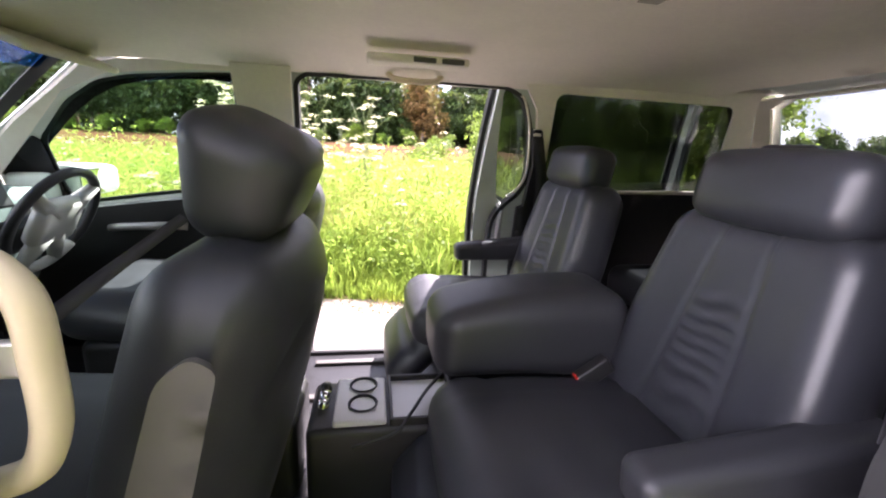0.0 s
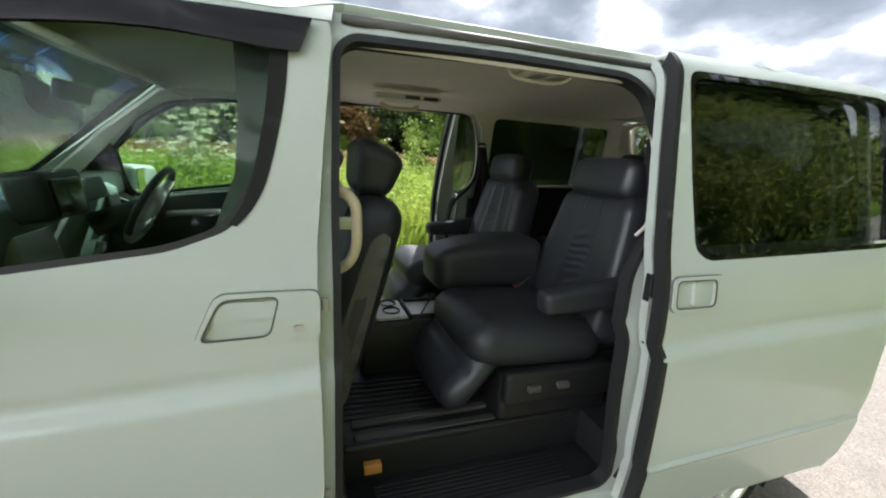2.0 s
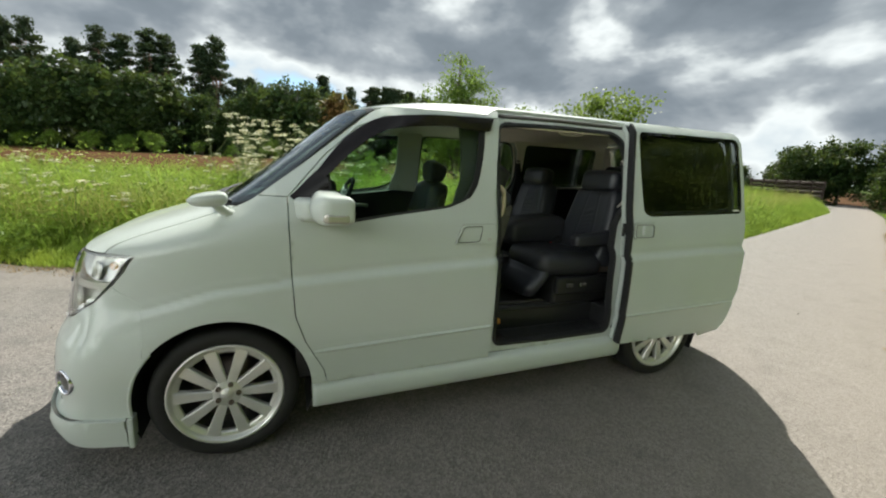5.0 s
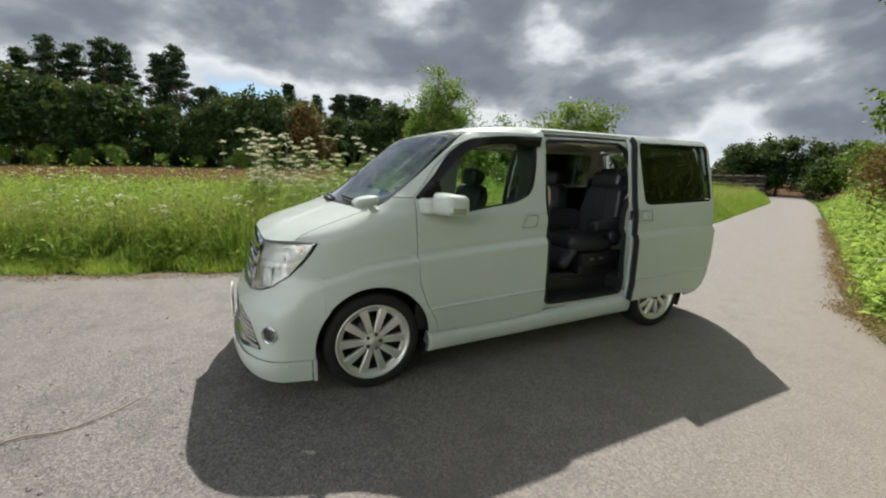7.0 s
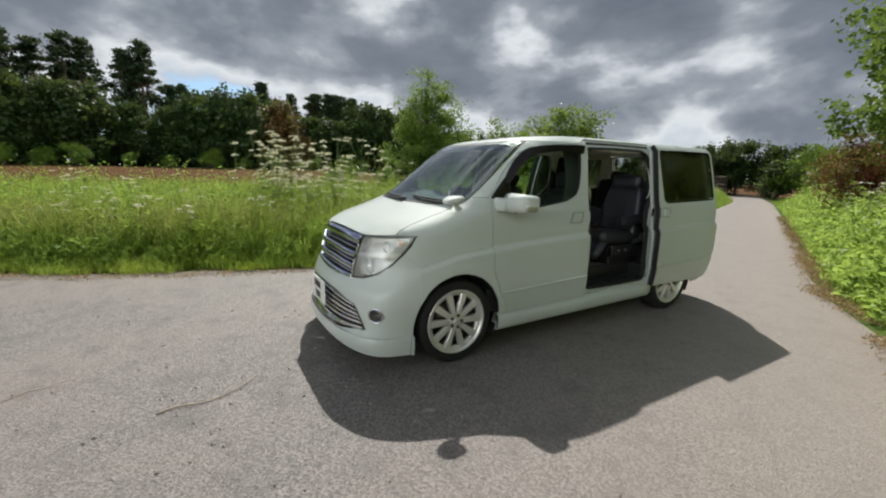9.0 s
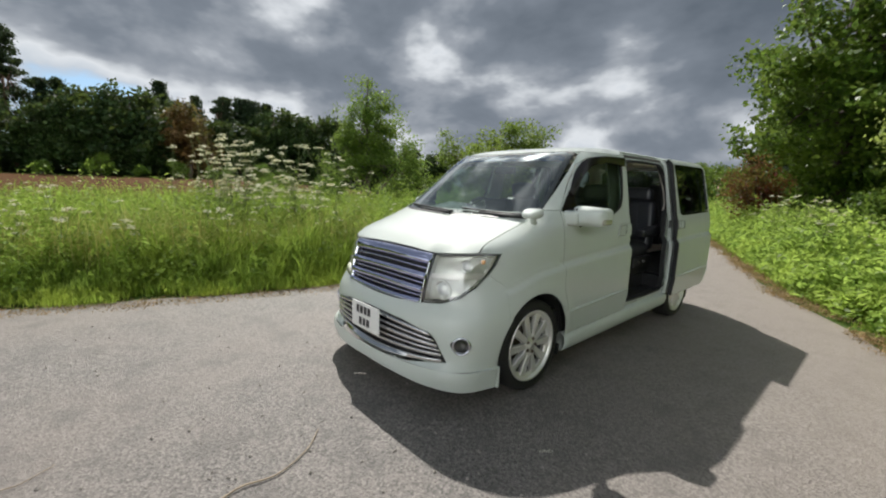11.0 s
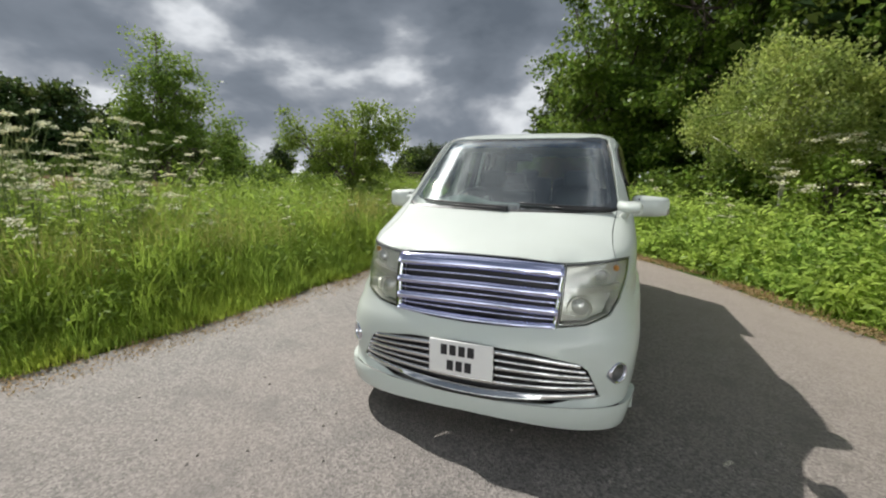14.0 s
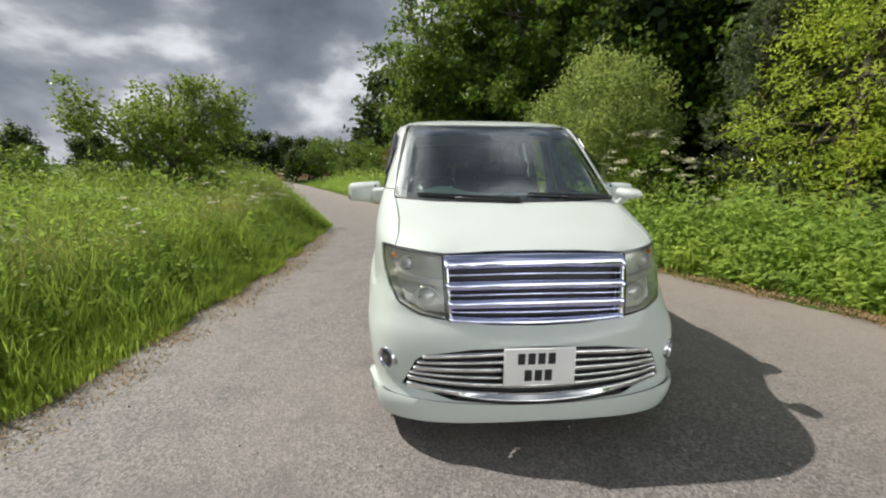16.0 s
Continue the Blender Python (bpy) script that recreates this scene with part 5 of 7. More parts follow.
# ---- cabin ----
def seat_wrinkle(p, n):
    """Gathered leather down the middle of a backrest."""
    q = p.copy()
    if n.x < -0.6:
        k = math.exp(-((q.y - 0.0) / 0.062) ** 4)
        q.x += 0.0062 * k * math.sin(150 * q.z + 3.0 * math.sin(21 * q.z) + 1.2 * math.sin(40 * q.y)) * max(0.0, min(1.0, (0.16 - q.z) / 0.1)) * max(0.0, min(1.0, (q.z + 0.24) / 0.08))
        for ys in (-0.085, 0.085):
            q.x += 0.006 * math.exp(-((q.y - ys * (1 - 0.9 * q.z)) / 0.006) ** 2)
    return q


def cushion_seams(p, n):
    q = p.copy()
    if n.z > 0.6:
        q.z -= 0.010 * math.exp(-((abs(q.y) - 0.15) / 0.007) ** 2)
        q.z -= 0.008 * math.exp(-((q.x + 0.14) / 0.007) ** 2)
        q.z += 0.003 * math.sin(40 * q.x + 8 * q.y) * math.exp(-((q.y + 0.05) / 0.1) ** 2)
    return q


def placed(geo, x, y, z, tilt=0.0):
    """Lay a piece at a place, leaning back by tilt degrees."""
    m = pose(x, y, z, 0, tilt, 0)
    return [m @ Vector(p) for p in geo[0]], geo[1]


def front_seat(y, dx):
    s = new("front_seat")
    s.parent = van
    s.matrix_local = pose(dx, y, 0)
    tagged(s, "black leather front seat with grey back panel")
    part("seat_base", block(-0.48, -0.02, -0.22, 0.22, 0.56, 0.86, 0.03), BLACK_TRIM, s)
    part("cushion", placed(rounded(0.54, 0.50, 0.16, 0.07, 10, 0.02, cushion_seams), -0.26, 0, 0.93, 4), LEATHER, s)

    def back_shape(p, n):
        q = p.copy()
        t = (q.z + 0.31) / 0.62
        q.y *= 1.0 - 0.14 * max(0.0, t - 0.55) / 0.45
        if q.x > 0:
            q.x -= 0.9 * q.y * q.y * q.x / 0.09
        if n.x > 0.6:
            q.x -= 0.008 * math.exp(-((math.hypot(q.y / 1.0, max(0.0, q.z - 0.05)) - 0.19) / 0.008) ** 2)
        return q
    part("backrest", placed(rounded(0.20, 0.55, 0.62, 0.075, 20, 0.010, back_shape), 0.105, 0, 1.075, 15), LEATHER, s)
    def shield(u, v):
        a = abs(u)
        if a < 0.22:
            x, y = -0.9 * u * u, a
        elif a < 0.314:
            x, y = -0.0436 - 0.06 * (1 - math.cos((a - 0.22) / 0.06)), 0.22 + 0.06 * math.sin((a - 0.22) / 0.06)
        else:
            x, y = -0.1036 - (a - 0.314), 0.28
        return (x + 0.004, math.copysign(y + 0.004, u) if a > 0.01 else u, v)
    for k in (-1, 1):
        strip = [(k * u, v) for u, v in ((0.285, -0.30), (0.375, -0.30), (0.352, 0.20), (0.325, 0.235), (0.296, 0.225))]
        panel = sheet(round_corners(strip, 0.02), [], shield, 0.010, 0.03, middle=Vector((-1, 0, 0)))
        part("back_panel", placed(panel, 0.209, 0, 1.045, 15), GREY_TRIM, s, "grey moulded side strip of the seat back")

    def head_shape(p, n):
        q = p.copy()
        t = q.z / 0.095
        q.x *= 1.0 + 0.20 * t
        q.y *= 1.0 + 0.10 * t
        q.z -= 0.4 * q.y * q.y * (1 + t) + 0.18 * q.x * (1 + t)
        q.x += 0.012 * t - 0.8 * q.y * q.y
        return q
    part("headrest", placed(rounded(0.135, 0.275, 0.165, 0.040, 12, 0.008, head_shape), 0.178, 0, 1.462, 5), LEATHER, s)
    for yy in (-0.06, 0.06):
        part("headrest_post", tube([(0.150, yy, 1.33), (0.16, yy, 1.44)], 0.007, 6), CHROME, s)


def rear_seat(y, sg):
    """A second-row armchair; sg is the side of its wall."""
    s = new("rear_seat")
    s.parent = van
    s.matrix_local = pose(0, y, -0.05)
    tagged(s, "black leather armchair seat with a sloping leg rest")
    part("seat_base", block(0.62, 1.10, -0.24, 0.24, 0.61, 0.82, 0.03), BLACK_TRIM, s)
    part("cushion", placed(rounded(0.56, 0.50, 0.17, 0.075, 12, 0.018, cushion_seams), 0.775, 0, 0.905, 3), LEATHER, s)
    rail = part("side_cover", block(0.62, 1.08, sg * 0.25 - 0.03, sg * 0.25 + 0.03, 0.70, 0.83, 0.02), BLACK_TRIM, s)
    for x in (0.70, 0.82):
        part("lever", block(x, x + 0.05, sg * 0.285 - 0.012, sg * 0.285 + 0.012, 0.76, 0.785, 0.006), GREY_TRIM, rail)

    def back_shape(p, n):
        q = seat_wrinkle(p, n)
        t = (q.z + 0.30) / 0.60
        q.y *= 1.0 - 0.16 * max(0.0, t - 0.5) / 0.5
        if n.x < -0.3:
            q.x -= 0.035 * (abs(q.y) / 0.25) ** 3
        return q
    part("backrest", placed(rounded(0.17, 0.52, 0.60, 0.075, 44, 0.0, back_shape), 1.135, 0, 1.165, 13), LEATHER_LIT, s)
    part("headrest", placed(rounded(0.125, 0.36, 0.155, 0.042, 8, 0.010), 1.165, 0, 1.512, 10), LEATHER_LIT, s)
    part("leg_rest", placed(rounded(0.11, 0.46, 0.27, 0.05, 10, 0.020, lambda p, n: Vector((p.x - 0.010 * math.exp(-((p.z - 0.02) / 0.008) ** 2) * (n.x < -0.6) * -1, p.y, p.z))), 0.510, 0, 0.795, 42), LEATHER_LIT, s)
    part("leg_rest_link", tube([(0.66, 0.0, 0.84), (0.54, 0.0, 0.78)], 0.02, 6), BLACK_TRIM, s)
    part("armrest", placed(rounded(0.46, 0.085, 0.10, 0.026, 8, 0.0, lambda p, n: Vector((p.x, p.y, p.z * (1 + 0.45 * p.x / 0.23) if p.z < 0 else p.z))), 0.955, sg * 0.265, 1.105, -6), LEATHER, s, "padded outer armrest")
    part("buckle", placed(rounded(0.10, 0.035, 0.05, 0.008, 2), 0.93, -sg * 0.19, 1.005, -35), BLACK_TRIM, s)
    part("buckle_button", placed(rounded(0.012, 0.030, 0.022, 0.004, 2), 0.885, -sg * 0.19, 0.99, -35), RED, s)


front_seat(-0.44, 0.0)
front_seat(0.44, -0.10)
rear_seat(-0.42, -1)
rear_seat(0.45, 1)
centre = part("centre_armrest", placed(rounded(0.54, 0.27, 0.225, 0.055, 10, 0.012, lambda p, n: Vector((p.x, p.y, p.z * (1.0 + 0.18 * p.x / 0.27) - 0.02 * (p.x / 0.27) ** 2))), 0.785, -0.06, 1.03, -1), LEATHER, van, "wide padded black leather centre armrest")
part("armrest_flap", placed(rounded(0.01, 0.09, 0.07, 0.004, 2), 0.517, -0.055, 1.015, 0), BLACK_TRIM, centre)

# third row and luggage wall
third = new("third_row_seat")
third.parent = van
tagged(third, "dark rear bench behind the armchairs")
part("cushion", placed(rounded(0.50, 1.30, 0.16, 0.06, 8, 0.01), 1.72, 0, 0.93), LEATHER, third)
for y in (-0.34, 0.34):
    part("backrest", placed(rounded(0.15, 0.64, 0.52, 0.06, 8, 0.015), 2.0, y, 1.22, 10), LEATHER, third)
    part("headrest", placed(rounded(0.10, 0.26, 0.13, 0.045, 6), 2.02, y, 1.53, 8), LEATHER, third)

# floor, step wells
flr = part("cabin_floor", block(-1.15, 2.15, -0.655, 0.655, 0.36, 0.562, 0.01), FLOOR_MAT, van)
part("front_floor", block(-1.15, 0.055, -0.84, 0.84, 0.36, 0.560, 0.01), FLOOR_MAT, van)
part("rear_floor", block(0.985, 2.15, -0.84, 0.84, 0.36, 0.560, 0.01), FLOOR_MAT, van)
for sg in (-1, 1):
    tread = part("step", block(0.058, 0.98, min(sg * 0.655, sg * 0.865), max(sg * 0.655, sg * 0.865), 0.375, 0.425, 0.008), BLACK_TRIM, van)
    for k in range(9):
        y = sg * (0.69 + 0.018 * k)
        part("rib", block(0.16, 0.84, y - 0.004, y + 0.004, 0.424, 0.430, 0.002), BLACK_TRIM, tread)
    part("step_edge", block(0.06, 0.93, sg * 0.655 - 0.014, sg * 0.655 + 0.014, 0.550, 0.578, 0.01), BLACK_TRIM, van)
    part("step_lamp", block(0.125, 0.185, sg * 0.672 - 0.016, sg * 0.672 + 0.016, 0.476, 0.510, 0.005), AMBER, van)
for y in (-0.62, -0.54, 0.30, 0.56):
    part("seat_rail", block(0.10, 0.62, y - 0.016, y + 0.016, 0.561, 0.576, 0.004), GREY_TRIM, van)
part("floor_ribs", join(*[block(-0.02, 0.60, y - 0.006, y + 0.006, 0.561, 0.569, 0.003) for y in np.linspace(-0.50, -0.26, 8)]), FLOOR_MAT, van)

# consoles
console = part("centre_console", block(0.18, 0.585, -0.215, 0.02, 0.56, 0.810, 0.02), BLACK_TRIM, van, "black centre console with cup holders")
part("top_plate", block(0.245, 0.385, -0.20, 0.01, 0.805, 0.823, 0.008), CONSOLE_GREY, console, "grey cup holder plate")
for y in (-0.035, -0.125):
    part("cup_holder", moved(lathe([(0.041, 0.004), (0.037, 0.007), (0.034, 0.002), (0.033, -0.001), (0.0, -0.001)], 28, "z"), Matrix.Translation((0.322, y, 0.8235))), INK, console)
for x0, x1, y0, y1 in ((0.392, 0.402, -0.205, 0.01), (0.57, 0.58, -0.205, 0.01), (0.392, 0.58, -0.205, -0.195), (0.392, 0.58, 0.0, 0.01)):
    part("tray_edge", block(x0, x1, y0, y1, 0.805, 0.830, 0.004), BLACK_TRIM, console)
part("tray_base", block(0.402, 0.57, -0.195, 0.0, 0.807, 0.813, 0.002), CONSOLE_GREY, console)
for k in range(3):
    part("knob", moved(lathe([(0.016, 0.0), (0.014, 0.02), (0.0, 0.022)], 14, "z"), Matrix.Translation((0.215, -0.03 - 0.04 * k, 0.811))), CHROME if k else BLACK_TRIM, console)
cable = [(0.56, -0.02, 0.845), (0.50, -0.10, 0.84), (0.45, -0.20, 0.845), (0.40, -0.262, 0.83), (0.30, -0.27, 0.805)]
part("cable", tube([tuple(p) for p in curve_through(cable, 6)], 0.005, 6), RUBBER, console)
bin_ = part("front_console", block(-0.42, 0.15, -0.17, 0.09, 0.56, 0.80, 0.03), BLACK_TRIM, van, "black front console bin with grey lid")
part("lid", block(-0.10, 0.14, -0.155, 0.075, 0.795, 0.818, 0.012), CONSOLE_GREY, bin_)

# dashboard
def dash_shape():
    prof = [(-1.42, 1.262), (-1.30, 1.285), (-1.10, 1.292), (-0.99, 1.285), (-0.95, 1.262), (-0.945, 1.22), (-0.965, 1.15), (-0.99, 1.05), (-1.02, 0.92), (-1.10, 0.80), (-1.42, 0.78)]
    verts, faces, n = [], [], 24
    for i in range(n + 1):
        y = -0.77 + 1.54 * i / n
        bow = 0.10 * (abs(y) / 0.77) ** 2
        for x, z in prof:
            hood = 0.055 * math.exp(-((y - 0.42) / 0.17) ** 2) if (-1.2 < x < -0.93 and z > 1.2) else 0.0
            verts.append((x - bow * (0.2 if x > -1.3 else 0) , y, z + hood))
    m = len(prof)
    for i in range(n):
        for k in range(m):
            faces.append((i * m + k, (i + 1) * m + k, (i + 1) * m + (k + 1) % m, i * m + (k + 1) % m))
    faces += [tuple(range(m)), tuple(range((n + 1) * m - 1, n * m - 1, -1))]
    return verts, faces


# reflected light and the teal cast of the glass are put into this colour
dash = part("dashboard", dash_shape(), plain("dash_vinyl", (0.19, 0.245, 0.235), 0.55, bump_s=0.2, bump_d=0.001, bump_scale=500), van, "dashboard with reflections painted in as blue-grey, and a dark centre screen")
part("screen", placed(rounded(0.03, 0.20, 0.13, 0.01, 2), -0.845, -0.02, 1.305, -8), SMOKE, dash)
part("display_hood", placed(rounded(0.12, 0.27, 0.17, 0.025, 3), -0.90, -0.01, 1.305, -8), BLACK_TRIM, dash)
part("centre_stack", placed(rounded(0.10, 0.26, 0.30, 0.03, 4), -0.975, -0.02, 1.04, -14), SILVER_TRIM, dash)
part("gauge_glass", placed(rounded(0.02, 0.28, 0.10, 0.01, 2), -0.945, 0.42, 1.285, -20), INK, dash)
for y in (-0.62, -0.33, 0.66):
    part("air_vent", placed(rounded(0.02, 0.13, 0.07, 0.01, 2), -0.952, y, 1.205, -8), INK, dash)
part("gear_lever", tube([(-0.86, 0.14, 1.00), (-0.82, 0.14, 1.10)], [0.012, 0.02], 8), SILVER_TRIM, van)
part("lower_stack", block(-1.02, -0.78, -0.15, 0.15, 0.80, 1.0, 0.03), BLACK_TRIM, van)


def steering_wheel():
    m = pose(-0.725, 0.44, 1.215, 0, 0, 0) @ Matrix.Rotation(radians(-63), 4, "Y")
    ring_dark = []
    for k in range(65):
        a = 2 * math.pi * k / 64
        p = (0.185 * math.cos(a), 0.185 * math.sin(a), 0)
        ring_dark.append(p)
    w = part("steering_wheel", moved(tube(ring_dark, 0.0165, 10, False), m), LEATHER, van, "black steering wheel with silver spokes")
    low = [(0.185 * math.cos(a), 0.185 * math.sin(a), 0) for a in np.linspace(2.3, 4.0, 18)]
    part("silver_rim", moved(tube(low, 0.0175, 10), m), WHEEL_SILVER, w)
    part("hub", moved(rounded(0.16, 0.19, 0.05, 0.024, 5, 0.01), m), WHEEL_SILVER, w)
    for a in (0.9, -0.9, math.pi - 0.45, math.pi + 0.45):
        part("spoke", moved(tube([(0.05 * math.cos(a), 0.05 * math.sin(a), 0), (0.18 * math.cos(a), 0.18 * math.sin(a), 0)], [0.034, 0.020], 8), m), WHEEL_SILVER, w)
    part("badge", moved(lathe([(0.03, 0.03), (0.026, 0.035), (0.0, 0.035)], 24, "z"), m), CHROME, w)
    col = [(-0.735, 0.44, 1.205), (-0.95, 0.44, 1.12)]
    part("column", tube(col, [0.05, 0.06], 10), BLACK_TRIM, w)


steering_wheel()

# headliner, roof fittings, trims
def liner_at(x, y):
    p = roof_at(x, y * 1.0)
    return (x, y, p[2] - 0.055 - 0.03 * (abs(y) / 0.72) ** 4)


half = [(-0.74, 0.0), (-0.72, 0.38), (-0.64, 0.61), (-0.35, 0.69), (0.0, 0.712), (1.0, 0.712), (1.90, 0.685), (1.985, 0.4), (2.0, 0.0)]
liner = part("headliner", sheet(half + [(x, -y) for x, y in reversed(half) if y > 0], [], liner_at, 0.012, 0.09, 0.06, middle=Vector((0.5, 0, 3.0))), HEADLINER, van, "beige cloth headliner")
vent = part("roof_vent", block(0.32, 0.68, 0.40, 0.50, 1.795, 1.825, 0.012), HEADLINER, van, "beige roof air vent bar")
vent_c = part("roof_console", block(0.78, 0.98, -0.40, -0.20, 1.842, 1.862, 0.010), HEADLINER, van, "flush beige roof vent")
for x in (0.48, 0.58):
    part("slot", block(x, x + 0.08, 0.396, 0.404, 1.800, 1.818, 0.003), GREY_TRIM, vent)
for x in (0.81, 0.90):
    part("grille_slot", block(x, x + 0.05, -0.37, -0.23, 1.839, 1.843, 0.002), VENT_BEIGE, vent_c)
loop_pts = [(0.40, 0.67, 1.80), (0.42, 0.65, 1.78), (0.46, 0.645, 1.772), (0.56, 0.645, 1.772), (0.60, 0.65, 1.78), (0.62, 0.67, 1.80)]
part("roof_handle", tube([tuple(p) for p in curve_through(loop_pts, 5)], 0.012, 8), BEIGE, van)
near_loop = [(0.57, -0.60, 1.80), (0.585, -0.59, 1.782), (0.63, -0.585, 1.772), (0.74, -0.585, 1.772), (0.785, -0.59, 1.782), (0.80, -0.60, 1.80)]
part("roof_handle", tube([tuple(p) for p in curve_through(near_loop, 5)], 0.0065, 8), HEADLINER, van)
for y in (-0.36, 0.40):
    part("sun_visor", placed(rounded(0.17, 0.42, 0.022, 0.01, 3), -0.63, y, 1.755, 22), HEADLINER, van)
part("rear_view_mirror", placed(rounded(0.03, 0.24, 0.07, 0.014, 4), -0.80, 0.02, 1.66, 10), BLACK_TRIM, van)
for sg in (-1, 1):
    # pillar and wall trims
    # near pillar trim gets a darker grey, its shade put into the colour
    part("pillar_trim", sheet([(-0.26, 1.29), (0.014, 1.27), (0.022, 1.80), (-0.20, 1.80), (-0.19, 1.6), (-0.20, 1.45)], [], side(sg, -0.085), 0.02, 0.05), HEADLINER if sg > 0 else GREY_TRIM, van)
    part("pillar_lower_trim", sheet([(-0.06, 0.62), (0.014, 0.62), (0.014, 1.27), (-0.06, 1.27)], [], side(sg, -0.085), 0.02, 0.06), BLACK_TRIM, van)
    part("quarter_trim_upper", sheet([(1.098, 1.25), (1.20, 1.28), (2.17, 1.30), (2.14, 1.60), (2.07, 1.835), (0.97, 1.835), (1.06, 1.70), (1.092, 1.5)], [round_corners([(1.15, 1.335), (2.06, 1.36), (2.02, 1.77), (1.14, 1.775)], 0.05)], side(sg, -0.075), 0.02, 0.06), HEADLINER, van, "beige rear side trim")
    part("quarter_trim_lower", sheet([(1.04, 0.62), (2.22, 0.62), (2.21, 1.345), (1.2, 1.325), (1.035, 1.25)], [], side(sg, -0.085), 0.02, 0.08), BLACK_TRIM, van)
    a_trim = [(-1.28, 1.30), (-1.17, 1.30), (-0.98, 1.50), (-0.82, 1.67), (-0.66, 1.74), (-0.35, 1.77), (0.0, 1.785), (0.0, 1.81), (-0.6, 1.80), (-0.72, 1.77), (-1.0, 1.55)]
    part("screen_pillar_trim", sheet(a_trim, [], side(sg, -0.03), 0.025, 0.05), HEADLINER, van)
    part("belt_cover", sheet(round_corners([(1.062, 1.26), (1.175, 1.26), (1.155, 1.42), (1.095, 1.62), (1.052, 1.62), (1.080, 1.46)], 0.015), [], side(sg, -0.082), 0.03, 0.05, 0.03), BLACK_TRIM, van)
    # belts: the front strap hangs slack behind the pillar, the rear one runs down the rear pillar
    BELT_FRONT = [(0.115, 0.585, 1.42), (0.082, 0.690, 1.38), (0.049, 0.785, 1.337)]
    for name, pts, wide, label in (("seat_belt", BELT_FRONT, 0.030, "dark front seat belt with a silver tongue"),
                                   ("seat_belt", [(1.075, 0.700, 1.60), (1.11, 0.708, 1.45), (1.125, 0.715, 1.29), (1.13, 0.720, 0.95)], 0.050, "black rear seat belt")):
        run = curve_through([(x, sg * y, z) for x, y, z in pts], 6)
        verts, faces = [], []
        for i, p in enumerate(run):
            d = (run[min(i + 1, len(run) - 1)] - run[max(i - 1, 0)]).normalized()
            across = Vector((abs(d.z), 0, -d.x if d.z > 0 else d.x)) * (wide / 2)
            for k, e in ((-1, -0.001), (1, -0.001), (1, 0.001), (-1, 0.001)):
                verts.append(p + across * k + Vector((0, e, 0)))
        for i in range(len(run) - 1):
            faces += [(4 * i + k, 4 * i + (k + 1) % 4, 4 * i + 4 + (k + 1) % 4, 4 * i + 4 + k) for k in range(4)]
        strap = part(name, (verts, faces), STRAP, van, label)
        end = run[-1] if pts[0][0] < 0.5 else run[0]
        part("belt_tongue", block(end.x - 0.020, end.x + 0.020, end.y - 0.005, end.y + 0.005, end.z - 0.016, end.z + 0.018, 0.005), SILVER_TRIM if pts[0][0] < 0.5 else HEADLINER, strap)
part("tailgate_trim", sheet(tail_pts(mirrored([(0.0, 0.62), (0.74, 0.62), (0.74, 1.2), (0.68, 1.5), (0.60, 1.80), (0.0, 1.815)])), [tail_pts(mirrored(REAR_WIN))], lambda t, z: tuple(Vector(tail_at(t, z)) - Vector((0.05, 0, 0))), 0.02, 0.08), HEADLINER, van)
grab = [(0.015, -0.765, 1.420), (0.050, -0.775, 1.414), (0.076, -0.782, 1.385), (0.081, -0.785, 1.33), (0.079, -0.785, 1.275), (0.060, -0.782, 1.232), (0.018, -0.77, 1.207)]
part("grab_handle", tube([tuple(p) for p in curve_through(grab, 6)], 0.0145, 10), BEIGE, van, "cream plastic grab handle")

# ---- plants ----
GREEN = np.random.default_rng(7)


def blades(xs, ys, zs, heights, widths, lean, rng):
    """Grass blades: two joined faces each, bent over to one side."""
    n = len(xs)
    a = rng.uniform(0, 2 * math.pi, n)
    bend = rng.uniform(0.1, 0.55, n) * heights * lean
    dx, dy = np.cos(a), np.sin(a)
    px, py = -dy * widths * 0.5, dx * widths * 0.5
    p = np.empty((n, 6, 3))
    for k, (t, w) in enumerate(((0.0, 1.0), (0.55, 0.8), (1.0, 0.12))):
        cx = xs + dx * bend * t * t
        cy = ys + dy * bend * t * t
        cz = zs + heights * (t - 0.18 * t * t)
        p[:, 2 * k, 0], p[:, 2 * k, 1], p[:, 2 * k, 2] = cx - px * w, cy - py * w, cz
        p[:, 2 * k + 1, 0], p[:, 2 * k + 1, 1], p[:, 2 * k + 1, 2] = cx + px * w, cy + py * w, cz
    return p


def blade_object(name, p, material, label):
    n = len(p)
    me = bpy.data.meshes.new(name)
    me.vertices.add(n * 6)
    me.vertices.foreach_set("co", p.astype(np.float32).ravel())
    base = (np.arange(n) * 6)[:, None]
    quads = np.concatenate([base + np.array([[0, 1, 3, 2]]), base + np.array([[2, 3, 5, 4]])], 1).reshape(-1)
    me.loops.add(n * 8)
    me.loops.foreach_set("vertex_index", quads.astype(np.int32))
    me.polygons.add(n * 2)
    me.polygons.foreach_set("loop_start", np.arange(0, n * 8, 4, dtype=np.int32))
    me.polygons.foreach_set("loop_total", np.full(n * 2, 4, dtype=np.int32))
    me.polygons.foreach_set("use_smooth", np.ones(n * 2, dtype=bool))
    me.materials.append(material)
    me.update(calc_edges=True)
    return tagged(new(name, me), label, "grass", kind="stuff")


FAR_V, NEAR_V = np.vectorize(verge_far), np.vectorize(verge_near)


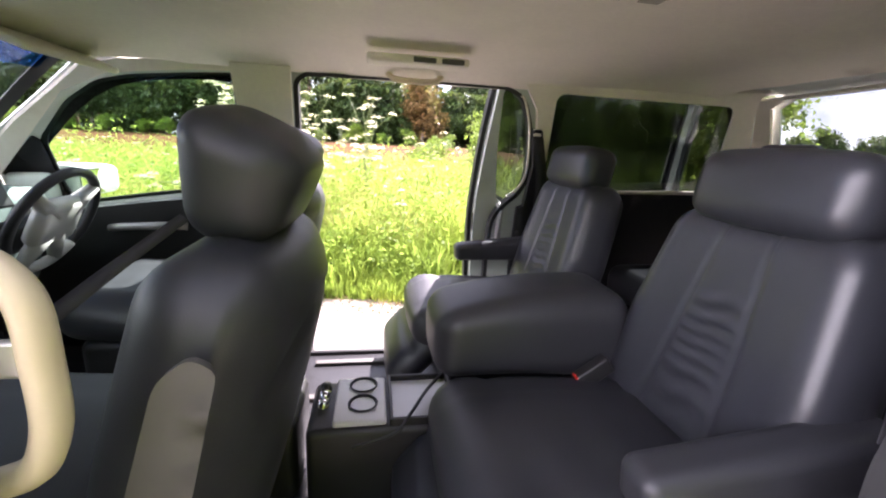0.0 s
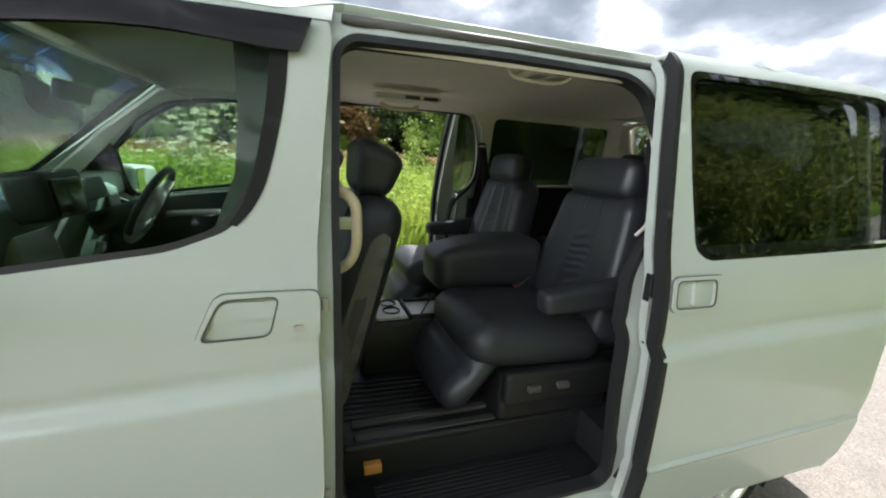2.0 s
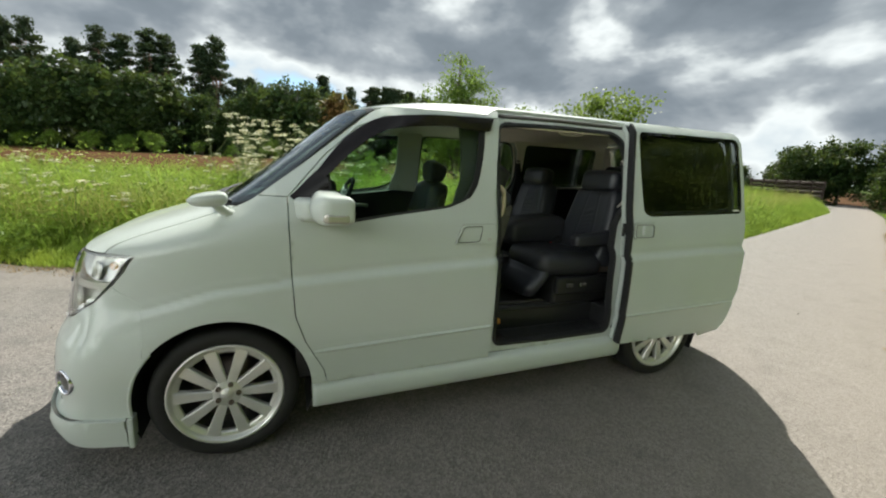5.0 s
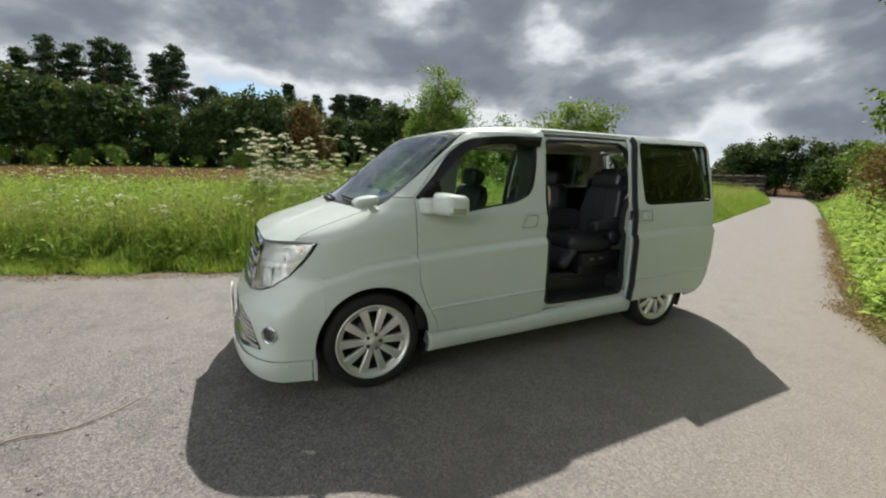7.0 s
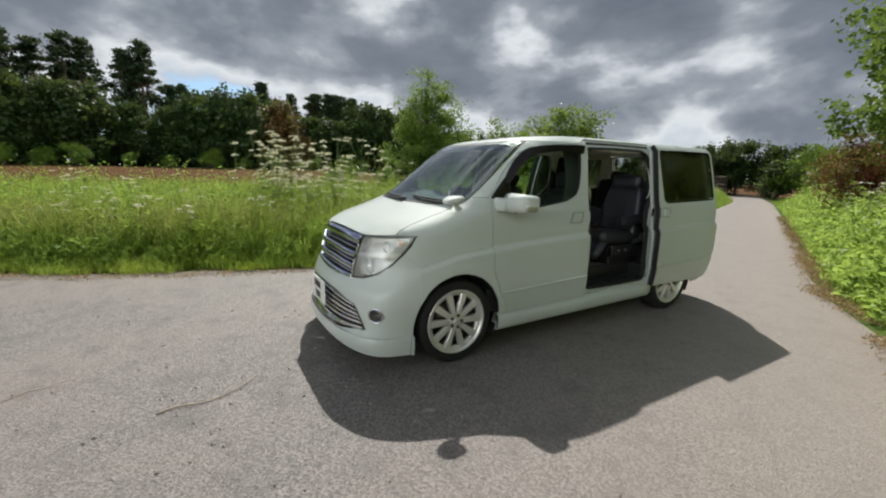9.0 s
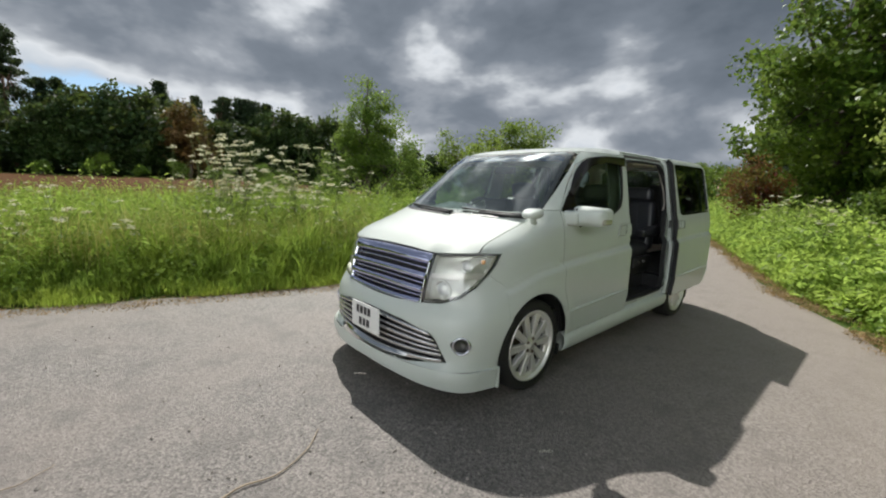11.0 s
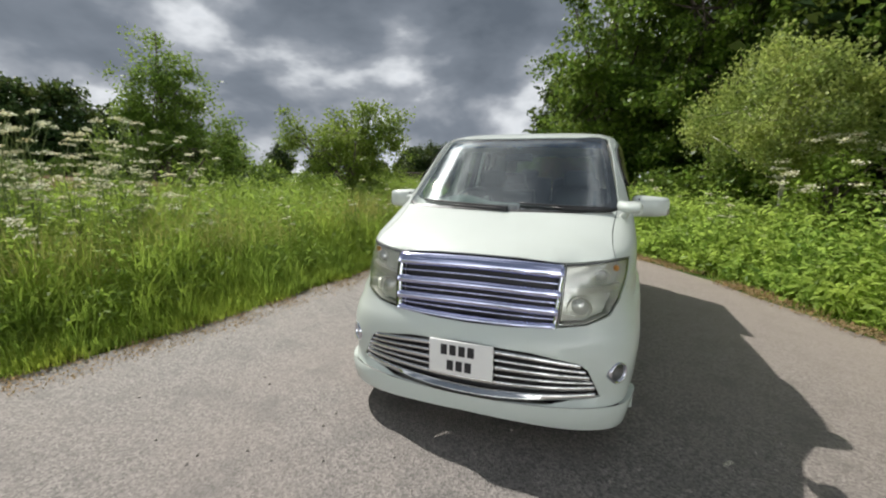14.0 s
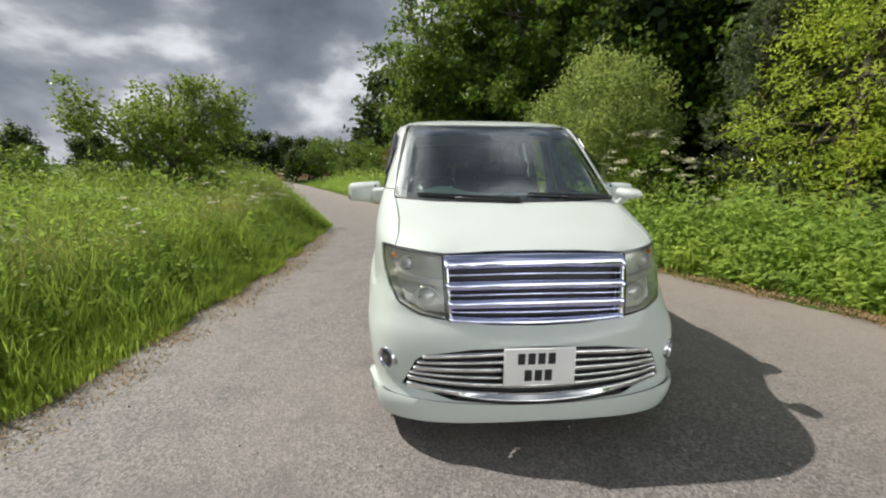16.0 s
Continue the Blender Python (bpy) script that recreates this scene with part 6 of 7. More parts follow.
def patch(x, y, s, seed):
    """A smooth value between 0 and 1 over the ground."""
    return 0.5 + 0.25 * (np.sin(x * s + seed) * np.cos(y * s * 1.3 - seed) + np.sin(x * s * 2.3 - y * s * 1.7 + seed * 2))


def meadow():
    rng = GREEN
    # tall grass behind the tarmac edge
    n = 125000
    x = np.concatenate([rng.uniform(-16, 9, int(n * 0.82)), rng.uniform(9, 34, n - int(n * 0.82))])
    d = np.where(rng.random(n) < 0.42, rng.uniform(0, 1.3, n), rng.exponential(2.0, n))
    d = np.where(d > 9, rng.uniform(0, 9, n), d)
    y = FAR_V(x) - 0.05 + d + 0.26 * np.clip((-x - 2.2) / 1.5, 0, 1)
    rise = np.clip(d / 0.9, 0, 1)
    clump = 0.5 * patch(x, y, 2.1, 1.0) + 0.5 * patch(x, y, 5.3, 2.2)
    h = (0.18 + 0.60 * rise + 0.42 * np.clip((d - 1.0) / 1.8, 0, 1)) * (0.30 + 1.30 * clump) * rng.uniform(0.55, 1.25, n)
    w = rng.uniform(0.006, 0.014, n) * (1 + d * 0.08)
    blade_object("verge_grass", blades(x, y, np.full(n, -0.03), h, w, 1.0, rng), GRASS, "tall bright green meadow grass along the lane")
    n = 30000
    x = np.concatenate([rng.uniform(-16, 9, int(n * 0.8)), rng.uniform(9, 34, n - int(n * 0.8))])
    d = 0.9 + rng.exponential(2.2, n)
    y = FAR_V(x) + d
    h = rng.uniform(0.85, 1.45, n) * (0.75 + 0.4 * patch(x, y, 0.8, 4.0))
    blade_object("seeding_grass", blades(x, y, np.full(n, -0.03), h, rng.uniform(0.005, 0.011, n), 0.6, rng), STRAW, "pale seeding grass stalks in the meadow")
    n = 42000
    x, y = rng.uniform(-34, 40, n), rng.uniform(5, 17, n)
    keep = y > FAR_V(x) + 3
    x, y = x[keep], y[keep]
    n = len(x)
    h = rng.uniform(0.95, 1.6, n)
    blade_object("meadow_grass", blades(x, y, np.full(n, -0.03), h, rng.uniform(0.012, 0.03, n), 0.8, rng), GRASS, "rough meadow grass before the field")
    # short tufts creeping over the tarmac edge
    n = 44000
    x = rng.uniform(-12, 10, n)
    d = rng.uniform(-0.16, 0.36, n)
    keep = patch(x, x * 0.3, 3.1, 2.0) + 0.12 * rng.normal(size=n) > 0.42 - 1.1 * d
    x, d = x[keep], d[keep]
    n = len(x)
    blade_object("edge_tufts", blades(x, FAR_V(x) + d, np.full(n, -0.01), rng.uniform(0.04, 0.17, n) * (1 + np.clip(d * 2, -0.5, 0.5)), rng.uniform(0.005, 0.011, n), 1.3, rng), MOWN, "short bright grass tufts on the tarmac edge")
    # grass on the wooded side
    n = 26000
    x = rng.uniform(-8, 30, n)
    d = rng.exponential(1.2, n)
    y = NEAR_V(x) - 0.12 - d
    h = (0.10 + 0.40 * np.clip(d / 0.8, 0, 1)) * rng.uniform(0.5, 1.3, n)
    blade_object("bank_grass", blades(x, y, np.full(n, -0.03), h, rng.uniform(0.006, 0.014, n), 1.0, rng), GRASS, "green grass at the foot of the bank")


meadow()


def leaf_cloud(centres, spread, per, size, rng, up=0.35, aspect=0.62, flat=1.0):
    """Leaves gathered round many centres."""
    c = np.repeat(centres, per, 0)
    n = len(c)
    off = rng.normal(size=(n, 3)) * spread
    off[:, 2] *= flat
    p = c + off
    nrm = rng.normal(size=(n, 3))
    nrm[:, 2] += up * 2
    nrm /= np.linalg.norm(nrm, axis=1, keepdims=True)
    return scatter_quads(p, nrm, rng.uniform(0.6, 1.3, n) * size, aspect, rng, 0.12)


def herbs(name, n_plants, xr, edge, sign, depth, tall, material, label, seed, leaf=0.075, aspect=0.5, start=0.12, clumpy=0.0):
    """Broad-leaved plants along an edge."""
    rng = np.random.default_rng(seed)
    x = rng.uniform(*xr, n_plants)
    d = rng.uniform(0.0, 1.0, n_plants) ** 1.2 * depth
    y = edge(x) + sign * (start + d)
    keep = patch(x, y, 2.7, seed) + 0.15 * rng.normal(size=n_plants) > clumpy
    x, y, d = x[keep], y[keep], d[keep]
    n_plants = len(x)
    h = tall * (0.25 + 0.75 * np.clip(d / 0.9, 0, 1)) * (0.55 + 0.75 * patch(x, y, 4.1, seed + 1.0)) * rng.uniform(0.7, 1.2, n_plants)
    per = 16
    t = rng.uniform(0.05, 1.0, (n_plants, per))
    px = np.repeat(x[:, None], per, 1) + rng.normal(size=(n_plants, per)) * 0.085
    py = np.repeat(y[:, None], per, 1) + rng.normal(size=(n_plants, per)) * 0.085
    pz = h[:, None] * t
    p = np.stack([px, py, pz], -1).reshape(-1, 3)
    nrm = rng.normal(size=p.shape) * 0.7
    nrm[:, 2] += 1.0
    nrm /= np.linalg.norm(nrm, axis=1, keepdims=True)
    pts = scatter_quads(p, nrm, rng.uniform(0.6, 1.3, len(p)) * leaf, aspect, rng, 0.15)
    tagged(new(name, quads_mesh(name, pts, material)), label, "undergrowth", kind="stuff")


herbs("nettle_bank", 9500, (-3.0, 24.0), NEAR_V, -1, 3.4, 1.05, NETTLE, "dense leafy nettles and weeds on the bank", 11, 0.115, 0.36, 0.27, 0.22)
herbs("verge_herbs", 15000, (-14.0, 16.0), FAR_V, 1, 5.0, 1.22, HERB, "broad-leaved weeds among the meadow grass", 12, 0.072, 0.36, 0.30, 0.30)
herbs("dock_patches", 1500, (-14.0, 12.0), FAR_V, 1, 3.5, 0.75, NETTLE, "dark green dock and nettle patches in the meadow", 15, 0.15, 0.32, 0.25, 0.60)
herbs("edge_litter", 700, (-8.0, 5.0), FAR_V, -1, 0.34, 0.015, LITTER, "dry leaf litter beside the meadow edge", 14, 0.022)
herbs("verge_litter", 2600, (-3.0, 18.0), NEAR_V, -1, 0.46, 0.05, LITTER, "dry straw-coloured grass along the tarmac edge", 13, 0.050, 0.25, -0.06, 0.36)


def parsley(seed, tall):
    """One cow parsley plant: stalks, feathery leaves and flat white flower heads."""
    rng = random.Random(seed)
    nr = np.random.default_rng(seed)
    plant = new("cow_parsley")
    stalks, heads, leaves = [], [], []
    top = tall
    main = [(0, 0, -0.03), (0.03, 0.01, tall * 0.4), (0.05, 0.03, tall * 0.75)]
    stalks.append(tube(main, [0.008, 0.007, 0.005], 5))
    for k in range(6):
        a, r = rng.uniform(0, 6.28), rng.uniform(0.08, 0.34)
        b = main[1] if k < 3 else main[2]
        z = top * rng.uniform(0.66, 1.08)
        e = (b[0] + r * math.cos(a), b[1] + r * math.sin(a), z)
        stalks.append(tube([b, ((b[0] + e[0]) / 2 + 0.02, (b[1] + e[1]) / 2, (b[2] + z) / 2), e], [0.004, 0.0035, 0.003], 4))
        R = rng.uniform(0.04, 0.085)
        heads.append([])
        for j in range(11):
            aa, rr = rng.uniform(0, 6.28), R * math.sqrt(rng.random())
            c = (e[0] + rr * math.cos(aa), e[1] + rr * math.sin(aa), z + 0.03 - rr * 0.35)
            stalks.append(tube([e, c], [0.0016, 0.0012], 3, False))
            heads[-1].append(c)
    for head in heads:
        c = np.repeat(np.array(head), 7, 0)
        c = c + nr.normal(size=c.shape) * np.array([0.012, 0.012, 0.008])
        nrm = nr.normal(size=c.shape) * 0.3 + np.array([0, 0, 1.0])
        nrm /= np.linalg.norm(nrm, axis=1, keepdims=True)
        bloom = new("flower_head", quads_mesh("flower_head", scatter_quads(c, nrm, nr.uniform(0.012, 0.022, len(c)), 1.0, nr), UMBEL))
        bloom.parent = plant
    lp = np.stack([nr.normal(size=60) * 0.16, nr.normal(size=60) * 0.16, nr.uniform(0.1, tall * 0.6, 60)], -1)
    ln = nr.normal(size=lp.shape) * 0.6 + np.array([0, 0, 1.0])
    ln /= np.linalg.norm(ln, axis=1, keepdims=True)
    leaf = scatter_quads(lp, ln, nr.uniform(0.04, 0.10, 60), 0.35, nr, 0.1)
    part("stalks", join(*stalks), STEM, plant)
    ob = new("leaves", quads_mesh("leaves", leaf, HERB))
    ob.parent = plant
    return tagged(plant, "cow parsley with flat cream flower heads in the meadow", "wildflower", "cow parsley in the meadow")


kinds = [parsley(30 + k, 1.15 + 0.12 * k) for k in range(5)]
rng_p = random.Random(5)
spots = []
for _ in range(70):
    x = rng_p.uniform(-11, 8)
    spots.append((x, verge_far(x) + 0.7 + rng_p.expovariate(0.6)))
for _ in range(40):
    spots.append((rng_p.gauss(-0.8, 0.9), rng_p.gauss(6.3, 0.7)))
for _ in range(20):
    x = rng_p.uniform(1.0, 14)
    spots.append((x, verge_near(x) - rng_p.uniform(0.8, 2.2)))
for i, (x, y) in enumerate(spots):
    src = kinds[i % 5]
    s = rng_p.uniform(0.75, 1.0) * (1.45 if 70 <= i < 110 else 1.0)
    m = pose(x, y, 0, rng_p.uniform(-6, 6), rng_p.uniform(-6, 6), rng_p.uniform(0, 360)) @ Matrix.Scale(s, 4)
    if i < 5:
        src.matrix_world = m
    else:
        c = copy_thing(src, m)
        c.scale = (s, s, s)


def tree(name, label, seed, tall, trunk_r, crown, clusters, per, spread, leaf, leaf_mat, bark, group="", limbs=9, flat=0.8, up=0.35, aspect=0.62, bare=0.3, lean=(0, 0)):
    """A tree: tapered trunk, limbs, and a crown of many small leaves. crown(u, v, w) gives a place in it."""
    rng = random.Random(seed)
    nr = np.random.default_rng(seed)
    t = new(name)
    pts, rad = [], []
    for k in range(9):
        s = k / 8
        pts.append((lean[0] * s + 0.06 * tall * 0.2 * math.sin(5 * s + seed), lean[1] * s + 0.012 * tall * math.cos(4 * s + seed), tall * 0.92 * s - 0.05))
        rad.append(trunk_r * (1.25 if k == 0 else 1.0) * (1 - 0.9 * s))
    wood = [tube(pts, rad, 9)]
    heads = np.array([crown(rng) for _ in range(clusters)])
    for k in range(limbs):
        h = heads[rng.randrange(clusters)]
        s = bare + (0.9 - bare) * rng.random()
        i = min(7, int(s * 8))
        b = Vector(pts[i]).lerp(Vector(pts[i + 1]), s * 8 - i)
        e = b.lerp(Vector(h), 0.92)
        mid = b.lerp(e, 0.5) + Vector((0, 0, -0.03 * tall * rng.random()))
        r = trunk_r * (1 - s) * 0.55 + 0.012
        wood.append(tube([b, mid, e], [r, r * 0.6, r * 0.2], 6))
        for _ in range(2):
            h2 = heads[rng.randrange(clusters)]
            if (Vector(h2) - mid).length < 0.35 * tall:
                wood.append(tube([mid, mid.lerp(Vector(h2), 0.9)], [r * 0.45, r * 0.12], 5))
    part("trunk", join(*wood), bark, t)
    pts_l = leaf_cloud(heads, spread, per, leaf, nr, up, aspect, flat)
    ob = new("crown", quads_mesh("crown", pts_l, leaf_mat))
    ob.parent = t
    return tagged(t, label, "tree", group)


def ball(cx, cy, cz, rx, ry, rz, hollow=0.55):
    """Places in an uneven rounded crown, most of them near its outside."""
    def pick(rng):
        while True:
            d = Vector((rng.gauss(0, 1), rng.gauss(0, 1), rng.gauss(0, 1))).normalized()
            k = hollow + (1 - hollow) * rng.random() ** 0.6
            w = 0.82 + 0.30 * noise.noise(d * 1.9 + Vector((cx, cy, cz)))
            return (cx + d.x * rx * k * w, cy + d.y * ry * k * w, cz + d.z * rz * k * w)
    return pick


def bunches(pick, seed, count, loose):
    """Gathers a crown into separate boughs, with shade and gaps between them."""
    r0 = random.Random(seed)
    seats = [pick(r0) for _ in range(count)]

    def choose(rng):
        c = rng.choice(seats)
        return (c[0] + rng.gauss(0, loose), c[1] + rng.gauss(0, loose), c[2] + rng.gauss(0, loose * 0.7))
    return choose


def clumps(seed, tall, low, radius, count, loose=0.16):
    """Places in the separate clumps of foliage of an open tree, with air between them."""
    r0 = random.Random(seed)
    seats = []
    for k in range(count):
        s = low + (1 - low) * (k + r0.random()) / count
        q = radius * (1.0 - 0.92 * ((s - low) / (1 - low)) ** 1.25) * r0.uniform(0.35, 1.1)
        an = 2.4 * k + r0.uniform(-0.5, 0.5)
        seats.append((q * math.cos(an), q * math.sin(an), tall * s))

    def pick(rng):
        c = rng.choice(seats)
        w = radius * loose * 2 * (1.2 - 0.8 * c[2] / tall)
        return (c[0] + rng.gauss(0, w), c[1] + rng.gauss(0, w), c[2] + rng.gauss(0, w * 0.38))
    return pick


def lobes(*parts_):
    """A crown of several rounded lobes."""
    picks = [ball(*p) for p in parts_]
    weights = [p[3] * p[4] * p[5] for p in parts_]
    return lambda rng: rng.choices(picks, weights)[0](rng)


def tiers(tall, low, radius, power=0.9, count=12):
    """Places on the whorled boughs of a conifer."""
    def pick(rng):
        k = rng.randrange(count)
        s = low + (1 - low) * (k + 0.3 * rng.random()) / count
        r = radius * (1 - s) ** power / (1 - low) ** power + 0.03
        a = 2.4 * k + 6.283 * rng.randrange(7) / 7 + rng.gauss(0, 0.22)
        q = r * rng.random() ** 0.6
        return (q * math.cos(a), q * math.sin(a), tall * s - 0.18 * q)
    return pick


def put(ob, x, y, s=1.0, turn=0.0):
    ob.matrix_world = pose(x, y, rise(x, y), 0, 0, turn) @ Matrix.Scale(s, 4)
    ob.scale = (s, s, s)
    return ob


def again(ob, x, y, s, turn):
    c = copy_thing(ob, pose(x, y, rise(x, y), 0, 0, turn))
    c.scale = (s, s, s)
    return c


# the single trees on the meadow side
ash = tree("ash_tree", "young upright ash tree with feathery green crown", 21, 6.4, 0.09, bunches(lobes((0, 0, 3.0, 1.3, 1.3, 1.8, 0.2), (0.0, 0, 4.9, 0.95, 0.95, 1.7, 0.05), (-0.5, 0.2, 4.1, 0.8, 0.8, 1.4, 0.1), (0.6, -0.3, 3.9, 0.85, 0.85, 1.4, 0.1), (1.3, -0.9, 2.3, 1.1, 1.1, 1.4, 0.3), (-0.9, 0.4, 2.2, 0.8, 0.8, 1.3, 0.3)), 5, 110, 0.20), 420, 40, 0.16, 0.13, ASH_LEAF, BARK, limbs=22, aspect=0.45, bare=0.1)
put(ash, 5.5, 12.7)
thorn = tree("hawthorn_tree", "spreading hawthorn with loose green branches by the verge", 22, 3.6, 0.11, bunches(lobes((0.0, 0, 2.1, 1.6, 1.4, 0.85, 0.3), (-1.3, 0.2, 2.6, 1.0, 0.9, 0.55, 0.2), (0.9, -0.5, 3.1, 1.1, 0.8, 0.55, 0.2), (1.6, 0.0, 2.3, 0.8, 0.8, 0.5, 0.2), (0.2, 0.2, 1.2, 1.3, 1.2, 0.8, 0.3), (0.1, 0.0, 2.5, 1.2, 1.1, 0.9, 0.1)), 6, 88, 0.19), 480, 40, 0.12, 0.09, THORN_LEAF, BARK, limbs=30, bare=0.25)
put(thorn, 6.3, 6.2, 1.0, -50)

# the wood behind the field
pines = [tree("pine_tree", "tall dark pine behind the ploughed field", 40 + k, 13.0, 0.22, clumps(90 + k, 13.4, 0.22 + 0.06 * k, 2.8 - 0.3 * k, 30, 0.12), 300, 22, 0.24, 0.40, PINE_LEAF, PINE_BARK, "pines of the far wood", limbs=24, flat=0.55, bare=0.4, aspect=0.4) for k in range(3)]
broads = [tree("woodland_tree", "dark leafy tree at the edge of the wood", 50 + k, 9.0, 0.22, bunches(lobes((0, 0, 6.0, 2.6, 2.6, 3.0, 0.35), (1.7, 0.3, 4.2, 2.2, 2.2, 2.4, 0.35), (-1.8, 0, 3.8, 2.3, 2.3, 2.5, 0.35), (0.2, -1.2, 2.0, 2.8, 2.0, 2.0, 0.3), (0.5, 0.8, 8.0, 1.3, 1.3, 1.1, 0.3)), 50 + k, 58, 0.42), 320, 20, 0.42, 0.50, RUST_LEAF if k == 2 else WOOD_LEAF, BARK, "leafy trees of the far wood", limbs=10) for k in range(3)]
spruce = tree("spruce_tree", "dark pointed spruce in the far wood", 60, 10.0, 0.18, tiers(10.0, 0.08, 2.2, 0.8, 22), 330, 22, 0.24, 0.36, PINE_LEAF, BARK, "spruces of the far wood", limbs=8, flat=0.6, aspect=0.4)
rng_w = random.Random(17)
first = {}


def wood_tree(ob, x, y, s):
    turn = rng_w.uniform(0, 360)
    if ob.name not in first:
        first[ob.name] = True
        put(ob, x, y, s, turn)
    else:
        again(ob, x, y, s, turn)


# x, y, kind and height of each tree
for x, y, k, h in ((-37, 52, 0, 12), (-33, 54, 1, 12.5), (-29.5, 52, 0, 11.5), (-26.5, 55, 1, 12.6), (-23.8, 52.6, 0, 12.2), (-21.0, 55, 2, 11.6), (-18.5, 54.1, 0, 12.6), (-16.6, 55, 1, 12.4), (-14.3, 55.3, 0, 13.4), (-12.6, 55.6, 1, 13.0), (-9.4, 56, 2, 12.8), (-7.6, 56.4, 1, 13.8), (-4.0, 56.2, 2, 9.8), (8.1, 55, 1, 9.6), (10.5, 54.4, 0, 9.8), (12.5, 54, 2, 10.2), (14.2, 53, 1, 9.8), (17.7, 52.2, 2, 9.4)):
    wood_tree(pines[k], x, y, h / 13.7)
for x, y, s in ((4.6, 55.4, 1.07), (11.3, 55, 1.0), (13.4, 53.6, 1.0), (15.5, 53, 0.98), (16.6, 55, 0.95), (20.0, 53, 0.92), (-5.2, 57, 0.95), (6.5, 57, 0.9)):
    wood_tree(spruce, x, y, s)
for x, y, k, h in ((-44, 50, 1, 8.5), (-38, 49, 0, 8.5), (-33, 49, 1, 8.4), (-28, 48, 0, 8.2), (-24, 49, 1, 7.6), (-21, 47, 0, 8.2), (-17.6, 47.1, 0, 8.3), (-15.2, 47.6, 1, 7.8), (-12.2, 48.3, 0, 8.1), (-9.0, 50, 1, 6.4), (-5.6, 49.4, 1, 6.2), (-1.9, 49.2, 0, 8.6), (1.2, 49.1, 1, 8.7), (5.8, 47.8, 2, 7.5), (3.5, 52, 0, 8.3), (9.0, 50, 1, 6.5), (12.5, 50, 0, 6.6), (15.8, 51, 1, 9.2), (18.5, 50.5, 0, 9.2), (21.8, 49.9, 1, 9.4), (25, 49, 0, 8.2), (28.5, 46, 1, 7.4), (31.5, 44, 0, 6.8), (34.5, 41.5, 1, 6.2)):
    wood_tree(broads[k], x, y, h / 9.0)

for k in range(26):
    x = -46 + 3.3 * k
    c = again(broads[k % 2], x, 57.5 - 0.007 * max(0.0, x) ** 2, rng_w.uniform(0.55, 0.72), rng_w.uniform(0, 360))
    c.location.z -= 1.6
# the wooded bank beside and behind the van
syc = tree("sycamore_tree", "large sycamore with dense green crown over the lane", 71, 10.5, 0.26, bunches(lobes((0, 0, 6.3, 3.1, 3.1, 3.4, 0.5), (-1.4, 0.8, 4.2, 2.2, 2.2, 2.4, 0.5), (1.4, -0.6, 4.0, 2.6, 2.6, 2.8, 0.5), (0, 0.2, 8.8, 2.0, 2.0, 1.8, 0.4), (-0.6, 0.2, 2.6, 2.2, 2.2, 1.5, 0.4)), 8, 105, 0.36), 620, 42, 0.20, 0.19, OAK_LEAF, BARK, "", limbs=24)
put(syc, 15.9, -0.9, 1.12)
syc_6 = again(syc, 12.8, -4.4, 1.0, 190)
syc_2 = again(syc, 16.5, -5.2, 1.15, 130)
syc_3 = again(syc, 11.2, -7.2, 1.2, 230)
syc_4 = again(syc, 6.0, -10.5, 1.1, 60)
syc_5 = again(syc, 22, -2.5, 0.95, 300)
birch = tree("birch_tree", "pale green drooping birch on the bank", 72, 4.3, 0.06, bunches(lobes((0, 0, 3.1, 1.55, 1.45, 0.95, 0.45), (-1.1, 0.3, 2.55, 0.85, 0.8, 0.85, 0.4), (1.1, -0.2, 2.65, 0.9, 0.9, 0.9, 0.4), (0.2, 1.2, 2.45, 0.9, 0.8, 0.8, 0.4), (0, 0, 2.1, 1.3, 1.3, 0.6, 0.2), (-0.2, -1.2, 2.5, 0.9, 0.8, 0.8, 0.4), (0, 0, 3.65, 0.95, 0.9, 0.45, 0.3)), 12, 120, 0.16), 520, 50, 0.10, 0.072, BIRCH_LEAF, plain("birch_bark", (0.55, 0.52, 0.47), 0.8, vary=0.4, scale=8), limbs=30, flat=1.5, up=0.1, bare=0.4)
put(birch, 5.7, -4.05)
grey_pine = tree("grey_pine_tree", "bushy grey-green pine among the bank trees", 73, 6.5, 0.10, tiers(6.5, 0.06, 1.7, 0.8, 13), 330, 34, 0.13, 0.12, FIR_LEAF, BARK, limbs=20, flat=0.8, aspect=0.3)
put(grey_pine, 4.5, -7.0)
larch = tree("larch_tree", "bright yellow-green larch with layered boughs", 74, 7.5, 0.12, tiers(7.5, 0.10, 2.7, 0.8, 19), 640, 46, 0.16, 0.10, LARCH_LEAF, BARK, limbs=34, flat=0.6, aspect=0.35, bare=0.15)
put(larch, 2.9, -7.6)
elder = tree("elder_bush", "elder bush with cream blossom heads on the bank", 75, 2.2, 0.04, ball(0, 0, 1.25, 0.75, 0.7, 0.9, 0.4), 90, 28, 0.10, 0.075, HERB, BARK, limbs=12)
put(elder, 4.0, -4.2)
nr_e = np.random.default_rng(9)
fl = np.array([(0.84 * math.cos(a) * math.sin(b), 0.80 * math.sin(a) * math.sin(b), 1.32 + 0.92 * math.cos(b)) for a, b in zip(nr_e.uniform(0, 6.28, 46), nr_e.uniform(0.2, 1.9, 46))])
ob = new("blossom", quads_mesh("blossom", leaf_cloud(fl, 0.055, 44, 0.036, nr_e, 1.5, 1.0, 0.3), UMBEL))
ob.parent = elder
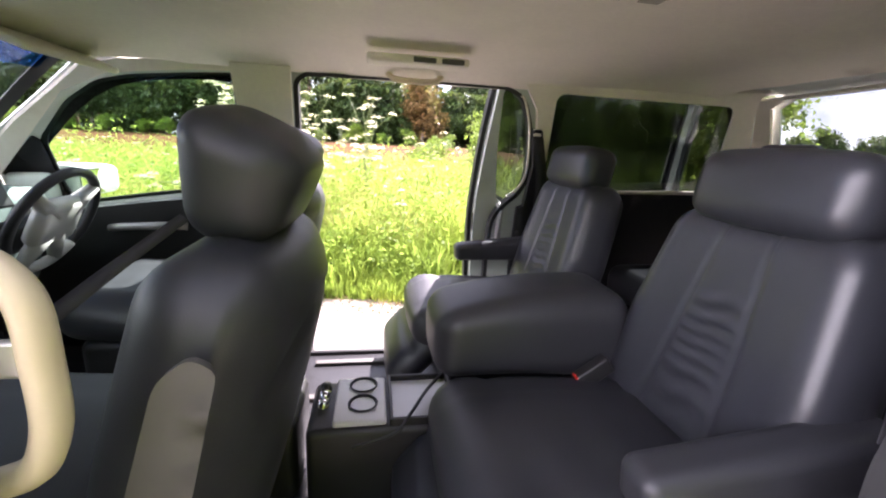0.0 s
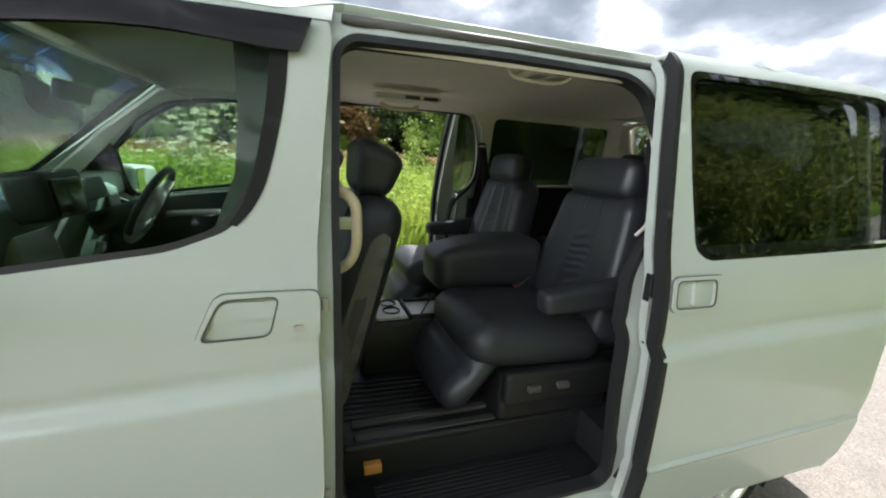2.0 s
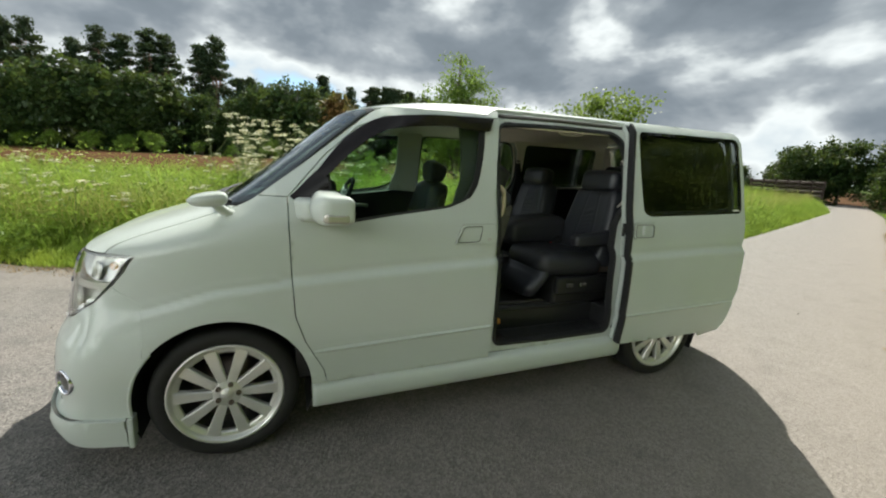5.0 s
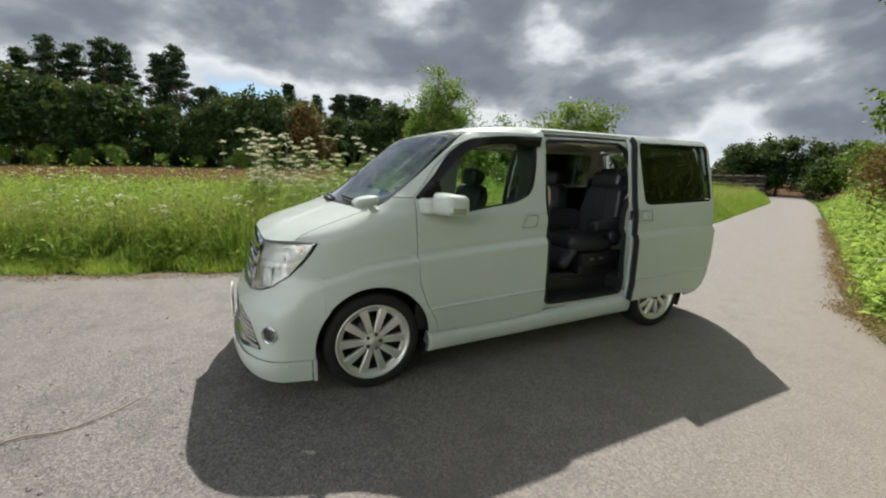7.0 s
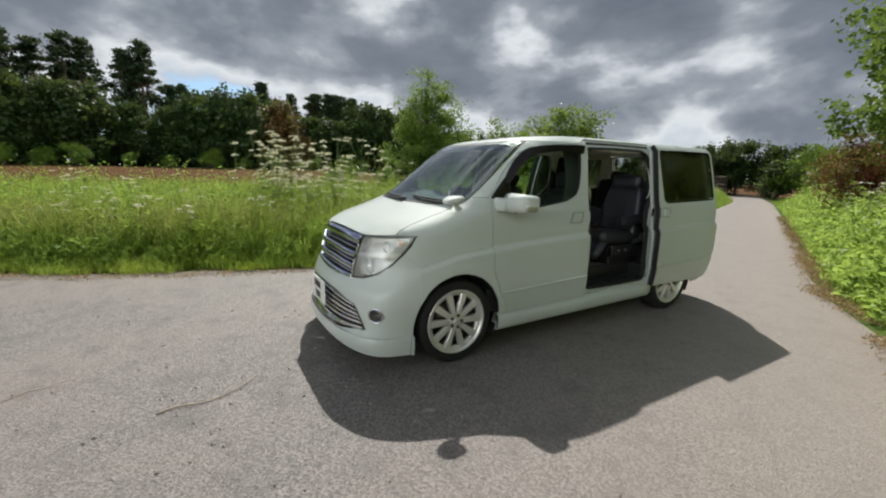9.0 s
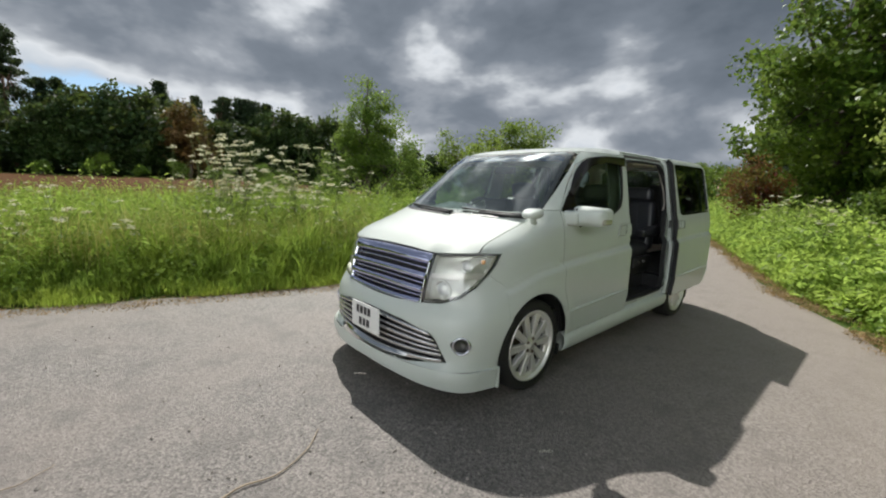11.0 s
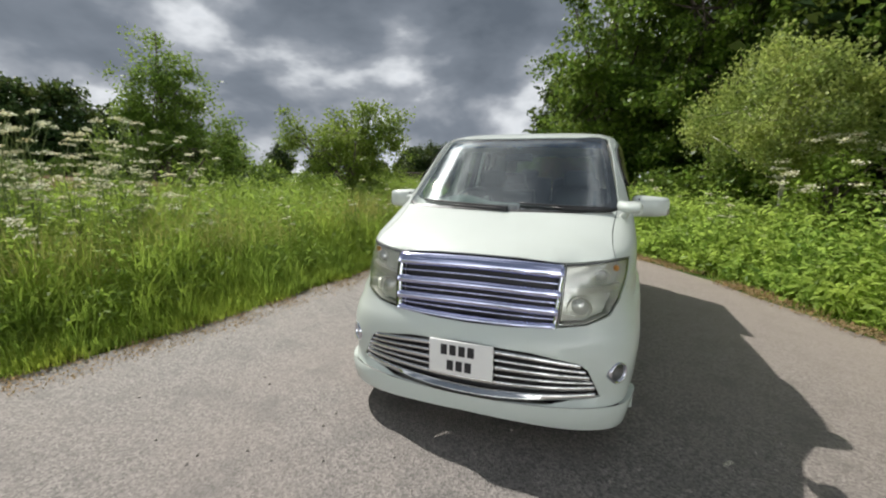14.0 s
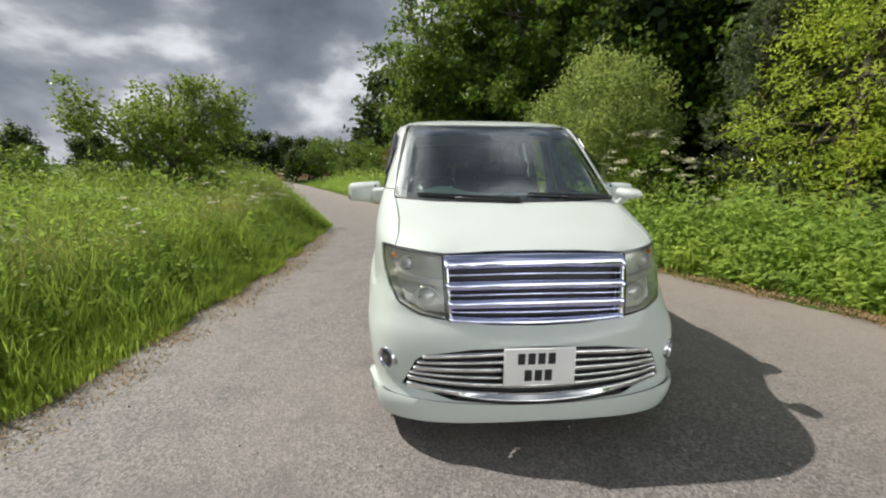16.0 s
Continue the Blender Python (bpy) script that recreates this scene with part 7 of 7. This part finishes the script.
red = tree("copper_shrub", "dark red leaved shrub beneath the sycamore", 76, 3.4, 0.06, ball(0, 0, 2.1, 1.2, 1.2, 1.3, 0.3), 120, 32, 0.17, 0.11, RED_LEAF, BARK, limbs=10)
put(red, 12.8, 0.7, 0.85)
bush = tree("hedge_bush", "dense green roadside bush", 77, 3.4, 0.07, bunches(lobes((0, 0, 1.7, 1.7, 1.7, 1.6, 0.4), (1.1, 0.3, 1.1, 1.3, 1.3, 1.2, 0.4), (-1.1, 0.2, 1.0, 1.3, 1.2, 1.1, 0.4)), 9, 44, 0.20), 200, 26, 0.21, 0.17, OAK_LEAF, BARK, "roadside bushes", limbs=8)
put(bush, 19.5, 1.5, 0.9, 20)
for x, y, s, r in ((24, 3.5, 1.0, 100), (29, 6.0, 1.1, 200), (34, 8.5, 1.2, 300), (8.5, -4.6, 0.9, 45), (13.5, -3.6, 0.8, 190), (9.5, -2.4, 0.55, 120)):
    again(bush, x, y, s, r)
# shrubs along the foot of the far wood, and the dark trees behind the bank
for k in range(24):
    again(bush, -46 + 2.9 * k + rng_w.uniform(-1, 1), 44.5 + rng_w.uniform(-1, 1) - 0.02 * max(0.0, 2.9 * k - 50) ** 1.3, rng_w.uniform(0.35, 0.6), rng_w.uniform(0, 360))
for x, y, k, s in ((9.5, -11.5, 0, 1.15), (14.5, -11, 1, 1.25), (5.0, -14.0, 1, 1.2), (20, -9, 0, 1.2), (1.0, -13.5, 0, 1.1), (24, -5, 1, 1.0), (29, -1, 0, 1.0), (35, 2, 1, 1.1), (8.8, -7.2, 1, 0.8)):
    wood_tree(broads[k], x, y, s)
for x, y, k, h in ((37.0, 17.6, 0, 4.6), (38.5, 15.4, 1, 4.9), (39.5, 13.0, 0, 4.6), (40.5, 11.0, 1, 4.4), (36.0, 21.5, 1, 3.0), (42, 18, 0, 5.2), (37, 25, 0, 3.6), (41, 27, 1, 4.2), (45, 22, 1, 5.0), (36.5, 30, 1, 4.0), (36, 35, 0, 5.0), (44, 34, 0, 5.2), (35, 11.0, 0, 3.2)):
    wood_tree(broads[k], x, y, h / 9.0)
# the trees on the other side of the lane end, which glass and paint mirror
for x, y, s, r in ((-26, -17, 2.3, 20), (-20.5, -18.5, 2.5, 150), (-15.5, -17.0, 2.2, 250), (-11.5, -16.0, 2.4, 330), (-8, -15.5, 2.1, 60), (-4.5, -16, 2.4, 110), (-1, -15.5, 2.2, 210), (2.5, -15, 2.3, 280), (6, -15.5, 2.5, 20), (10, -16, 2.6, 300), (-31, -12, 2.0, 200), (-34, -4, 1.9, 80), (-36, 5, 1.9, 140)):
    again(bush, x, y, s, r)
for x, y, s, r in ((6.9, 12.6, 0.62, 40), (8.6, 11.6, 0.62, 130), (4.2, 13.6, 0.5, 220), (10.4, 11.0, 0.5, 310), (2.6, 15.5, 0.55, 75)):
    again(bush, x, y, s, r)

# far hedge line along the lane, with a dark fence
fence = new("field_fence")
tagged(fence, "dark wooden rail fence beyond the bend", "fence")
for k in range(7):
    x, y = 29.0 + 0.64 * k, 15.8 - 0.38 * k
    part("post", block(x - 0.07, x + 0.07, y - 0.07, y + 0.07, -0.05, 1.72, 0.02), FENCE_WOOD, fence)
    if k < 6:
        for z in (0.35, 0.66, 0.97, 1.28, 1.55):
            part("rail", tube([(x, y, z), (x + 0.64, y - 0.38, z)], 0.12, 4), FENCE_WOOD, fence)

# ---- loose things on the road ----
def twig(pts, r, name="twig"):
    smooth = curve_through(pts, 8)
    rr = [r * (1 - 0.6 * k / len(smooth)) for k in range(len(smooth))]
    t = thing(name, *tube([tuple(p) for p in smooth], rr, 6), TWIG)
    return tagged(t, "thin dry twig lying on the tarmac", "twig", "twigs on the lane")


twig([(-3.53, -0.63, 0.010), (-3.42, -0.60, 0.012), (-3.25, -0.62, 0.010), (-3.05, -0.52, 0.011), (-2.92, -0.38, 0.010)], 0.006)
twig([(-4.40, 0.0, 0.010), (-4.3, 0.08, 0.012), (-4.22, 0.09, 0.010), (-4.1, 0.17, 0.010)], 0.004)
nr_s = np.random.default_rng(4)
stones, faces_s = [], []
for k in range(700):
    if k < 420:
        x, y = nr_s.normal(-3.0, 0.8), nr_s.normal(-0.2, 1.3)
    else:
        x = nr_s.uniform(-7, 12)
        y = nr_s.uniform(verge_near(x), verge_far(x))
    s = 0.004 + 0.010 * nr_s.random() ** 3
    k0 = len(stones)
    o = nr_s.uniform(0.7, 1.3, 6)
    for (dx, dy, dz), q in zip(((1, 0, 0), (0, 1, 0), (-1, 0, 0), (0, -1, 0), (0, 0, 0.7), (0, 0, -0.7)), o):
        stones.append((x + dx * s * q, y + dy * s * q, s * 0.4 + dz * s * q))
    for a, b in ((0, 1), (1, 2), (2, 3), (3, 0)):
        faces_s += [(k0 + a, k0 + b, k0 + 4), (k0 + b, k0 + a, k0 + 5)]
tagged(thing("loose_grit", stones, faces_s, PEBBLE, False), "loose pale stones scattered on the tarmac", "gravel", kind="stuff")
